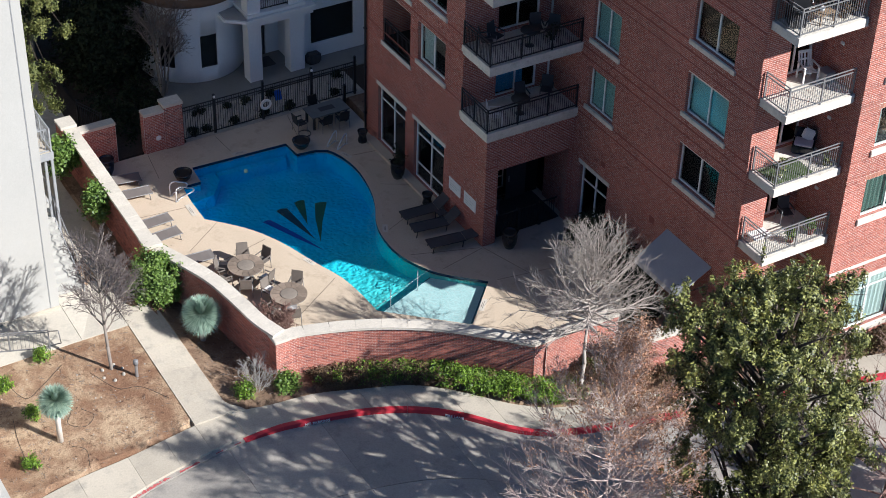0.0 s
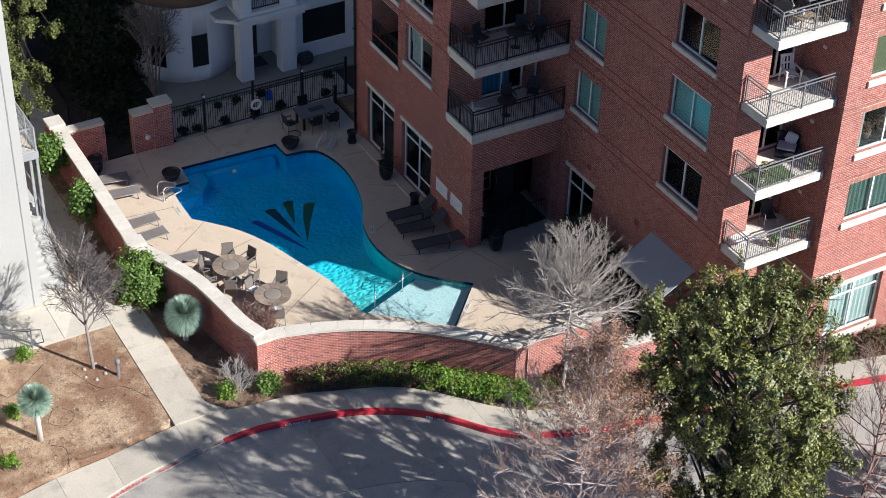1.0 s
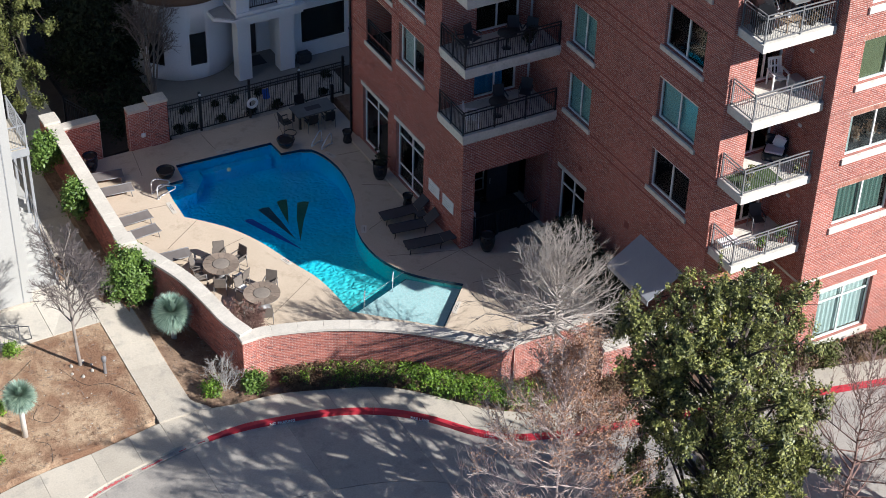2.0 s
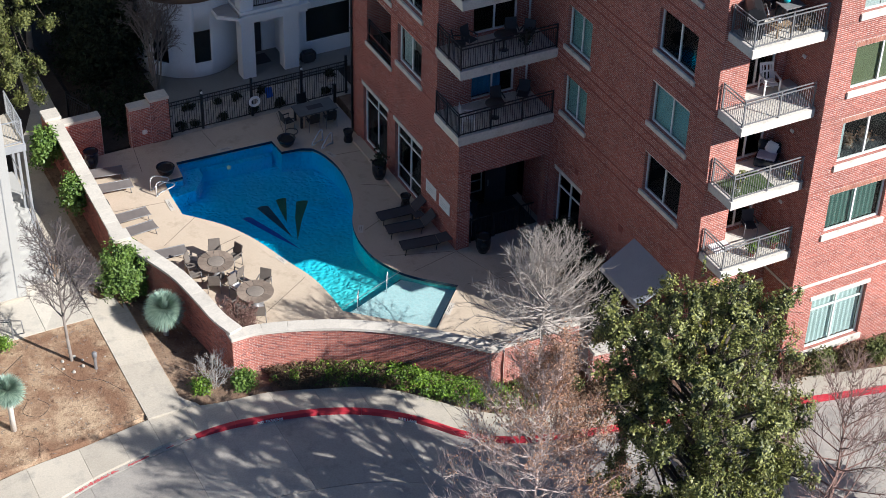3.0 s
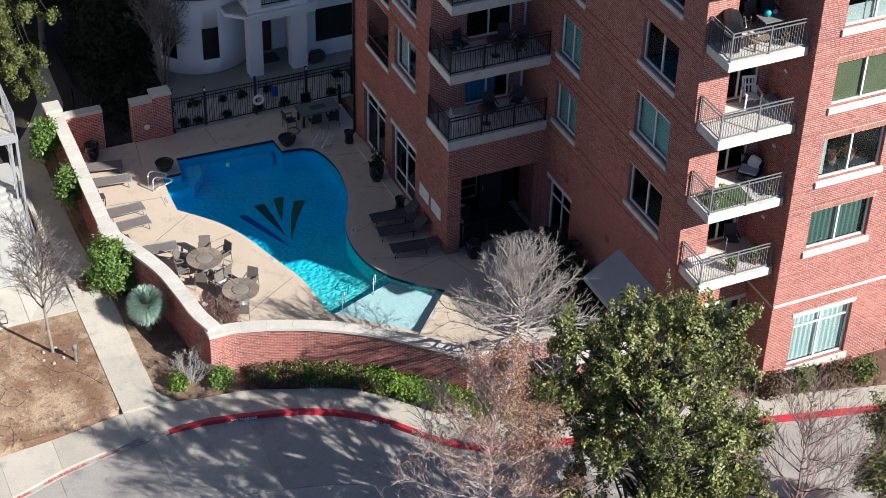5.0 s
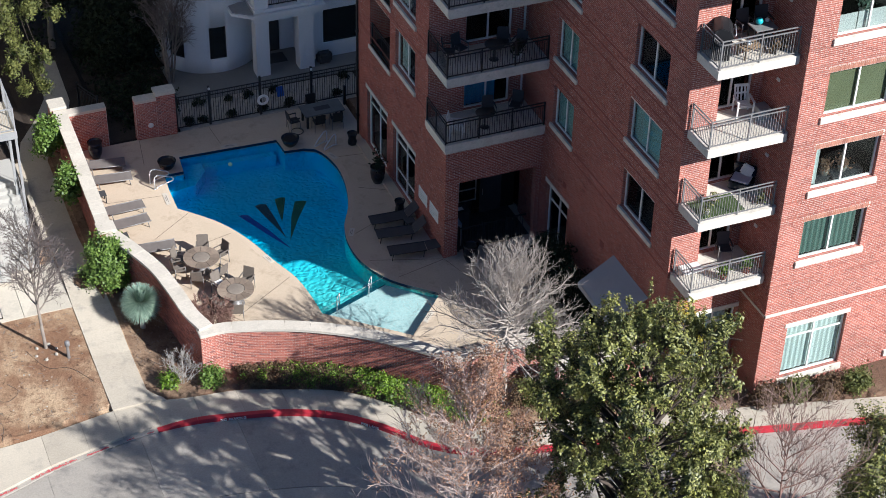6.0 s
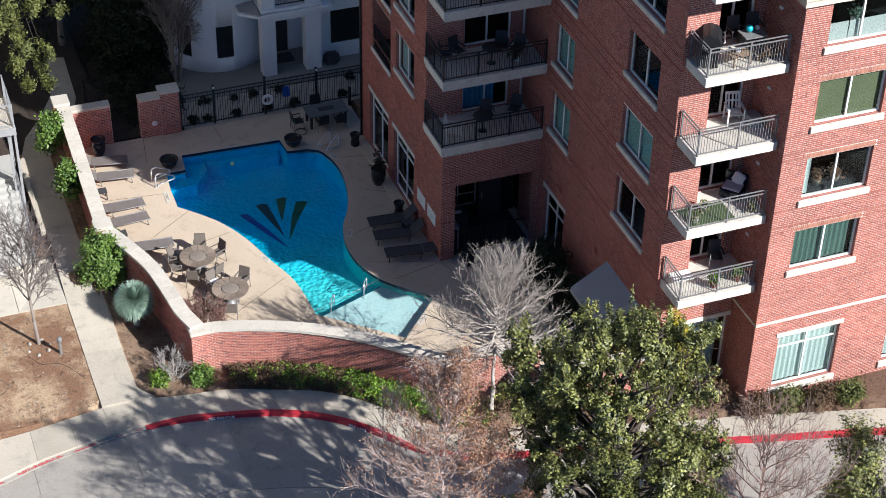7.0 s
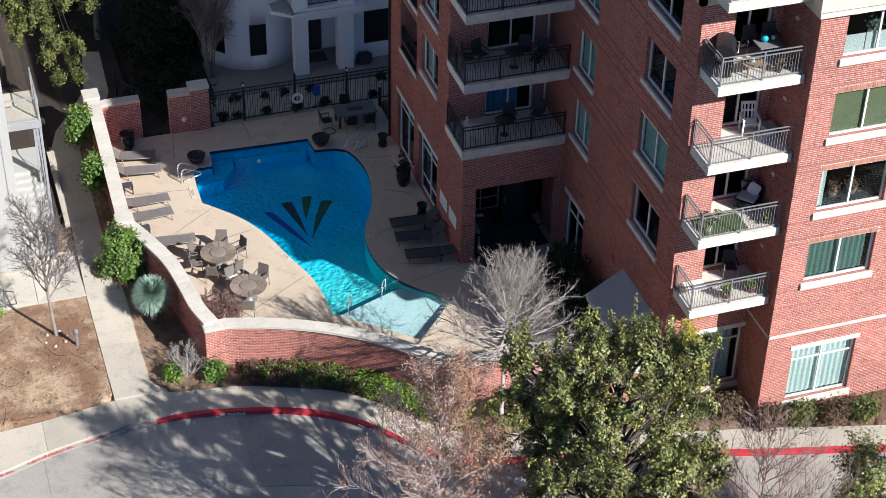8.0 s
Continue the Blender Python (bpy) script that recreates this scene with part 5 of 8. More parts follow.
for a in (-92.7, -139.5, -186.5):
    r = HR
    house_window(HC[0] + r * math.cos(radians(a)), HC[1] + r * math.sin(radians(a)), a + 90, 0.84, 1.75)
bm = lathe([(HR - 0.02, 4.1), (HR + 0.22, 4.15), (HR + 0.22, 4.45), (HR - 0.02, 4.5)], 48, (*HC, 0))
part("bay_cornice", bm, surface("brown cornice", (0.12, 0.07, 0.045), (0.2, 0.12, 0.08), 0.8, 2, 20), house, "brown cornice round the bay")
# porch: columns, beam, ledge, balcony with black railing
for x0, x1 in ((-2.87, -2.2), (-0.71, 0.05)):
    part("column", boxes((x0, 16.6, -0.1, x1, 17.25, 7.4)), HOUSE_STUCCO, house, "square white column")
part("beam", boxes((-2.98, 16.48, 3.05, 0.5, 17.3, 3.35), (-3.05, 16.38, 3.351, 0.6, 17.35, 3.5)), HOUSE_STUCCO, house)
bm = bmesh.new()
prism(bm, [(-3.9, 17.9), (-3.9, 17.0), (-3.06, 16.36), (-2.9, 16.36), (-2.9, 17.9)], 3.36, 3.5)
part("ledge", bm, HOUSE_STUCCO, house)
part("ledge_roof", prism(bmesh.new(), [(-3.82, 17.9), (-3.82, 17.06), (-3.1, 16.5), (-2.95, 16.5), (-2.95, 17.9)], 3.501, 3.54), surface("grey roof felt", (0.3, 0.3, 0.3), (0.42, 0.42, 0.42), 0.9, 2, 20), house, "grey felt on the ledge")
def house_wall(*d):
    part("wall", boxes(d), HOUSE_STUCCO, house)


house_wall(-2.4, 18.8, -0.2, -2.15, 19.0, 7.5)
house_wall(-1.0, 18.8, -0.2, 0.1, 19.0, 7.5)
house_wall(-2.15, 18.8, 2.3, -1.0, 19.0, 7.5)
house_wall(-0.3, 17.26, -0.2, 0.1, 18.79, 7.5)
for d in ((0.1, 17.3, -0.2, 0.75, 17.55, 7.5), (3.1, 17.3, -0.2, 9.0, 17.55, 7.5), (0.75, 17.3, -0.2, 3.1, 17.55, 0.8), (0.75, 17.3, 2.65, 3.1, 17.55, 7.5)):
    house_wall(*d)
ob = house_window(1.925, 17.3, 0, 2.35, 1.85)
ob.matrix_basis = pose(1.925, 17.3, 0.8)
part("door", boxes((-2.13, 18.86, 0.02, -1.02, 18.92, 2.28)), SLING_DARK, house, "dark front door")
part("balcony_floor", boxes((-2.9, 16.5, 3.55, 0.1, 18.79, 3.7)), HOUSE_STUCCO, house)
br = new("balcony_railing")
br.parent = house
fence_run(br, (-2.2, 16.75), (-0.71, 16.75), 3.7, 1.0, BLACK_METAL, 0.11, 0.018, (0.0, 1.48), None, (0.08, 1.0), 0.04, post_t=0.05, names=("handrail", "baluster", "newel"))
part("roof", boxes((-7.5, 16.2, 7.61, 9.2, 25, 7.8)), STONE, house)
part("back_wall", boxes((-6.5, 24.5, -0.2, 9, 24.7, 7.6), (8.8, 17.56, -0.2, 9, 24.49, 7.6)), HOUSE_STUCCO, house)
solid("patio", boxes((-2.95, 15.7, -0.2, 5.0, 18.78, 0.02), (-7.0, 15.6, -0.2, -2.96, 19.2, 0.012)), PATIO, "shaded concrete patio in front of the white house", "patio", kind="structure")
solid("doormat", boxes((-2.1, 17.6, 0.021, -1.0, 18.5, 0.035)), SLING_DARK, "dark doormat on the porch floor", "doormat")
solid("covered_grill", soft_box(0.25, 16.6, 0.02, 1.0, 17.1, 0.62, 0.12), SLING_DARK, "dark covered grill beside the porch column", "grill")

# ---- white building on the west side ----
wb_ = thing("stucco_building", "tall bright white stucco building with outside stair", "building")
# height and length beyond the view are made up to block sky light
part("wall", boxes((-30, 3.62, 0.95, -17.3, 36, 27)), STUCCO, wb_)
part("corner_trim", boxes((-17.62, 3.6, 0.95, -17.28, 3.619, 27.0)), STUCCO, wb_)
part("reveal_line", boxes((-17.65, 3.606, 0.95, -17.625, 3.6195, 27.0)), GALVANISED, wb_)
part("plinth", boxes((-30, 3.55, -0.3, -17.26, 36, 0.949)), PAVING, wb_)
part("roof", boxes((-30, 3.6, 27.0, -17.25, 36, 27.3)), STONE, wb_)
stair = thing("outside_stair", "white concrete stair with grey metal railing on the building side", "staircase")
for k in range(12):
    y = 4.3 + 0.29 * k
    z = 0.85 + 0.18 * (k + 1)
    part("tread", boxes((-17.24, y, z - 0.18, -16.05, y + 0.31, z)), STUCCO, stair)
part("half_landing", boxes((-17.24, 7.8, 2.8, -15.95, 9.3, 3.0)), STUCCO, stair)
part("riser_wall", boxes((-17.24, 8.0, 0.5, -16.1, 9.2, 2.799)), PAVING, stair)
bm = bmesh.new()
v = [bm.verts.new((x, y, z)) for x in (-16.04, -16.0) for y, z in ((4.2, 0.75), (7.8, 2.75), (7.8, 3.02), (4.2, 1.05))]
for f in ((0, 1, 2, 3), (7, 6, 5, 4), (0, 4, 5, 1), (1, 5, 6, 2), (2, 6, 7, 3), (3, 7, 4, 0)):
    bm.faces.new([v[i] for i in f])
part("stringer", bm, GALVANISED, stair)
part("handrail", pipe(bmesh.new(), [(-16.0, 4.25, 0.85), (-16.0, 4.25, 1.95), (-16.0, 7.8, 4.0), (-16.0, 9.2, 4.0)], 0.022), GREY_METAL, stair)
for k in range(1, 12):
    f = k / 12
    part("baluster", tube(bmesh.new(), (-16.0, 4.25 + 3.55 * f, 1.0 + 2.0 * f), (-16.0, 4.25 + 3.55 * f, 1.95 + 2.05 * f), 0.01, n=6), GREY_METAL, stair)
part("landing", boxes((-17.25, 6.85, 5.6, -15.86, 9.3, 5.8)), surface("weathered boards", (0.42, 0.37, 0.29), (0.55, 0.49, 0.4), 0.85, 2, 20, 0.2, stretch=(1, 8, 1)), stair)
part("fascia", boxes((-15.858, 6.8, 5.5, -15.8, 9.3, 5.82), (-17.25, 6.79, 5.5, -15.86, 6.848, 5.82)), GALVANISED, stair)
for x, y in ((-15.86, 6.95), (-16.1, 7.05), (-15.86, 9.2)):
    part("post", boxes((x - 0.05, y - 0.05, 0.4, x + 0.05, y + 0.05, 5.6)), GALVANISED, stair)
fence_run(stair, (-15.85, 6.9), (-15.85, 9.3), 5.8, 1.07, GALVANISED, 0.11, 0.012, (0.02, 1.2, 2.36), None, (0.08, 1.0), 0.04, post_t=0.06, names=("top_rail", "baluster", "newel"))
fence_run(stair, (-17.2, 6.9), (-15.95, 6.9), 5.8, 1.07, GALVANISED, 0.11, 0.012, (0.02,), None, (0.08, 1.0), 0.04, post_t=0.06, names=("top_rail", "baluster", "newel"))
solid("edging", boxes((-15.4, 6.75, 0.1, -15.2, 12.4, 0.62)), PAVING, "low pale concrete edging beside the shaded path", "edging", kind="structure")
# entrance steps and railing
st = thing("entrance_steps", "white concrete entrance steps beside the landing", "steps")
for k in range(3):
    part("step", boxes((-23, 1.1 - 0.32 * k, 0.0, -18.6, 1.415 - 0.32 * k, 0.66 - 0.13 * k)), STUCCO, st)
er = thing("entrance_railing", "dark grey metal railing beside the entrance steps", "railing")
fence_run(er, (-18.45, 1.5), (-21.6, 2.7), 0.7, 0.95, GREY_METAL, 0.15, 0.012, (0.02, 1.5, 3.2), None, (0.1, 0.9, 1.0), 0.04, post_t=0.05)
bm = bmesh.new()
pipe(bm, [(-18.45, 1.5, 1.6), (-18.1, 1.4, 1.55), (-18.05, 1.38, 0.95), (-18.4, 1.48, 0.9)], 0.02)
part("return_rail", bm, GREY_METAL, er)
wh = thing("stucco_wing", "white stucco wing with dark window near the planting bed", "building")
part("wall", boxes((-28, -5.2, -0.2, -22.75, -1.8, 8)), STUCCO, wh)
part("base_ledge", boxes((-28, -5.5, -0.2, -22.5, -1.7, 0.75)), STUCCO, wh)
part("window", boxes((-24.4, -5.23, 1.2, -22.95, -5.202, 3.0)), SLING_DARK, wh)


# ---- plants ----
def tubes_mesh(name, segs, material, n=4):
    """segs: (p0, p1, r0, r1) as one mesh."""
    verts, faces = [], []
    ring = [(math.cos(2 * math.pi * k / n), math.sin(2 * math.pi * k / n)) for k in range(n)]
    for p0, p1, r0, r1 in segs:
        d = p1 - p0
        if d.length < 1e-4:
            continue
        d.normalize()
        u = d.orthogonal().normalized()
        w = d.cross(u)
        b = len(verts)
        for p, r in ((p0, r0), (p1, r1)):
            verts += [tuple(p + (u * c + w * s) * r) for c, s in ring]
        faces += [(b + k, b + (k + 1) % n, b + n + (k + 1) % n, b + n + k) for k in range(n)]
        faces.append(tuple(b + n + k for k in range(n)))
    me = quads(name, verts, faces, material)
    if n > 4:
        me.shade_smooth()
    return me


def branch(rng, out, p, d, length, r, level, plan, pull):
    """Grow one limb and its side limbs. plan: per level (side limbs, spread in degrees, length factor, first fork)."""
    steps = 4 if level < 2 else 3
    side, spread, factor, first = plan[level]
    pts = [p.copy()]
    dirs = [d.copy()]
    for s in range(steps):
        j = (0.025, 0.09, 0.13, 0.15, 0.16)[level]
        d = (d + Vector((rng.gauss(0, j), rng.gauss(0, j), rng.gauss(0, j * 0.6) + pull[level]))).normalized()
        q = p + d * (length / steps)
        r1 = r * (1 - 0.62 / steps)
        out[level].append((p.copy(), q.copy(), r, r1))
        p, r = q, r1
        pts.append(p.copy())
        dirs.append(d.copy())
    if level + 1 >= len(plan):
        return
    for k in range(side):
        f = first + (1 - first) * (k + rng.random()) / side
        i = min(steps - 1, int(f * steps))
        a = pts[i].lerp(pts[i + 1], f * steps - i)
        ax = dirs[i].orthogonal().normalized()
        ax.rotate(Matrix.Rotation(k * 2.4 + rng.random(), 3, dirs[i]))
        nd = dirs[i].copy()
        nd.rotate(Matrix.Rotation(radians(spread * rng.uniform(0.7, 1.25)), 3, ax))
        branch(rng, out, a, nd, length * factor * rng.uniform(0.7, 1.2) * (1.25 - 0.7 * f), r * 1.5 * 0.62, level + 1, plan, pull)


def bare_tree(label, at, plan, pull, trunk_len, trunk_r, seed, bark, twig, stems=1, lean=0.05, min_r=0.006, category="tree", name="tree"):
    rng = random.Random(seed)
    t = thing(name, label, category, m=pose(*at))
    out = [[] for _ in plan]
    for s in range(stems):
        a = 2 * math.pi * s / max(1, stems) + rng.random()
        d = Vector((math.cos(a) * lean, math.sin(a) * lean, 1)).normalized()
        branch(rng, out, Vector((math.cos(a) * 0.08 * (stems > 1), math.sin(a) * 0.08 * (stems > 1), -0.15)), d, trunk_len, trunk_r, 0, plan, pull)
    clamp = lambda L: [(p, q, max(a, min_r), max(b, min_r * 0.7)) for p, q, a, b in L]
    ob = new("trunk", tubes_mesh("trunk", clamp(out[0] + (out[1] if len(plan) > 2 else [])), bark, 7))
    ob.parent = t
    rest = [s for L in out[2:] for s in L] if len(plan) > 2 else out[1]
    ob = new("crown", tubes_mesh("crown", clamp(rest), twig, 3))
    ob.parent = t
    return t, out


def leaf_cloud(name, centres, per, spread, size, material, seed, ratio=0.55, outward=None, loose=0.7):
    """Many small leaves gathered round clump centres, as one mesh."""
    g = np.random.default_rng(seed)
    C = np.repeat(np.array(centres, float), per, axis=0)
    n = len(C)
    P = C + g.normal(0, 1, (n, 3)) * np.array(spread)
    A = g.normal(0, 1, (n, 3))
    if outward is None:
        A[:, 2] += 0.2
        A /= np.linalg.norm(A, axis=1)[:, None]
        B = np.cross(A, g.normal(0, 1, (n, 3)))
    else:
        W = np.repeat(np.array(outward, float), per, axis=0) + g.normal(0, loose, (n, 3))
        W /= np.linalg.norm(W, axis=1)[:, None] + 1e-9
        A -= W * np.sum(A * W, axis=1)[:, None]
        A /= np.linalg.norm(A, axis=1)[:, None] + 1e-9
        B = np.cross(W, A)
    B /= np.linalg.norm(B, axis=1)[:, None] + 1e-9
    S = size * g.uniform(0.6, 1.4, (n, 1))
    V = np.stack([P - A * S, P + B * S * ratio, P + A * S, P - B * S * ratio], axis=1).reshape(-1, 3)
    F = np.arange(n * 4).reshape(-1, 4)
    me = bpy.data.meshes.new(name)
    me.from_pydata(V.tolist(), [], F.tolist())
    me.update()
    me.materials.append(material)
    return me


def crown_points(rng, n, centre, radii, hollow=0.55, rough=0.25, low=-1.0):
    pts = []
    while len(pts) < n:
        v = Vector((rng.gauss(0, 1), rng.gauss(0, 1), rng.gauss(0, 1))).normalized()
        if v.z < low:
            continue
        k = 1 + rough * noise.noise(v * 2.1 + Vector(centre) * 0.37) * 2
        rad = (hollow + (1 - hollow) * rng.random() ** 0.6) * k
        pts.append((centre[0] + v.x * radii[0] * rad, centre[1] + v.y * radii[1] * rad, centre[2] + v.z * radii[2] * rad))
    return pts


def leafy_tree(label, at, height, centre, radii, clumps, per, spread, size, leaf, seed, trunk_r=0.2, extra=None, low=-1.0, category="tree", name="tree", rough=0.25):
    rng = random.Random(seed)
    t = thing(name, label, category, m=pose(*at))
    pts = crown_points(rng, clumps, centre, radii, rough=rough, low=low)
    segs = []
    top = Vector((centre[0], centre[1], centre[2] - radii[2] * 0.3))
    p = Vector((0, 0, -0.2))
    for k in range(5):
        q = Vector((0, 0, -0.2)).lerp(top, (k + 1) / 5) + Vector((rng.gauss(0, 0.06), rng.gauss(0, 0.06), 0))
        segs.append((p, q, trunk_r * (1 - 0.12 * k), trunk_r * (1 - 0.12 * (k + 1))))
        p = q
    for c in pts[::max(1, len(pts) // 60)]:
        c = Vector(c)
        f = rng.uniform(0.35, 1.0)
        a = Vector((0, 0, 0)).lerp(top, f)
        m = a.lerp(c, 0.5) + Vector((0, 0, -0.15))
        r = trunk_r * 0.35
        segs += [(a, m, r, r * 0.6), (m, c, r * 0.6, r * 0.2)]
    ob = new("trunk", tubes_mesh("trunk", segs, BARK, 6))
    ob.parent = t
    ob = new("crown", leaf_cloud("crown", pts, per, spread, size, leaf, seed))
    ob.parent = t
    if extra:
        mat2, share_, sel = extra
        q = [c for c in pts if sel(c)]
        if q:
            ob = new("crown", leaf_cloud("crown", q, share_, spread, size, mat2, seed + 1))
            ob.parent = t
    return t


# bare trees with a straight leader
def dome_tree(label, at, z0, z1, reach, limbs, seed, bark, twig, thin=0.0045, trunk_r=0.09, limb_r=0.036, rise=(-12, 86), taper=0.55, per=3, least=0.01, twig_len=(0.12, 0.27), lift=0.2):
    """Limbs all round the trunk, level at the bottom and upright at the top, each feathered with fine twigs. Gives the tree and the twigs' ends."""
    rng = random.Random(seed)
    t = thing("tree", label, "tree", m=pose(*at))
    stem, fine, ends = [], [], []
    p = Vector((0, 0, -0.15))
    for k in range(8):
        q = Vector((rng.gauss(0, 0.025), rng.gauss(0, 0.025), z1 * (k + 1) / 8))
        stem.append((p, q, trunk_r * (1 - 0.11 * k), trunk_r * (1 - 0.11 * (k + 1))))
        p = q
    for i in range(limbs):
        f = (i + rng.random()) / limbs
        az = i * 2.39996 + rng.gauss(0, 0.25)
        el = radians(rise[0] + rise[1] * f ** 1.1 + rng.gauss(0, 8))
        length = reach * (1 - taper * f) * rng.uniform(0.78, 1.06)
        d = Vector((math.cos(az) * math.cos(el), math.sin(az) * math.cos(el), math.sin(el)))
        p, rad = Vector((0, 0, z0 + (z1 - z0) * f)), limb_r * (1 - 0.55 * f)
        steps = 7
        for k in range(steps):
            d = (d + Vector((rng.gauss(0, 0.1), rng.gauss(0, 0.1), rng.gauss(0.2 * lift + 0.05 * f, 0.08)))).normalized()
            q = p + d * length / steps
            stem.append((p, q, max(rad, least), max(rad * 0.84, least * 0.8)))
            p, rad = q, rad * 0.84
            if k == 0:
                continue
            for _ in range(per if k < steps - 1 else per + 2):
                ax = d.orthogonal().normalized()
                ax.rotate(Matrix.Rotation(rng.uniform(0, 6.28), 3, d))
                e = d.copy()
                e.rotate(Matrix.Rotation(radians(rng.uniform(22, 52)), 3, ax))
                e = (e + Vector((0, 0, lift))).normalized()
                tl = length * rng.uniform(*twig_len)
                u = p
                for j in range(2):
                    e = (e + Vector((rng.gauss(0, 0.14), rng.gauss(0, 0.14), rng.gauss(0.08, 0.1)))).normalized()
                    w = u + e * tl / 2
                    fine.append((u, w, thin * (1.9 - 0.5 * j), thin * (1.4 - 0.4 * j)))
                    u = w
                    for _ in range(3):
                        g = (e + Vector((rng.gauss(0, 0.45), rng.gauss(0, 0.45), rng.gauss(0.15, 0.4)))).normalized()
                        v = u + g * tl * rng.uniform(0.3, 0.6)
                        fine.append((u, v, thin, thin * 0.6))
                        ends.append(v)
    for n_, segs, m_, sides in (("trunk", stem, bark, 6), ("crown", fine, twig, 3)):
        ob = new(n_, tubes_mesh(n_, segs, m_, sides))
        ob.parent = t
    return t, ends


dome_tree("pale grey bare tree with dense fine upswept twigs", (-1.6, -9.85, 0.2), 3.1, 5.6, 3.15, 72, 11, TWIG_PALE, TWIG_PALE, trunk_r=0.1, limb_r=0.056, least=0.012, rise=(-9, 76), taper=0.4, lift=0.12)
# pinkish tree nearer the camera, half of it still in dry leaves
tb, ends = dome_tree("pinkish brown bare tree with orange-brown dry leaves", (-7.0, -18.7, 0.1), 1.6, 10.0, 4.3, 84, 23, TWIG_PINK, TWIG_PINK, 0.0062, 0.09, 0.04, (-8, 74), 0.6, 3, 0.012, (0.12, 0.25))
rng = random.Random(5)
tips = [tuple(v) for v in ends if rng.random() < (0.9 if v.x > 0.3 and v.z > 6.0 else 0.22 if v.z > 7.0 else 0.01)]
ob = new("dry_leaves", leaf_cloud("dry_leaves", tips, 9, (0.09, 0.09, 0.09), 0.033, LEAF_BROWN, 4))
ob.parent = tb
# bare tree by the lit facade
dome_tree("sparse reddish brown bare tree beside the drive", (2.6, -21.6, 0.1), 2.4, 7.9, 4.2, 34, 35, BARK_RED, TWIG_BROWN, 0.005, 0.085, 0.042, (2, 66), 0.62, 3, 0.01, (0.16, 0.32))
# young bare tree by the entrance
bare_tree("young bare tree with thin dark branches on bare soil", (-16.8, -0.52, 0.5), [(18, 40, 0.42, 0.36), (8, 36, 0.5, 0.2), (6, 38, 0.55, 0.2), (4, 38, 0.6, 0.2), (0, 0, 0, 0)],
          [0.0, 0.06, 0.03, 0.0, 0.0], 5.5, 0.075, 44, BARK, TWIG_DARK, min_r=0.006, lean=0.0)
# bare multi-stem tree in front of the bay
bare_tree("bare multi-stem tree before the white bay", (-6.9, 17.6, 0.0), [(6, 24, 0.55, 0.4), (5, 28, 0.55, 0.25), (5, 32, 0.55, 0.2), (3, 32, 0.6, 0.2), (0, 0, 0, 0)],
          [0.02, 0.03, 0.02, 0.0, 0.0], 3.9, 0.055, 52, BARK, TWIG_DARK, stems=6, lean=0.14, min_r=0.006)
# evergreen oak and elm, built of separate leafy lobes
# two directions square to the sun, for gaps that let its light through
ACROSS_SUN = (Vector((0.829, 0.559, 0.0)), Vector((-0.315, 0.467, 0.826)))


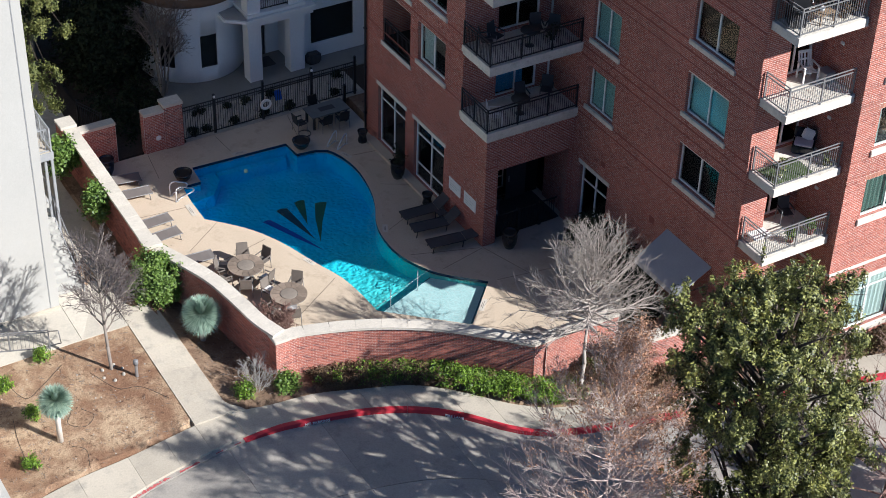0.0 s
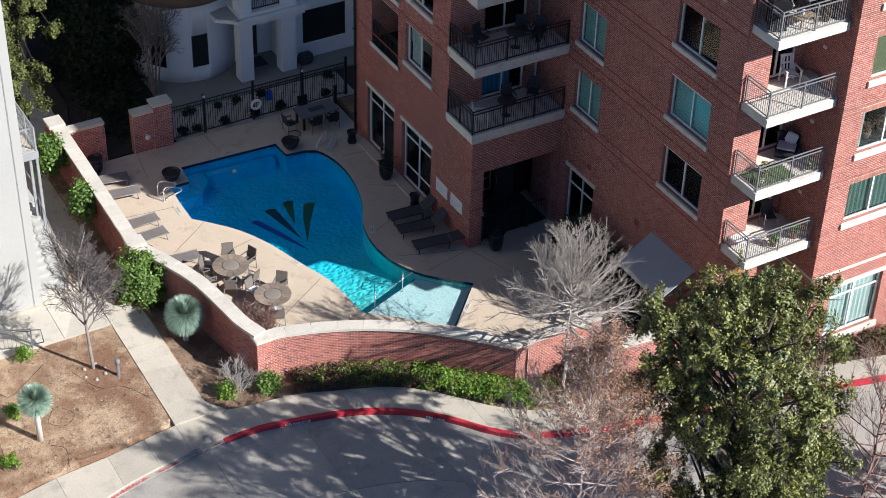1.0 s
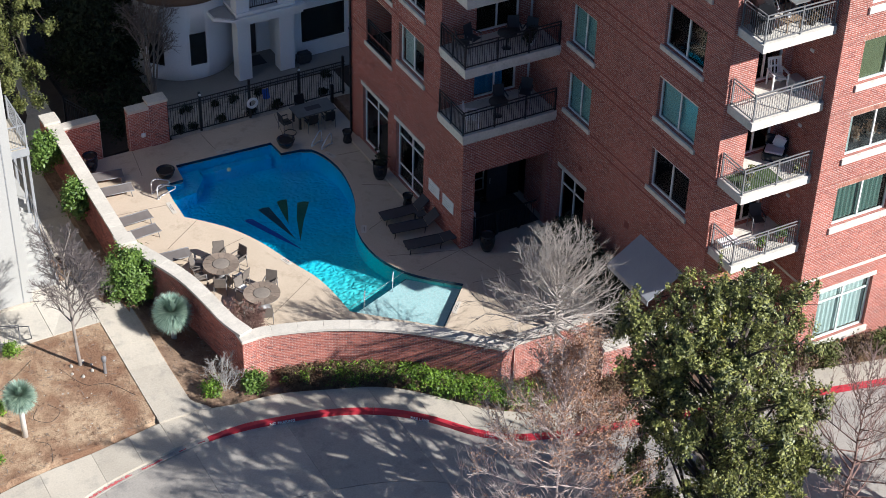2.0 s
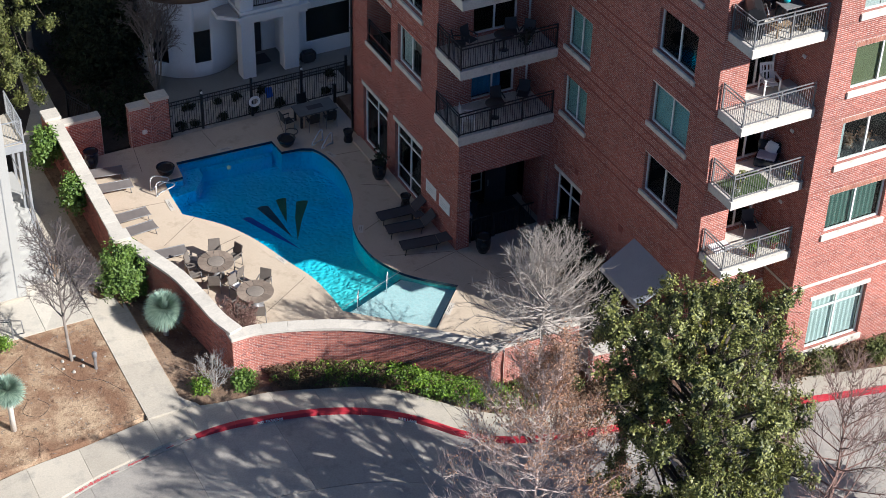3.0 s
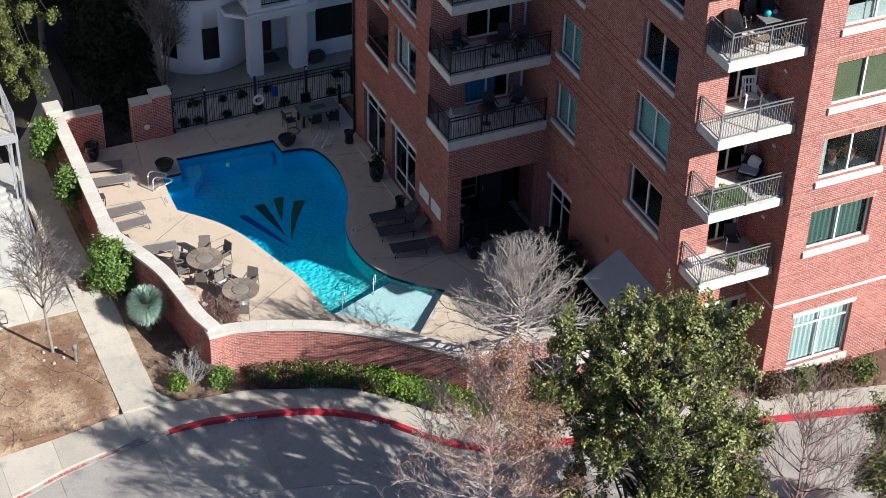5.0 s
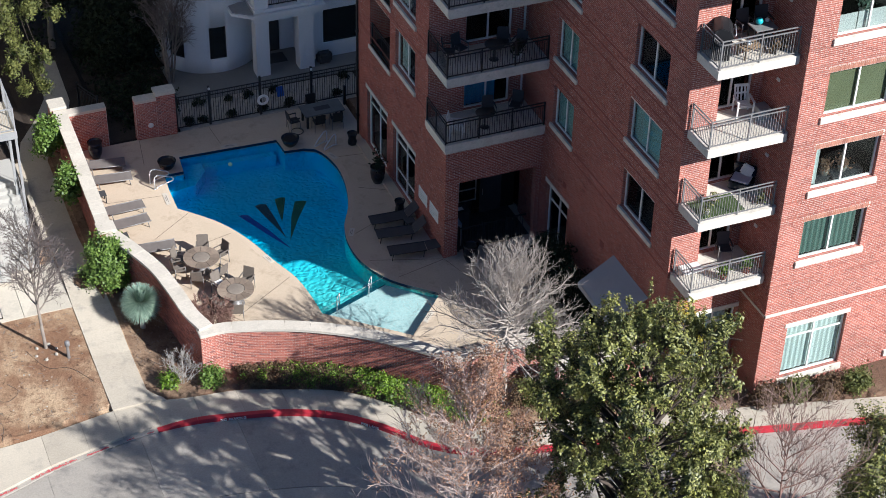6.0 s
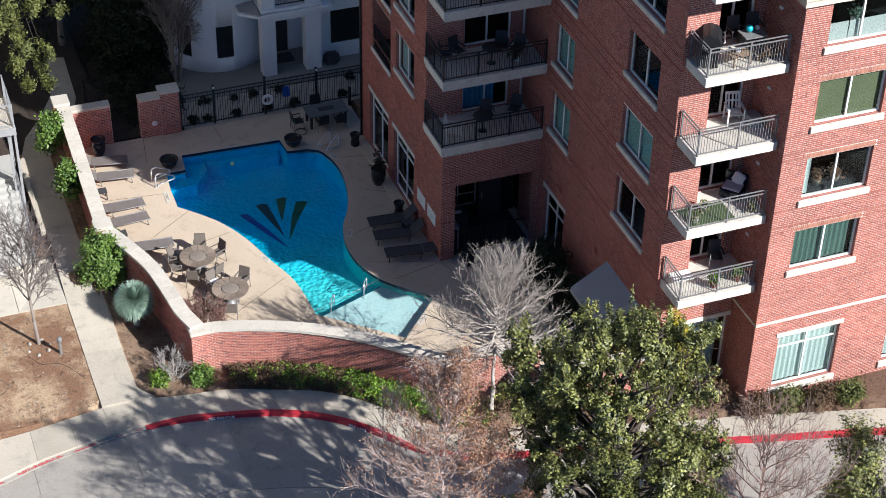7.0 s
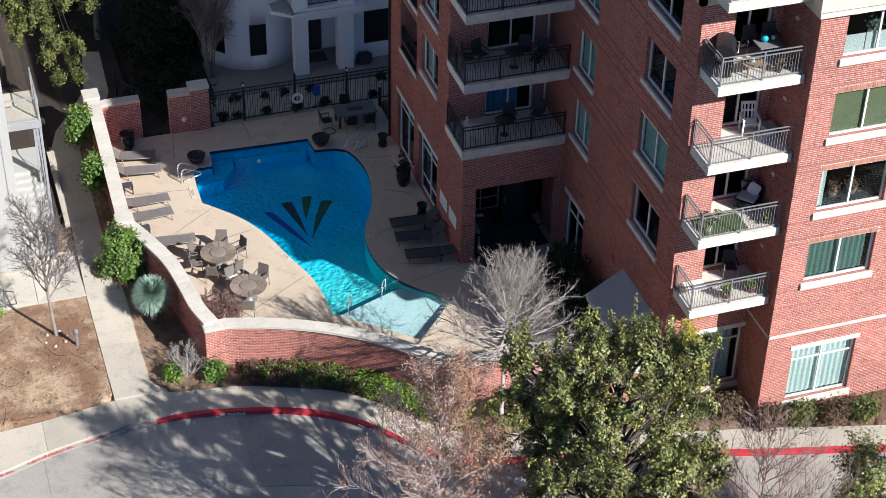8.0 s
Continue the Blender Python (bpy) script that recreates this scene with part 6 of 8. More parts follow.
def lobed_tree(label, at, lobes, sprays, per, size, leaf, seed, trunk_r, droop=0.0, spread=(0.13, 0.13, 0.16), extra=None, reach=(0.5, 1.05), fork=None, steps=(0.5, 0.75, 1.0), bark=None, shoots=0, sun_gaps=None):
    """lobes: (x, y, z, radius) round the trunk; each one a tuft of leafy sprays with gaps between. The last value opens
    the crown along the sun's direction, to dapple its shade.
    """
    rng = random.Random(seed)
    t = thing("tree", label, "tree", m=pose(*at))
    top = max(l[2] for l in lobes)
    segs, p = [], Vector((0, 0, -0.2))
    for k in range(6):
        q = Vector((rng.gauss(0, 0.05), rng.gauss(0, 0.05), top * 0.85 * (k + 1) / 6))
        segs.append((p, q, trunk_r * (1 - 0.13 * k), trunk_r * (1 - 0.13 * (k + 1))))
        p = q
    pts, odd, outs, narrow = [], [], [], []
    for x, y, z, r in lobes:
        c = Vector((x, y, z))
        a = Vector((0, 0, max(0.8, z - 0.9 * math.hypot(x, y) - 0.8))) if fork is None else Vector(fork)
        m = a.lerp(c, 0.55) + Vector((0, 0, 0.2 if fork is None else 1.0))
        lr = trunk_r * 0.7 if fork is None else trunk_r * 0.3
        segs += [(a, m, lr * 0.4, lr * 0.28), (m, c, lr * 0.28, lr * 0.12)]
        n = max(6, int(sprays * r * r))
        for _ in range(n):
            d = Vector((rng.gauss(0, 1), rng.gauss(0, 1), rng.gauss(0.5, 1))).normalized()
            d.z -= droop
            tip = c + d * r * rng.uniform(*reach) * (1 + 0.35 * noise.noise(d * 1.7 + c))
            segs.append((c, tip, 0.02, 0.006))
            for f in steps:
                q = c.lerp(tip, f) + Vector((0, 0, -droop * 0.35 * f * f * r))
                # leaves left out along the sun's direction, dappling the shade on the road
                if sun_gaps is not None and noise.noise(Vector((q.dot(ACROSS_SUN[0]) * 1.5, q.dot(ACROSS_SUN[1]) * 1.5, 3.3))) > sun_gaps:
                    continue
                if extra and extra[1](q) and rng.random() < 0.6:
                    odd.append(tuple(q))
                else:
                    pts.append(tuple(q))
                    outs.append(tuple((q - c).normalized() + Vector((0, 0, 0.25))))
        for _ in range(shoots):
            foot = c + Vector((rng.gauss(0, 0.4), rng.gauss(0, 0.4), rng.uniform(0.4, 0.8))) * r
            tip = foot + Vector((rng.gauss(0, 0.1), rng.gauss(0, 0.1), rng.uniform(0.5, 0.95))) * max(0.6, r)
            segs.append((foot, tip, 0.01, 0.004))
            for f in (0.25, 0.5, 0.75, 1.0):
                narrow.append(tuple(foot.lerp(tip, f)))
    ob = new("trunk", tubes_mesh("trunk", segs, bark or BARK, 5))
    ob.parent = t
    if narrow:
        ob = new("topgrowth", leaf_cloud("topgrowth", narrow, 14, (0.045, 0.045, 0.07), size * 0.9, leaf, seed + 2))
        ob.parent = t
        tagged(ob, "upright leafy shoots")
    ob = new("crown", leaf_cloud("crown", pts, per, spread, size, leaf, seed, outward=outs, loose=0.45))
    ob.parent = t
    if odd:
        ob = new("crown", leaf_cloud("crown", odd, per, spread, size, extra[0], seed + 1))
        ob.parent = t
        tagged(ob, "yellowed leaves")
    return t


def shell_lobes(rng, n, centre, radii, r0, r1, depth=(0.55, 0.85)):
    out = []
    for k in range(n):
        u = 1 - 2 * (k + 0.5) / n
        a = k * 2.39996 + rng.uniform(-0.3, 0.3)
        h = (1 - u ** 4) ** 0.5
        f = rng.uniform(*depth)
        out.append((centre[0] + radii[0] * f * h * math.cos(a), centre[1] + radii[1] * f * h * math.sin(a), centre[2] + radii[2] * f * u, rng.uniform(r0, r1)))
    return out


rng = random.Random(12)
# rear lobes thinned or added out of view to shape the shade cast
lobes = [l for k, l in enumerate(shell_lobes(rng, 60, (0, 0, 6.9), (3.15, 3.15, 4.8), 0.42, 0.9, (0.6, 1.1))) if l[1] < 0.8 or l[2] > 9.5 or k % 3 == 0] + [(2.3 * math.cos(a), 2.3 * math.sin(a), 3.6 + 0.7 * math.sin(3 * a), 0.8) for a in np.arange(2.6, 5.4, 0.3).tolist()] + [(-1.2, -1.0, 5.0, 0.9), (0.6, -1.3, 5.2, 0.9), (3.0, 0.0, 5.5, 0.9), (3.2, -0.5, 4.5, 0.9), (2.8, 0.3, 6.8, 0.8), (3.1, 0.2, 3.4, 0.9), (-0.5, -1.8, 6.0, 0.9), (0.9, -1.6, 6.8, 0.9), (0.2, -2.2, 4.6, 0.9), (1.6, -1.4, 5.0, 0.9), (0, 0, 8.2, 1.0), (-2.9, 0.9, 10.0, 0.6), (-2.6, 1.2, 10.8, 0.55), (2.2, 0.2, 10.2, 0.7), (1.7, 0.8, 10.9, 0.65), (2.5, -0.3, 9.5, 0.7), (0.8, 0.2, 11.6, 0.6), (-0.6, 0.4, 11.5, 0.6), (-1.8, 0.2, 8.6, 0.95), (-1.6, 0.7, 7.3, 1.0), (-1.2, 1.2, 9.0, 0.9), (-0.6, 1.5, 7.8, 1.0), (-1.9, 1.0, 10.4, 0.8), (-1.4, 0.2, 11.1, 0.75), (-2.3, 0.5, 9.9, 0.7), (-0.4, 0.3, 10.6, 0.95), (-2.0, -0.3, 10.8, 0.65), (0.2, -0.6, 10.0, 0.95), (-0.9, -0.8, 9.6, 0.9), (2.6, -0.9, 7.4, 0.85), (3.0, 1.6, 4.6, 0.9), (2.4, -1.9, 5.6, 0.9), (3.3, 2.5, 3.6, 0.8), (0.5, 1.1, 5.0, 0.9), (-0.2, 2.0, 4.0, 0.9), (1.2, -2.4, 3.4, 0.9), (0.3, 0.3, 6.2, 0.95), (-0.3, -0.4, 4.2, 0.9), (0.2, -1.0, 3.0, 0.9), (1.0, 0.3, 4.6, 0.9), (-1.4, -0.3, 3.4, 0.9), (-0.6, -1.2, 7.4, 0.9), (1.5, -0.2, 8.0, 0.9), (-1.6, 0.6, 2.6, 0.8), (-0.8, 1.4, 2.6, 0.8), (-2.3, 0.0, 3.2, 0.8), (1.9, 2.2, 9.3, 0.85), (1.2, 2.6, 9.7, 0.8), (2.5, 1.6, 8.8, 0.85), (0.3, 2.8, 9.2, 0.8), (2.6, 1.3, 10.0, 0.7), (-0.6, 2.9, 8.6, 0.7), (-1.0, -1.6, 3.0, 0.9), (-0.2, -2.2, 2.3, 0.9), (-1.8, -1.0, 2.3, 0.8), (0.8, -1.8, 2.2, 0.9), (-1.3, -1.9, 4.4, 0.85)]
lobed_tree("dense evergreen live oak with small glossy leaves", (-1.85, -19.9, 0.1), lobes, 21, 62, 0.054, LEAF_OAK, 3, 0.3, spread=(0.08, 0.08, 0.11), reach=(0.5, 1.2), steps=(0.6, 1.0), bark=BARK_DARK, shoots=5, sun_gaps=0.25)
rng = random.Random(13)
lobed_tree("evergreen oak with small dark leaves by the drive", (7.3, -21.9, 0.1), shell_lobes(rng, 18, (0, 0, 4.3), (2.1, 2.4, 2.8), 0.6, 1.0), 30, 44, 0.05, LEAF_OAK, 8, 0.2)
lobed_tree("elm with drooping olive-green leafy boughs", (-16.6, 18.4, 0.4), [(0.74, -5.2, 6.33, 0.6), (0.71, -4.93, 5.69, 0.45), (2.04, -4.67, 5.57, 0.65), (2.45, -4.4, 4.8, 0.7), (1.8, -5.07, 4.6, 0.45), (3.07, -4.8, 4.85, 0.55), (2.98, -4.53, 4.05, 0.45), (2.25, -5.2, 3.65, 0.35), (3.11, -4.93, 3.35, 0.32), (1.82, -4.67, 6.92, 0.7), (3.03, -4.4, 6.9, 0.65), (3.93, -5.07, 6.7, 0.5), (0.6, -4.8, 7.1, 0.65), (1.4, -4.53, 6.45, 0.6), (1.73, -5.2, 8.24, 1.0), (0.3, -4.93, 8.17, 1.0), (3.17, -4.67, 8.31, 0.9), (0.5, -2.5, 9.4, 1.3), (1.5, -0.5, 10.5, 1.4), (-0.6, 0.6, 10.4, 1.4)],
           24, 34, 0.06, LEAF_CEDAR, 14, 0.22, droop=0.35, spread=(0.09, 0.09, 0.13), fork=(1.6, -2.4, 9.6), bark=BARK_DARK)
# heights raised and rearmost trees added out of view to block sky light
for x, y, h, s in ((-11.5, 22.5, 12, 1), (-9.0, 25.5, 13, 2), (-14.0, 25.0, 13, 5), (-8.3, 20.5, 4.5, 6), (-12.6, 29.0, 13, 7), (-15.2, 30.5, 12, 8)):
    leafy_tree("dark evergreen tree in deep shade", (x, y, 0.0), h, (0, 0, h * 0.55), (2.0, 2.0, h * 0.42), 150, 110, (0.35, 0.35, 0.35), 0.1, LEAF_SHADE, 60 + s, 0.18)


def shrub(label, at, radii, clumps, per, spread, size, leaf, seed, category="shrub", low=-0.6):
    rng = random.Random(seed)
    t = thing("shrub", label, category, m=pose(*at))
    pts = crown_points(rng, clumps, (0, 0, radii[2] * 0.95), radii, 0.5, 0.3, low)
    segs = [(Vector((rng.gauss(0, 0.05), rng.gauss(0, 0.05), -0.1)), Vector(c), 0.018, 0.006) for c in pts[::3]]
    ob = new("stems", tubes_mesh("stems", segs, BARK, 4))
    ob.parent = t
    outs = [Vector((c[0], c[1], c[2] - radii[2] * 0.8)).normalized() for c in pts]
    ob = new("foliage", leaf_cloud("foliage", pts, per, spread, size, leaf, seed, outward=outs))
    ob.parent = t
    return t


shrub("large bright green shrub against the curved wall", (-13.4, 2.8, 0.35), (0.92, 0.95, 1.08), 150, 100, (0.13, 0.13, 0.14), 0.058, LEAF_BRIGHT, 71)
shrub("bright green shrub climbing over the brick wall", (-13.72, 8.35, 0.95), (0.42, 0.55, 0.8), 52, 55, (0.13, 0.13, 0.15), 0.075, LEAF_BRIGHT, 72)
shrub("bright green shrub by the brick wall end pier", (-13.8, 12.2, 1.0), (0.6, 0.68, 0.85), 76, 55, (0.13, 0.13, 0.15), 0.075, LEAF_BRIGHT, 73)
bare_tree("silver-grey twiggy shrub on mulch", (-12.3, -3.85, 0.15), [(6, 30, 0.55, 0.3), (5, 32, 0.5, 0.2), (4, 36, 0.5, 0.2), (0, 0, 0, 0)],
          [0.06, 0.1, 0.06, 0.0], 1.25, 0.018, 74, TWIG_SILVER, TWIG_SILVER, stems=7, lean=0.5, min_r=0.006, category="shrub", name="shrub")
shrub("small green shrub at the wall corner", (-11.3, -4.35, 0.2), (0.4, 0.35, 0.33), 30, 50, (0.11, 0.11, 0.11), 0.06, LEAF_BRIGHT, 75)
shrub("green shrub on mulch beside grey shrub", (-12.9, -4.0, 0.2), (0.35, 0.35, 0.28), 24, 40, (0.1, 0.1, 0.1), 0.05, LEAF_HEDGE, 76)
for k, (x, y, r) in enumerate(((-18.95, 1.05, 0.3), (-20.3, -1.6, 0.26), (-21.25, -4.0, 0.26), (-20.75, 0.2, 0.28), (-21.6, 0.9, 0.3))):
    shrub("small round green shrub on bare soil", (x, y, slope(x, y)), (r, r, r * 0.9), 22, 40, (0.08, 0.08, 0.08), 0.045, LEAF_HEDGE, 80 + k)
bare_tree("dry reddish twiggy shrub behind the garden wall", (-10.45, -1.25, 0.0), [(9, 34, 0.5, 0.15), (7, 36, 0.5, 0.2), (5, 36, 0.55, 0.2), (0, 0, 0, 0)],
          [0.04, 0.05, 0.03, 0.0], 1.45, 0.02, 90, BARK_RED, BARK_RED, stems=11, lean=0.5, min_r=0.0075, category="shrub", name="shrub")
for k, (x, y) in enumerate(((8.0, -13.0), (9.2, -13.1), (10.4, -13.3), (11.6, -13.4), (6.6, -11.9), (5.3, -11.6))):
    shrub("low green shrub under the ground floor window", (x, y, 0.2), (0.6, 0.42, 0.38), 40, 50, (0.14, 0.12, 0.12), 0.055, LEAF_CEDAR if k % 2 else LEAF_DEAD_SHADE, 100 + k)
shrub("tall shrub with yellow leaves at the building corner", (5.2, -11.2, 0.2), (0.6, 0.42, 2.1), 120, 60, (0.13, 0.12, 0.16), 0.05, LEAF_YELLOW, 120)
for k, (x, y) in enumerate(((-1.1, -9.5), (-0.3, -9.9), (0.6, -10.6), (-0.5, -9.2), (1.5, -10.9), (2.6, -11.2))):
    shrub("low olive-green shrub between brick wall and pavement", (x, y, 0.2), (0.45, 0.38, 0.32), 34, 44, (0.12, 0.12, 0.11), 0.042, LEAF_CEDAR if k % 2 else LEAF_DEAD_SHADE, 160 + k)
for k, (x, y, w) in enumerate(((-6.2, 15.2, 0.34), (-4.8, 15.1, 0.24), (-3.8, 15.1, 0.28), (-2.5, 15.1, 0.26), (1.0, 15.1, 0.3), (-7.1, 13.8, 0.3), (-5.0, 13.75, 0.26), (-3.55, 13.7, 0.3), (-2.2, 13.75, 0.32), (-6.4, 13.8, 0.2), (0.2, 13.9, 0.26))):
    shrub("dark low tufted plant in gravel by the fence", (x, y, 0.0), (w * 0.75, w * 0.7, w * 0.55), 14, 30, (0.055, 0.055, 0.05), 0.05, LEAF_SHADE, 130 + k)
rng = random.Random(77)
pebble = []
for k in range(9):
    bm = bmesh.new()
    bmesh.ops.create_icosphere(bm, subdivisions=2, radius=1.0)
    for v in bm.verts:
        v.co = Vector((v.co.x, v.co.y * 0.8, v.co.z * 0.55)) * (1 + 0.25 * noise.noise(v.co * 1.6 + Vector((k * 3.1, 0, 0))))
    pebble.append(mesh_of("rock", bm, GRAVEL))
for k in range(64):
    x, y = rng.uniform(-7.5, 1.3), rng.choice((rng.uniform(13.65, 14.0), rng.uniform(14.3, 15.3)))
    w = rng.uniform(0.05, 0.13)
    ob = tagged(new("rock", pebble[k % 9]), "pale rounded rock in the gravel bed", "rock", "rocks in the gravel bed")
    ob.matrix_basis = pose(x, y, w * 0.25, 0, 0, rng.uniform(0, 360)) @ Matrix.Scale(w, 4)


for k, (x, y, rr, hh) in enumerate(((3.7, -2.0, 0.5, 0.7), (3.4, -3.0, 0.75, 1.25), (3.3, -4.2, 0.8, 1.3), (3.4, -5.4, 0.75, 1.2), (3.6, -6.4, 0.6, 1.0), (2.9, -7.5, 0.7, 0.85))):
    shrub("dark evergreen shrub in shade against the brick wall", (x, y, 0.0), (rr, rr, hh), 60, 46, (0.14, 0.14, 0.15), 0.06, LEAF_SHADE, 150 + k)


# dark leaf cover added to deepen the ground's shade behind the gate
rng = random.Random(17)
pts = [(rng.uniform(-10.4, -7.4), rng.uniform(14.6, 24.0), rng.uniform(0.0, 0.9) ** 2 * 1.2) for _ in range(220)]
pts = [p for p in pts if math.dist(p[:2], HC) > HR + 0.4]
ob = new("undergrowth", leaf_cloud("undergrowth", pts, 34, (0.24, 0.24, 0.12), 0.08, LEAF_SHADE, 18))
tagged(ob, "dark leaf cover added to deepen the shade behind the gate", "undergrowth", kind="stuff")


def litter():
    """Fallen twigs, chips and pale stones on the soil."""
    rng = random.Random(29)
    segs, stones = [], []
    for _ in range(650):
        x, y = (rng.uniform(-24, -15.4), rng.uniform(-5.2, 1.2)) if rng.random() < 0.75 else (rng.uniform(-13.6, -11.9), rng.uniform(-4.5, 1.6))
        if y < inner_y(x) + 0.15:
            continue
        z = slope(x, y)
        a, L = rng.uniform(0, 6.3), rng.uniform(0.04, 0.22)
        segs.append((Vector((x, y, z)), Vector((x + L * math.cos(a), y + L * math.sin(a), z + rng.uniform(0, 0.03))), rng.uniform(0.006, 0.016), 0.005))
    ob = new("litter", tubes_mesh("litter", segs, BARK, 4))
    tagged(ob, "fallen twigs and bark chips scattered on bare soil", "litter", kind="stuff")
    bm = bmesh.new()
    for _ in range(90):
        x, y = rng.uniform(-24, -15.5), rng.uniform(-5.0, 1.0)
        if y < inner_y(x) + 0.15:
            continue
        r = rng.uniform(0.015, 0.045)
        bmesh.ops.create_icosphere(bm, subdivisions=1, radius=r, matrix=Matrix.Translation((x, y, slope(x, y) - 0.01)) @ Matrix.Diagonal((1, rng.uniform(0.6, 1.2), 0.6, 1)))
    solid("pebbles", bm, GRAVEL, "pale pebbles scattered on bare soil", "pebbles", kind="stuff")


litter()


def drip_hose(pts):
    bm = bmesh.new()
    line = spline(pts, 0.15)
    pipe(bm, [(x, y, slope(x, y) + 0.008) for x, y in line], 0.01, 6)
    solid("drip_hose", bm, BARK_DARK, "thin dark brown drip hose lying on bare soil", "hose", "drip hoses")


for p in (((-20.6, 0.4), (-20.2, -0.6), (-19.4, -0.2), (-18.4, 0.5)), ((-17.6, -0.4), (-17.0, -1.6), (-16.2, -1.9), (-15.5, -2.9)), ((-19.6, -3.6), (-19.2, -4.0), (-19.4, -4.9)),
          ((-18.6, -2.0), (-18.3, -2.5), (-18.8, -2.9), (-19.3, -2.5), (-19.0, -2.0)), ((-21.3, -3.6), (-21.2, -2.4), (-21.0, -1.4)), ((-13.3, -2.2), (-12.7, -2.8), (-12.0, -2.4))):
    drip_hose(p)
rng = random.Random(41)
for k in range(6):
    a = 2 * math.pi * k / 6 + 0.5 * rng.random()
    bm = bmesh.new()
    bmesh.ops.create_icosphere(bm, subdivisions=2, radius=rng.uniform(0.045, 0.09))
    for v in bm.verts:
        v.co *= 1 + 0.3 * noise.noise(v.co * 9 + Vector((k, 0, 0)))
    x, y = -16.85 + 0.42 * math.cos(a), -0.75 + 0.42 * math.sin(a)
    ob = solid("rock", bm, GRAVEL, "pale rock round the foot of the young tree", "rock", "rocks round the tree")
    ob.matrix_basis = pose(x, y, slope(x, y) + 0.01)


# hedge along the pool wall
def hedge():
    rng = random.Random(3)
    t = thing("hedge", "low leafy green hedge at the foot of the brick wall", "hedge")
    pts, brown = [], []
    for _ in range(1350):
        x = rng.uniform(-10.2, -1.7)
        lo, hi = inner_y(x) + 0.14, (y_on(SOUTH_A, x) if x < -2.7 else -8.75) - 0.3
        f = rng.random()
        if x < -8.9 and rng.random() < 0.55:
            continue
        tall = 0.34 + 0.05 * min(5.0, max(0.0, x + 9.6)) + 0.3 * noise.noise(Vector((x * 2.1, f * 2, 0)))
        c = (x, lo + (hi - lo) * f, 0.2 + tall * rng.uniform(0.35, 1.0) * (0.55 + 0.45 * math.sin(math.pi * min(1.0, 0.2 + f))))
        # besides dead leaves, extra brown west of -6.2 stands in for shade
        (brown if x < -8.6 + 0.8 * noise.noise(Vector((x, f * 3, 2))) and rng.random() < 0.8 or x > -2.6 and rng.random() < 0.5 or x < -6.2 + noise.noise(Vector((x * 1.3, f * 2, 7))) and rng.random() < 0.55 or rng.random() < 0.1 else pts).append(c)
    segs = [(Vector((c[0], c[1], 0.1)), Vector(c), 0.014, 0.006) for c in pts[::3]]
    ob = new("stems", tubes_mesh("stems", segs, BARK, 4))
    ob.parent = t
    tagged(ob, kind="stuff")
    for ps, m, s in ((pts, LEAF_HEDGE, 5), (brown, LEAF_DEAD_SHADE, 6)):
        ob = new("foliage", leaf_cloud("foliage", ps, 56, (0.1, 0.1, 0.09), 0.042, m, s, outward=[(0.1, -0.5, 0.8)] * len(ps), loose=0.8))
        ob.parent = t


hedge()


def yucca(label, at, trunk, radius, n, seed):
    rng = random.Random(seed)
    t = thing("yucca", label, "yucca", m=pose(*at))
    part("trunk", lathe([(0.0, -0.1), (0.12, -0.1), (0.1, trunk * 0.5), (0.12, trunk), (0.0, trunk + 0.05)], 10), TRUNK_WHITE, t)
    verts, faces = [], []
    o = Vector((0, 0, trunk + radius * 0.35))
    for k in range(n):
        u = 1 - 1.75 * (k + 0.5) / n
        a = k * 2.39996
        d = Vector((math.cos(a) * math.sqrt(max(0, 1 - u * u)), math.sin(a) * math.sqrt(max(0, 1 - u * u)), u))
        d = (d + Vector((rng.gauss(0, 0.06), rng.gauss(0, 0.06), rng.gauss(0, 0.06)))).normalized()
        s = d.cross(Vector((0, 0, 1)))
        s = s.normalized() if s.length > 0.01 else Vector((1, 0, 0))
        L = radius * rng.uniform(0.85, 1.08)
        b = len(verts)
        droop = Vector((0, 0, -0.05 * L))
        for f, w in ((0.08, 0.012), (0.55, 0.016)):
            verts += [tuple(o + d * L * f - s * w), tuple(o + d * L * f + s * w)]
        verts.append(tuple(o + d * L + droop))
        faces += [(b, b + 1, b + 3, b + 2), (b + 2, b + 3, b + 4)]
    ob = new("leaf_rosette", quads("leaf_rosette", verts, faces, LEAF_YUCCA))
    ob.parent = t
    verts, faces = [], []
    for k in range(n // 8):
        a, u = k * 2.39996, rng.uniform(-0.97, -0.55)
        d = Vector((math.cos(a) * math.sqrt(1 - u * u), math.sin(a) * math.sqrt(1 - u * u), u))
        w = d.cross(Vector((0, 0, 1))).normalized() * 0.013
        b, L = len(verts), radius * rng.uniform(0.7, 0.98)
        verts += [tuple(o + d * L * 0.1 - w), tuple(o + d * L * 0.1 + w), tuple(o + d * L)]
        faces.append((b, b + 1, b + 2))
    ob = new("dry_skirt", quads("dry_skirt", verts, faces, LEAF_STRAW))
    ob.parent = t
    tagged(ob, "straw-coloured dry lower blades")


yucca("round blue-green yucca head beside the curved wall", (-12.92, -0.25, 0.3), 0.92, 0.85, 2600, 1)
yucca("blue-green yucca on a bleached trunk", (-19.85, -3.17, 0.3), 1.74, 0.68, 2000, 2)


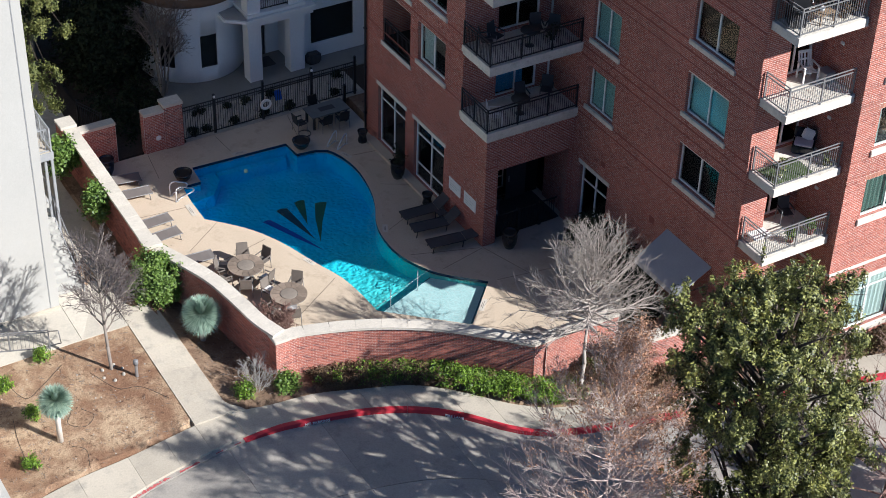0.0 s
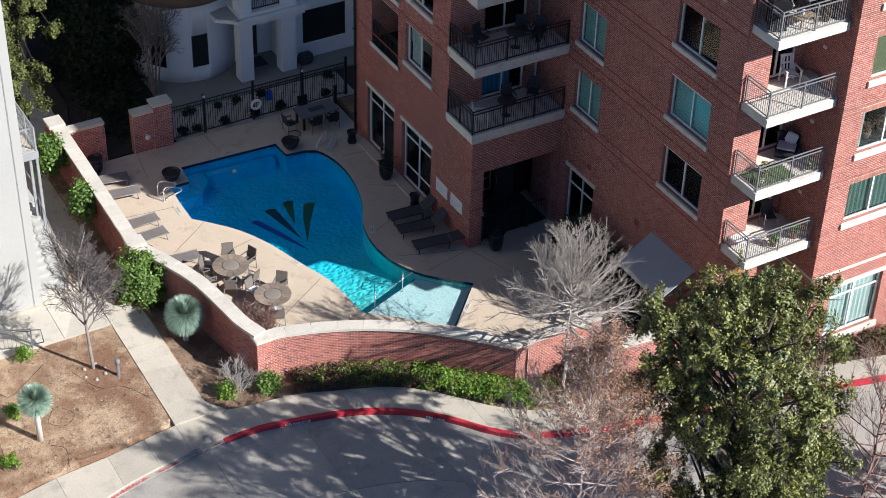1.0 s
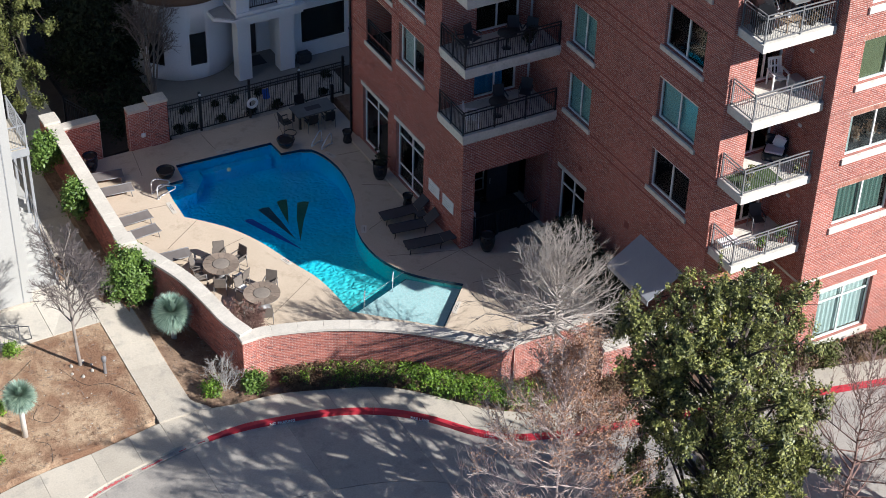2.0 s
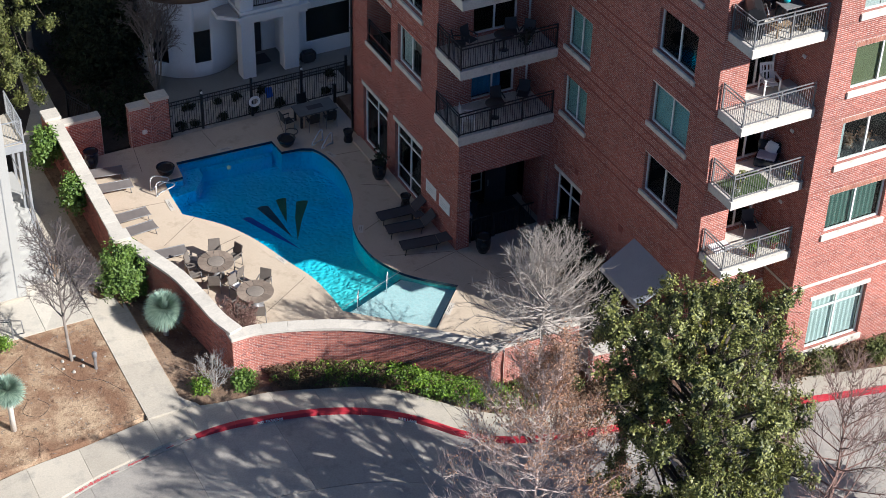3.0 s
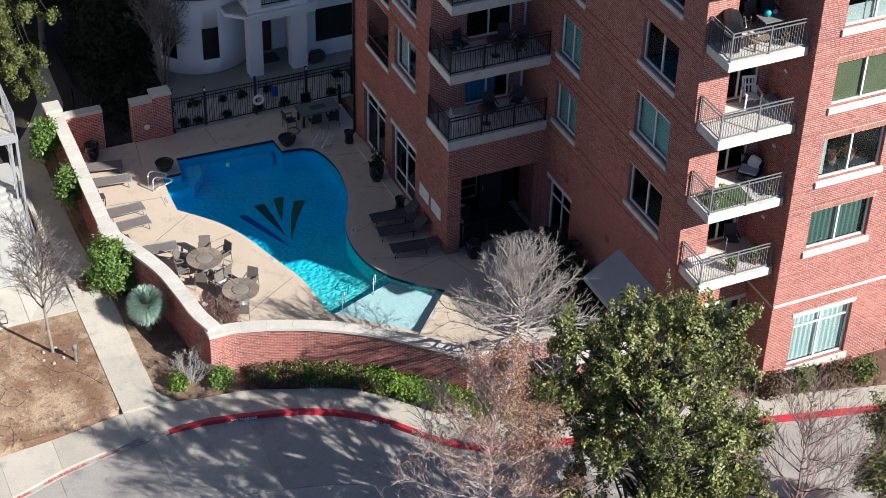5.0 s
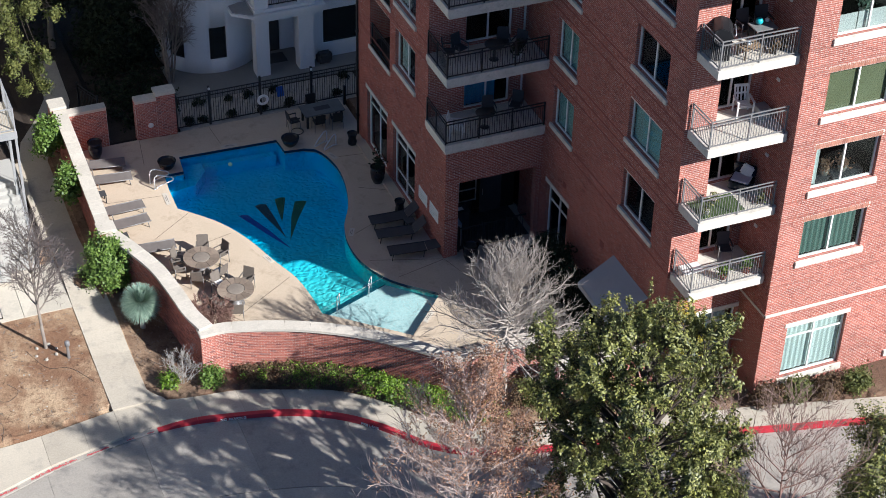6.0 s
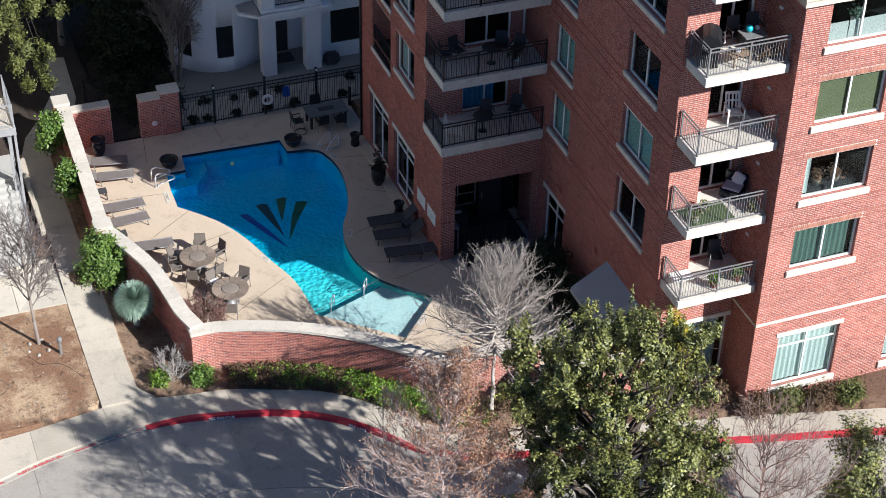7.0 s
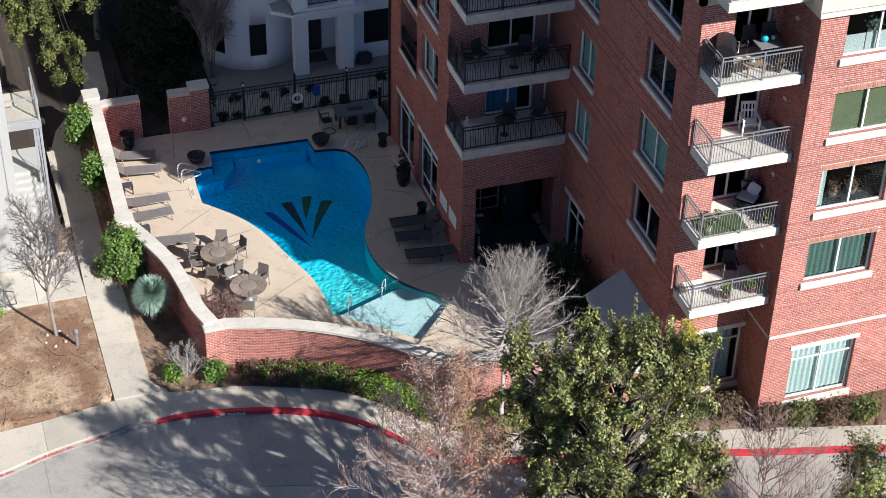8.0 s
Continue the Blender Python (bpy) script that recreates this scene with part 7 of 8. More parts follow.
# ---- poolside furniture ----
def lounger(fabric, metal, back):
    t = thing("sun_lounger", "taupe sling sun lounger on the sunny deck" if fabric is SLING else "charcoal sling sun lounger in the shade by the wall", "sun lounger",
              "sunny loungers" if fabric is SLING else "shaded loungers")
    for y in (-0.32, 0.32):
        part("side_rail", tube(bmesh.new(), (-0.3, y, 0.33), (1.3, y, 0.33), 0.022), metal, t)
    bm = bmesh.new()
    n = 8
    rows = []
    for k in range(n + 1):
        x = -0.3 + 1.6 * k / n
        z = 0.34 - 0.02 * math.sin(math.pi * k / n) - (0.03 if k == n else 0)
        rows.append([bm.verts.new((x, y, z + dz)) for dz in (0, -0.02) for y in (-0.32, 0.32)])
    for a, b in zip(rows, rows[1:]):
        bm.faces.new((a[0], b[0], b[1], a[1]))
        bm.faces.new((a[3], b[3], b[2], a[2]))
        bm.faces.new((a[0], a[2], b[2], b[0]))
        bm.faces.new((a[1], b[1], b[3], a[3]))
    part("sling_seat", bm, fabric, t)
    br = part("backrest", soft_box(-0.68, -0.32, -0.015, 0.0, 0.32, 0.015, 0.01), fabric, t)
    br.matrix_basis = pose(-0.31, 0, 0.35, 0, back, 0)
    for x, y in ((-0.2, -0.3), (-0.2, 0.3), (1.15, -0.3), (1.15, 0.3)):
        part("leg", tube(bmesh.new(), (x, y, 0.33), (x + 0.05, y, 0.0), 0.02), metal, t)
    return t


lounge = lounger(SLING, GREY_METAL, 14)
lounge.matrix_basis = pose(-12.1, 6.75, 0, 0, 0, 4)
for x, y, a in ((-12.05, 7.85, 2), (-11.55, 4.7, -4)):
    copy_thing(lounge, pose(x, y, 0, 0, 0, a))
raised = lounger(SLING, GREY_METAL, 38)
raised.matrix_basis = pose(-12.0, 10.3, 0, 0, 0, -6)
copy_thing(raised, pose(-12.0, 11.55, 0, 0, 0, -10))
dark = lounger(SLING_DARK, BLACK_METAL, 42)
dark.matrix_basis = pose(-0.75, 3.15, 0, 0, 0, 176)
copy_thing(dark, pose(-0.85, 2.05, 0, 0, 0, 172))
dark2 = lounger(SLING_DARK, BLACK_METAL, 6)
dark2.matrix_basis = pose(-0.8, 0.75, 0, 0, 0, 172)


def side_table(x, y):
    t = thing("side_table", "small dark square side table between loungers", "side table", "side tables", m=pose(x, y, 0))
    part("tabletop", soft_box(-0.22, -0.22, 0.4, 0.22, 0.22, 0.43, 0.008), SLING_DARK, t)
    for a in (-0.18, 0.18):
        for b in (-0.18, 0.18):
            part("leg", boxes((a - 0.02, b - 0.02, 0, a + 0.02, b + 0.02, 0.4)), BLACK_METAL, t)


side_table(-12.35, 9.1)
side_table(-12.2, 5.75)
side_table(-0.5, 2.55)


def patio_chair(fabric, label="woven brown-grey patio chair at a round table", group="chairs at the round tables", name="patio_chair"):
    t = thing(name, label, "chair", group)
    part("seat", soft_box(-0.24, -0.24, 0.41, 0.24, 0.24, 0.45, 0.015), fabric, t)
    b = part("backrest", soft_box(-0.24, -0.02, 0.0, 0.24, 0.02, 0.52, 0.015), fabric, t)
    b.matrix_basis = pose(0, 0.23, 0.44, -10, 0, 0)
    for x in (-0.25, 0.25):
        part("armrest", boxes((x - 0.025, -0.22, 0.62, x + 0.025, 0.27, 0.65)), fabric, t)
        for y in (-0.21, 0.23):
            part("leg", tube(bmesh.new(), (x, y, 0.62), (x * 1.06, y * 1.08, 0), 0.016), GREY_METAL, t)
    return t


CHAIR_WEAVE = surface("brown-grey woven resin", (0.12, 0.1, 0.085), (0.19, 0.165, 0.14), 0.8, 3, 40, 0.3)
chair = patio_chair(CHAIR_WEAVE)
seats = []
for cx, cy, angles in ((-9.65, 2.75, (72, 22, 142, 182, 245, 300)), (-8.95, 0.22, (48, 115, 200, 255))):
    for a in angles:
        r = 0.98
        seats.append((cx + r * math.cos(radians(a)), cy + r * math.sin(radians(a)), a - 90))
chair.matrix_basis = pose(seats[0][0], seats[0][1], 0, 0, 0, seats[0][2])
for x, y, a in seats[1:]:
    copy_thing(chair, pose(x, y, 0, 0, 0, a))
for x, y in (seats[5][:2], seats[7][:2]):
    c = solid("seat_cushion", soft_box(-0.22, -0.22, 0.452, 0.22, 0.22, 0.52, 0.025), WHITE_PAINT, "white cushion on a patio chair", "cushion", "white cushions")
    c.matrix_basis = pose(x, y, 0, 0, 0, 20)


SLATE_DISC = surface("grey-brown slate disc", (0.17, 0.145, 0.12), (0.28, 0.24, 0.2), 0.6, 4, 20, 0.1)


def round_table(x, y):
    t = thing("round_table", "round patio table with weathered wedge-shaped planks and centre disc", "table", "round tables", m=pose(x, y, 0))
    part("tabletop", lathe([(0, 0.68), (0.7, 0.68), (0.74, 0.7), (0.74, 0.725), (0, 0.725)], 40), GREY_METAL, t)
    for k in range(14):
        a0, a1 = 2 * math.pi * k / 14 + 0.012, 2 * math.pi * (k + 1) / 14 - 0.012
        arc = [a0 + (a1 - a0) * j / 4 for j in range(5)]
        part("plank", prism(bmesh.new(), [(0.745 * math.cos(a), 0.745 * math.sin(a)) for a in arc] + [(0.37 * math.cos(a), 0.37 * math.sin(a)) for a in arc[::-1]], 0.726, 0.748), TABLETOP, t)
    part("centre_disc", lathe([(0, 0.726), (0.35, 0.726), (0.35, 0.75), (0.33, 0.756), (0, 0.756)], 32), SLATE_DISC, t)
    part("pedestal", lathe([(0.0, 0.0), (0.34, 0.0), (0.34, 0.04), (0.16, 0.1), (0.13, 0.5), (0.3, 0.67), (0, 0.68)], 20), GREY_METAL, t)


round_table(-9.65, 2.75)
round_table(-8.95, 0.22)


def pot(label, at, profile, material, plant=None, seed=1):
    t = thing("planter", label, "planter", m=pose(*at))
    part("pot", lathe(profile, 24), material, t)
    top = profile[-3][1] if len(profile) > 3 else 0.4
    part("soil", lathe([(0, top - 0.06), (profile[-3][0] * 0.9, top - 0.06)], 20), DARK_SOIL, t)
    if plant:
        r = random.Random(seed)
        pts = crown_points(r, plant[0], (0, 0, top + plant[1]), (plant[2], plant[2], plant[1]), 0.3, 0.3)
        ob = new("foliage", leaf_cloud("foliage", pts, 25, (0.09, 0.09, 0.12), 0.06, plant[3], seed))
        ob.parent = t


BOWL = [(0, 0), (0.2, 0), (0.33, 0.15), (0.4, 0.36), (0.42, 0.42), (0.36, 0.42), (0.33, 0.34), (0, 0.34)]
DRUM = [(0, 0), (0.2, 0), (0.22, 0.1), (0.17, 0.3), (0.22, 0.52), (0.24, 0.58), (0.2, 0.58), (0.18, 0.5), (0, 0.5)]
URN = [(0, 0), (0.2, 0), (0.3, 0.25), (0.33, 0.55), (0.31, 0.75), (0.34, 0.82), (0.28, 0.82), (0.26, 0.75), (0, 0.74)]
pot("low black glazed bowl planter at the pool corner", (-9.0, 10.6, 0), BOWL, POT_BLACK)
pot("low black glazed bowl planter by the pool notch", (-3.25, 10.45, 0), BOWL, POT_BLACK)
pot("black drum planter beside the brick wall", (-0.55, 9.6, 0), DRUM, POT_BLACK)
pot("tall black planter with a small dark plant", (-0.55, 6.3, 0), URN, POT_BLACK, (12, 0.35, 0.22, LEAF_SHADE), 4)
pot("black drum planter by the loungers", (-0.45, 3.85, 0), DRUM, POT_BLACK)
pot("black urn planter at the porch corner", (1.05, -0.5, 0), URN, POT_BLACK)
pot("large navy glazed pot by the gate wall", (-11.75, 12.6, 0), URN, POT_NAVY)

# far table with dark chairs
ft = thing("dining_table", "rectangular stone-topped fire table in the shade", "table")
part("tabletop", soft_box(-2.2, 11.35, 0.68, -0.25, 12.4, 0.74, 0.012), surface("grey-green stone top", (0.09, 0.1, 0.1), (0.15, 0.16, 0.16), 0.6, 2, 18, 0.1), ft)
part("inset", boxes((-1.6, 11.7, 0.741, -0.85, 12.05, 0.748)), SLING_DARK, ft)
for x in (-2.05, -0.4):
    for y in (11.5, 12.25):
        part("leg", boxes((x - 0.05, y - 0.05, 0, x + 0.05, y + 0.05, 0.68)), BLACK_METAL, ft)
dc = patio_chair(BLACK_METAL, "dark patio chair at the shaded table", "chairs at the shaded table")
dc.matrix_basis = pose(-2.65, 11.75, 0, 0, 0, 95)
for x, y, a in ((-1.45, 12.6, 0), (-1.6, 11.25, 180), (-0.75, 11.2, 175)):
    copy_thing(dc, pose(x, y, 0, 0, 0, a))
bm = bmesh.new()
pipe(bm, [(-2.6 + 0.28 * math.cos(a), 11.4 + 0.28 * math.sin(a), 0.03) for a in np.linspace(0, 2 * math.pi, 17)], 0.02)
solid("chair_base_ring", bm, BLACK_METAL, "round dark swivel base ring of a chair", "chair base")
fp = solid("speaker_post", boxes((0.2, 12.85, 0, 0.32, 12.97, 1.0)), BLACK_METAL, "black bollard post by the brick corner", "post")

# bollard light on the soil
bl = thing("bollard_light", "grey bollard light standing on bare soil", "bollard", m=pose(-16.1, -1.3, 0.46))
part("post", lathe([(0.0, 0.0), (0.09, 0.0), (0.09, 0.04), (0.06, 0.05), (0.06, 0.62), (0, 0.62)], 16), SLING, bl)
part("head", lathe([(0.0, 0.62), (0.09, 0.62), (0.1, 0.66), (0.1, 0.8), (0.06, 0.84), (0, 0.85)], 16), GREY_METAL, bl)

# stone edge pieces inside the south-east corner of the deck
for x, y in ((-2.6, -6.6), (-2.1, -6.9)):
    solid("deck_box", soft_box(x - 0.2, y - 0.2, 0.0, x + 0.2, y + 0.2, 0.4, 0.02), SLING_DARK, "small dark box on the deck corner", "box", "deck boxes")


# ---- things on the balconies ----
def bal(k):
    return FLOOR2 + STOREY * k + 0.002


def slat_chair():
    t = thing("armchair", "white slatted armchair on a balcony", "chair", "white balcony chairs")
    for k in range(5):
        part("seat_slat", soft_box(-0.25, -0.26 + 0.105 * k, 0.4, 0.25, -0.175 + 0.105 * k, 0.425, 0.008), WHITE_PAINT, t)
    back = part("backrest", boxes((-0.26, -0.02, 0.0, -0.2, 0.02, 0.6), (0.2, -0.02, 0.0, 0.26, 0.02, 0.6), (-0.2, -0.018, 0.5, 0.2, 0.018, 0.6), (-0.2, -0.018, 0.24, 0.2, 0.018, 0.3)), WHITE_PAINT, t)
    back.matrix_basis = pose(0, 0.27, 0.42, -14, 0, 0)
    for x in (-0.13, 0.0, 0.13):
        sl = part("back_slat", boxes((x - 0.03, -0.012, 0.0, x + 0.03, 0.012, 0.5)), WHITE_PAINT, t)
        sl.matrix_basis = pose(0, 0.27, 0.42, -14, 0, 0)
    for x in (-0.28, 0.28):
        part("armrest", soft_box(x - 0.045, -0.3, 0.62, x + 0.045, 0.3, 0.645, 0.008), WHITE_PAINT, t)
        for y in (-0.25, 0.25):
            part("leg", boxes((x - 0.025, y - 0.025, 0.0, x + 0.025, y + 0.025, 0.62)), WHITE_PAINT, t)
    return t


white_chair = slat_chair()
white_chair.matrix_basis = pose(6.75, -10.42, bal(2), 0, 0, -12)
copy_thing(white_chair, pose(0.7, 0.5, bal(0), 0, 0, 60))
g = thing("barbecue", "black covered gas barbecue on a balcony", "barbecue", m=pose(5.05, -11.15, bal(3), 0, 0, 62))
part("cart", soft_box(-0.42, -0.3, 0.06, 0.42, 0.3, 0.84, 0.03), POT_BLACK, g)
bm = bmesh.new()
prof = [(-0.33, 0.0), (-0.35, 0.12), (-0.2, 0.36), (0.08, 0.44), (0.3, 0.34), (0.34, 0.1), (0.33, 0.0)]
ends = [[bm.verts.new((x, y, 0.85 + z)) for y, z in prof] for x in (-0.46, 0.46)]
for a in range(len(prof)):
    b = (a + 1) % len(prof)
    bm.faces.new((ends[0][a], ends[0][b], ends[1][b], ends[1][a]))
bm.faces.new(ends[0][::-1])
bm.faces.new(ends[1])
bmesh.ops.recalc_face_normals(bm, faces=bm.faces)
bmesh.ops.bevel(bm, geom=bm.edges[:], offset=0.02, segments=2, affect='EDGES')
part("lid", bm, BLACK_METAL, g, "black curved lid")
bm = bmesh.new()
pipe(bm, [(-0.36, -0.36, 1.0), (-0.36, -0.42, 1.02), (0.36, -0.42, 1.02), (0.36, -0.36, 1.0)], 0.016)
part("handle", bm, CHROME, g, "steel lid handle")
part("shelf", soft_box(-0.82, -0.26, 0.8, -0.47, 0.26, 0.84, 0.01), BLACK_METAL, g)
part("shelf", soft_box(0.47, -0.26, 0.8, 0.74, 0.26, 0.84, 0.01), BLACK_METAL, g)
for x in (-0.36, 0.36):
    part("wheel", tube(bmesh.new(), (x - 0.03, 0.26, 0.06), (x + 0.03, 0.26, 0.06), 0.06, n=14), BLACK_METAL, g)
tt = thing("balcony_table", "grey balcony table with small things on it", "table", m=pose(6.72, -10.95, bal(3)))
part("tabletop", soft_box(-0.42, -0.32, 0.7, 0.42, 0.32, 0.74, 0.01), GREY_METAL, tt)
for x in (-0.36, 0.36):
    for y in (-0.26, 0.26):
        part("leg", boxes((x - 0.025, y - 0.025, 0, x + 0.025, y + 0.025, 0.7)), BLACK_METAL, tt)
bm = bmesh.new()
bmesh.ops.create_icosphere(bm, subdivisions=3, radius=0.13)
bm.transform(Matrix.Translation((6.62, -10.85, bal(3) + 0.87)))
solid("ornament", bm, surface("turquoise glaze", (0.02, 0.35, 0.4), (0.04, 0.48, 0.52), 0.3, 3, 20, 0), "turquoise glazed ball on the balcony table", "ornament")
bm = bmesh.new()
bmesh.ops.create_icosphere(bm, subdivisions=3, radius=0.08)
bm.transform(Matrix.Translation((6.95, -10.8, bal(3) + 0.82)))
solid("ornament", bm, WHITE_PAINT, "small white ball on the balcony table", "ornament")
TEAK = surface("weathered teak", (0.22, 0.15, 0.09), (0.36, 0.26, 0.17), 0.75, 3, 24, 0.2, stretch=(1, 7, 1))
st_ = thing("low_table", "low weathered wooden slat table on a balcony", "table", m=pose(6.0, -11.45, bal(3), 0, 0, 8))
for k in range(5):
    part("slat", boxes((-0.38, -0.24 + 0.1 * k, 0.36, 0.38, -0.155 + 0.1 * k, 0.385)), TEAK, st_)
for x in (-0.33, 0.33):
    for y in (-0.19, 0.2):
        part("leg", boxes((x - 0.025, y - 0.025, 0.0, x + 0.025, y + 0.025, 0.36)), TEAK, st_)
solid("jar", lathe([(0, 0), (0.07, 0), (0.09, 0.06), (0.08, 0.16), (0.05, 0.2), (0, 0.2)], 14, (5.95, -11.4, bal(3) + 0.386)), WHITE_PAINT, "small white jar on the low wooden table", "jar")
for x, y in ((6.85, -11.62), (7.25, -11.5)):
    pot("small dark pot with dry plant on the upper balcony", (x, y, bal(3)), [(0, 0), (0.09, 0), (0.12, 0.2), (0.13, 0.22), (0.1, 0.22), (0.09, 0.19), (0, 0.18)], POT_BLACK, (4, 0.07, 0.06, LEAF_DEAD_SHADE), int(x * 10))
for x, y, m_ in ((5.05, -11.6, WHITE_PAINT), (5.6, -11.1, TRUNK_WHITE), (7.2, -11.65, POT_BLACK)):
    pot("small pot with leafy plant beside the grass mat", (x, y, bal(1) + 0.026 * (x < 6.5)), [(0, 0), (0.08, 0), (0.11, 0.17), (0.12, 0.19), (0.09, 0.19), (0.08, 0.16), (0, 0.15)], m_, (3, 0.05, 0.05, LEAF_OAK), int(x * 10))
gc = patio_chair(SLING_DARK, "grey high-backed balcony chair", "grey balcony chairs", "armchair")
gc.matrix_basis = pose(6.45, -10.33, bal(3), 0, 0, 0)
copy_thing(gc, pose(7.15, -10.33, bal(3), 0, 0, -6))
solid("grass_mat", boxes((4.75, -11.8, bal(1), 6.5, -10.75, bal(1) + 0.025)), TURF, "green artificial grass mat on a balcony", "mat")
sf = thing("wicker_sofa", "dark wicker seat with white cushions on a balcony", "sofa", m=pose(7.08, -10.5, bal(1), 0, 0, -48))
part("base", soft_box(-0.4, -0.36, 0.0, 0.4, 0.36, 0.36, 0.04), POT_NAVY, sf)
part("backrest", soft_box(-0.42, 0.25, 0.361, 0.42, 0.38, 0.8, 0.04), POT_NAVY, sf)
part("seat_cushion", soft_box(-0.34, -0.34, 0.365, 0.34, 0.23, 0.44, 0.03), surface("lilac white cushion", (0.5, 0.48, 0.55), (0.62, 0.6, 0.66), 0.9, 3, 30, 0.1), sf)
lc = part("back_cushion", soft_box(-0.22, -0.06, 0, 0.22, 0.06, 0.42, 0.05), WHITE_PAINT, sf)
lc.matrix_basis = pose(0.05, 0.1, 0.45, -22, 18, 0)
solid("low_table", soft_box(7.1, -11.0, bal(2), 7.55, -10.5, bal(2) + 0.42, 0.02), GALVANISED, "low pale table on a balcony", "table")
solid("lounge_mat", soft_box(4.7, -11.3, bal(0) + 0.25, 5.5, -10.75, bal(0) + 0.34, 0.03), WHITE_PAINT, "white cushion lying at the balcony end", "cushion")
dkc = patio_chair(SLING_DARK, "dark metal balcony chair with patterned back", "dark balcony chairs", "armchair")
dkc.matrix_basis = pose(6.75, -10.5, bal(0), 0, 0, -15)
for x, y, k, a in ((1.1, 1.4, 1, 20), (2.9, 1.2, 1, -20), (3.4, 0.8, 1, -50), (0.6, 1.3, 1, 70), (2.4, 1.2, 0, -10), (3.6, 1.2, 0, -40)):
    copy_thing(dkc, pose(x, y, bal(k), 0, 0, a))
for x, y, k in ((2.3, 0.75, 1), (2.0, 0.7, 0)):
    t = thing("bistro_table", "small dark round balcony table", "table", "balcony bistro tables", m=pose(x, y, bal(k)))
    part("tabletop", lathe([(0, 0.68), (0.4, 0.68), (0.4, 0.71), (0, 0.71)], 24), SLING_DARK, t)
    part("stem", lathe([(0, 0), (0.2, 0), (0.03, 0.05), (0.03, 0.68), (0, 0.68)], 12), BLACK_METAL, t)
pot("small pot with leafy plant on a balcony", (6.1, -11.65, bal(0)), [(0, 0), (0.1, 0), (0.15, 0.25), (0.16, 0.28), (0.12, 0.28), (0.1, 0.25), (0, 0.24)], BRICK_DARK, (8, 0.16, 0.15, LEAF_HEDGE), 7)
pot("small pot with leafy plant on a balcony", (7.1, -11.6, bal(0)), [(0, 0), (0.1, 0), (0.15, 0.25), (0.16, 0.28), (0.12, 0.28), (0.1, 0.25), (0, 0.24)], BRICK_DARK, (9, 0.2, 0.14, LEAF_BRIGHT), 9)
pot("small pot with pale plant on a balcony", (3.3, 0.5, bal(1)), [(0, 0), (0.1, 0), (0.15, 0.25), (0.16, 0.28), (0.12, 0.28), (0.1, 0.25), (0, 0.24)], WHITE_PAINT, (12, 0.2, 0.18, LEAF_SHADE), 10)

# white boards and a plant behind the top lit window
for x0, x1 in ((8.9, 9.62), (9.66, 10.05), (10.12, 11.25)):
    solid("window_board", boxes((x0, Y_LIT + 0.3, bal(3) + 0.5, x1, Y_LIT + 0.33, bal(3) + 1.28)), WHITE_PAINT, "white board leaning behind the apartment window", "board", "boards in the window")
pot("pale-leaved plant behind the apartment window", (10.0, Y_LIT + 0.55, bal(3) + 0.9), [(0, 0), (0.1, 0), (0.15, 0.25), (0.16, 0.28), (0.12, 0.28), (0.1, 0.25), (0, 0.24)], WHITE_PAINT, (5, 0.18, 0.12, LEAF_YUCCA), 15)
# dark block added behind the window to cover the sunlit floor
sb = thing("sideboard", "dark low sideboard added to cover the sunlit room floor", "sideboard", m=pose(9.0, Y_LIT + 0.45, bal(1)))
part("body", soft_box(0, 0, 0, 2.2, 0.4, 0.72, 0.01), SLING_DARK, sb)
for x in (0.35, 1.1):
    pot("woven basket with dry plant behind the apartment window", (9.3 + x, Y_LIT + 0.62, bal(1) + 0.72), [(0, 0), (0.12, 0), (0.17, 0.18), (0.18, 0.2), (0.14, 0.2), (0.12, 0.17), (0, 0.16)], TRUNK_WHITE, (8, 0.16, 0.12, LEAF_BROWN), 16 + int(x * 10))


# ---- bricks ----
ROW, UNIT, JOINT_W, PROUD = 0.08, 0.22, 0.017, 0.009


def brick_cells(lo, hi, z0, z1, openings=()):
    """Stretcher bond over a rectangle with openings: (u0, u1, z0, z1) of each brick."""
    out = []
    j0 = math.ceil(z0 / ROW - 0.15)
    for j in range(j0, int(z1 / ROW)):
        a, b = j * ROW + JOINT_W / 2, (j + 1) * ROW - JOINT_W / 2
        cuts = sorted((o[0], o[1]) for o in openings if o[2] < b - 0.01 and o[3] > a + 0.01)
        spans, u = [], lo
        for c, d in cuts:
            if c > u:
                spans.append((u, min(c, hi)))
            u = max(u, d)
        if u < hi:
            spans.append((u, hi))
        for s0, s1 in spans:
            k = math.floor(s0 / UNIT) - 1
            while True:
                p = k * UNIT + (UNIT / 2 if j % 2 else 0.0)
                k += 1
                if p > s1:
                    break
                c, d = max(p + JOINT_W / 2, s0), min(p + UNIT - JOINT_W / 2, s1)
                c = s0 if c - s0 < 0.067 else c
                d = s1 if s1 - d < 0.067 else d
                if d - c > 0.05:
                    out.append((c, d, a, b))
    return out


BOX_FACES = np.array([(4, 5, 6, 7), (0, 1, 5, 4), (1, 2, 6, 5), (2, 3, 7, 6), (3, 0, 4, 7)])


def brick_mesh(corners, material):
    """corners: an array (n, 8, 3); the first four points of a brick lie in the wall, the others on its face."""
    n = len(corners)
    F = (BOX_FACES[None] + 8 * np.arange(n)[:, None, None]).reshape(-1, 4)
    me = bpy.data.meshes.new("bricks")
    me.from_pydata(corners.reshape(-1, 3).tolist(), [], F.tolist())
    me.update()
    me.materials.append(material)
    return me


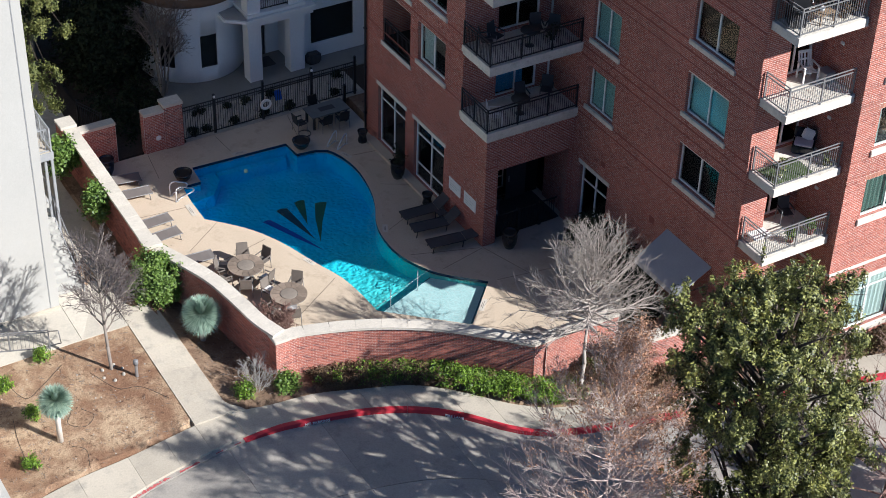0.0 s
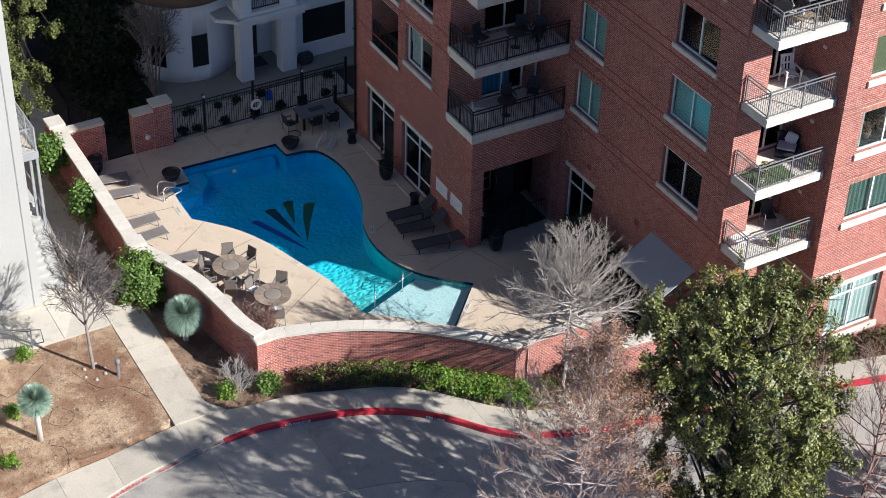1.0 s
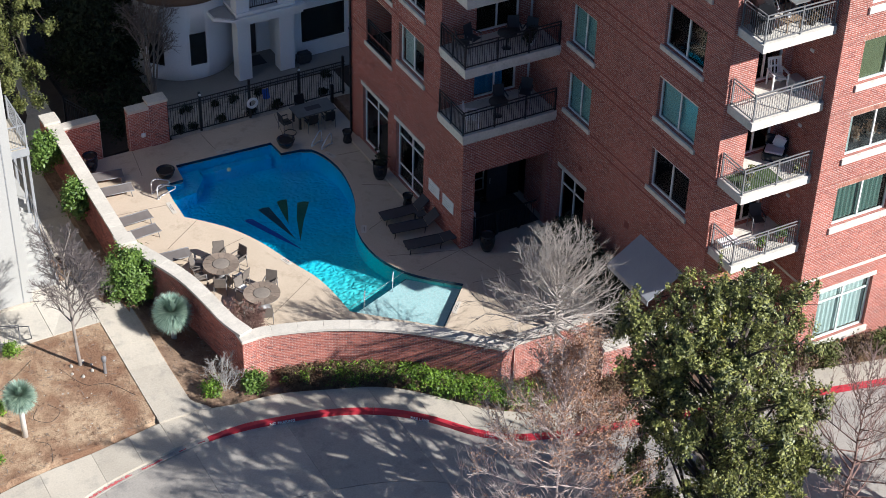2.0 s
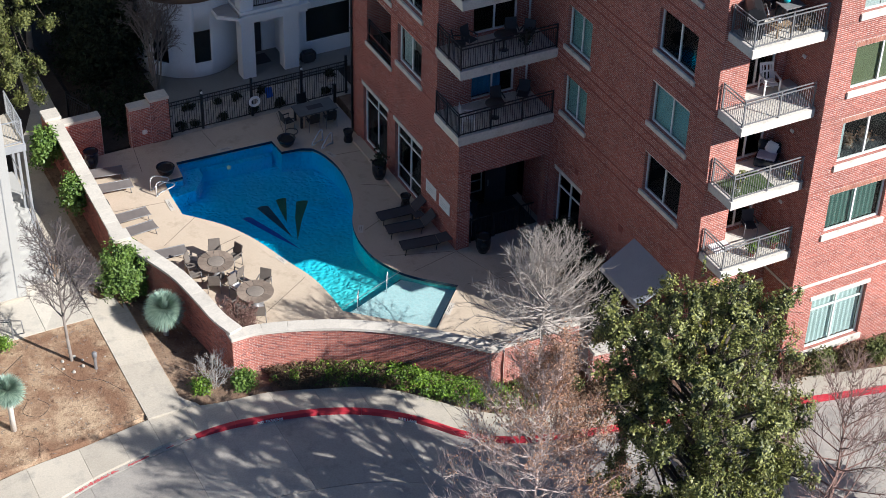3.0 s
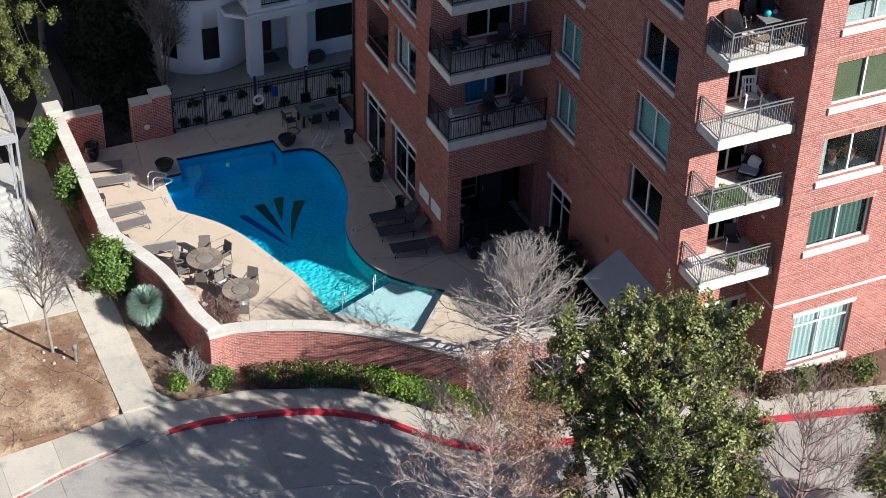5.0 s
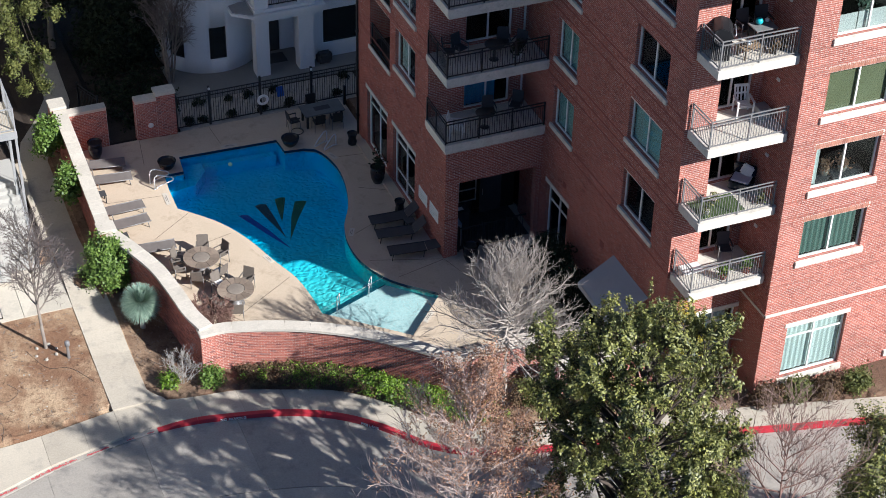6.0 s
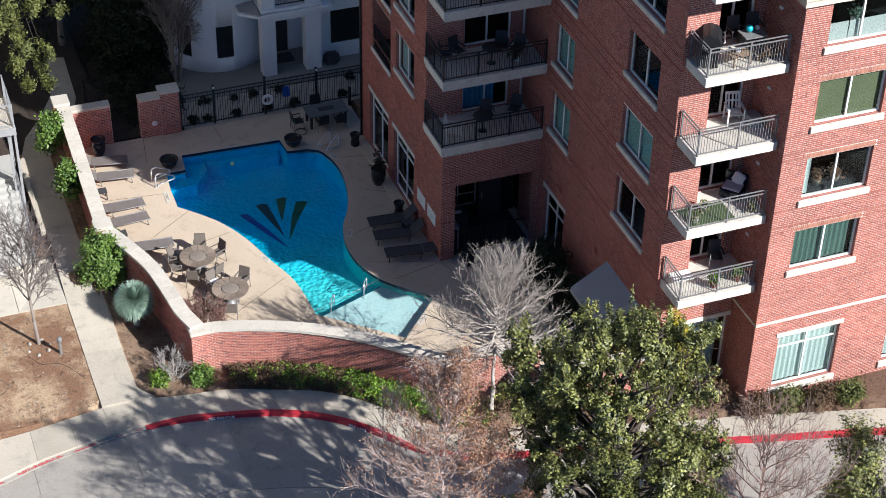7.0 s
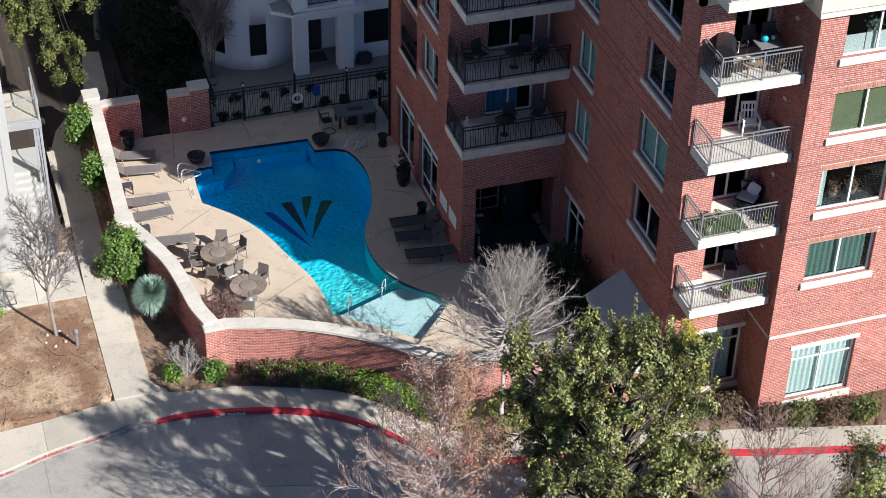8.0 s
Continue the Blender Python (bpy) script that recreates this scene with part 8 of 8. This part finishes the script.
def flat_bricks(along, at, inward, cells):
    c = np.array(cells)
    u = c[:, [0, 1, 1, 0]]
    z = c[:, [2, 2, 3, 3]]
    g = np.random.default_rng(len(c))
    front = at - inward * (PROUD + g.uniform(-0.002, 0.002, (len(c), 1)))
    P = np.empty((len(c), 8, 3))
    ua, da = (0, 1) if along == 'x' else (1, 0)
    P[:, :4, ua], P[:, 4:, ua] = u, u
    P[:, :4, 2], P[:, 4:, 2] = z, z
    P[:, :4, da], P[:, 4:, da] = at, front
    return P


def stuff_bricks(P, material, parent, label):
    ob = new("brick", brick_mesh(P, material))
    ob.parent = parent
    return tagged(ob, label, kind="stuff")


# joined brickwork of the apartment building
rest = []
for along, at, lo, hi, z0, z1, openings, inward in BRICK_FACES:
    if inward < 0 and at > 9:
        continue
    if along == 'x' and inward > 0 and any(abs(lo - w - 0.302) < 0.01 for w in (X_W, X_A, X_R)) and at in (Y_S, Y_STRIP, Y_LIT, 2.1):
        lo -= 0.302
    cells = brick_cells(lo, hi, max(z0, 0.0), min(z1, 19.0), openings)
    if at == Y_LIT:
        near = [c for c in cells if c[0] > 8.05 and c[1] < 12.0 and 4.2 < c[2] < 5.25]
        cells = [c for c in cells if not (c[0] > 8.05 and c[1] < 12.0 and 4.2 < c[2] < 5.25) and c[0] < 15]
        W, Hh = UNIT - JOINT_W, ROW - JOINT_W
        one = brick_mesh(flat_bricks('x', 0.0, 1, [(0.0, W, 0.0, Hh)]), BRICK_PIECE)
        for c in near[:300]:
            if c[1] - c[0] > W - 0.002:
                share("brick", one, apartment, pose(c[0], Y_LIT, c[2]))
            else:
                rest.append(flat_bricks('x', Y_LIT, 1, [c]))
        for c in near[300:]:
            cells.append(c)
    rest.append(flat_bricks(along, at, inward, cells))
stuff_bricks(np.concatenate(rest), BRICK_PIECE, apartment, "red bricks in stretcher bond with pale mortar")
# upright bricks over the windows of the lit face
one = brick_mesh(flat_bricks('x', 0.0, 1, [(0.0, 0.068, 0.0, 0.21)]), SOLDIER_PIECE)
for k in range(4):
    for x0 in (8.64, 13.5):
        for j in range(34):
            if x0 < 9 or j < 14:
                share("soldier_brick", one, apartment, pose(x0 + 0.081 * j, Y_LIT - 0.008, 8.115 + STOREY * k))

# garden walls
for t, line, half, z0, z1 in GARDEN_LINES:
    s = np.concatenate([[0.0], np.cumsum([math.dist(p, q) for p, q in zip(line, line[1:])])])
    px, py = np.array([p[0] for p in line]), np.array([p[1] for p in line])
    mid = np.array(offset(line, 0.01))
    nx, ny = (mid[:, 0] - px) / 0.01, (mid[:, 1] - py) / 0.01
    c = np.array(brick_cells(0.02, float(s[-1]) - 0.02, z0, z1))
    P = []
    for side in (1, -1):
        Q = np.empty((len(c), 8, 3))
        for i, col in enumerate((0, 1, 1, 0)):
            d = c[:, col]
            X, Y, A, B = (np.interp(d, s, v) for v in (px, py, nx, ny))
            for base, h in ((0, half - 0.004), (4, half + PROUD)):
                Q[:, base + i, 0], Q[:, base + i, 1] = X + A * side * h, Y + B * side * h
                Q[:, base + i, 2] = c[:, 2 if i < 2 else 3]
        P.append(Q)
    P = np.concatenate(P)
    if t.name == "wall_south":
        ctr = P.mean(axis=1)
        outer = np.arange(len(P)) >= len(c)
        pick = np.where(outer & (ctr[:, 0] > -10.3) & (ctr[:, 0] < -8.1) & (ctr[:, 2] > 0.15))[0][:300]
        shared = brick_mesh(flat_bricks('x', 0.0, 1, [(-0.104, 0.104, -0.034, 0.034)]), BRICK_LOW_PIECE)
        for i in pick:
            e = P[i, 1] - P[i, 0]
            f = P[i, :4].mean(axis=0)
            share("brick", shared, t, pose(float(f[0]), float(f[1]), float(f[2]), 0, 0, math.degrees(math.atan2(e[1], e[0]))))
        P = np.delete(P, pick, axis=0)
    stuff_bricks(P, BRICK_LOW_PIECE, t, "dark red bricks with pale mortar")
for t, x0, y0, x1, y1, z0, z1 in PIERS:
    P = [flat_bricks('x', y0, 1, brick_cells(x0, x1, z0, z1)), flat_bricks('x', y1, -1, brick_cells(x0, x1, z0, z1)),
         flat_bricks('y', x0, 1, brick_cells(y0, y1, z0, z1)), flat_bricks('y', x1, -1, brick_cells(y0, y1, z0, z1))]
    stuff_bricks(np.concatenate(P), BRICK_LOW_PIECE, t, "dark red pier bricks with pale mortar")
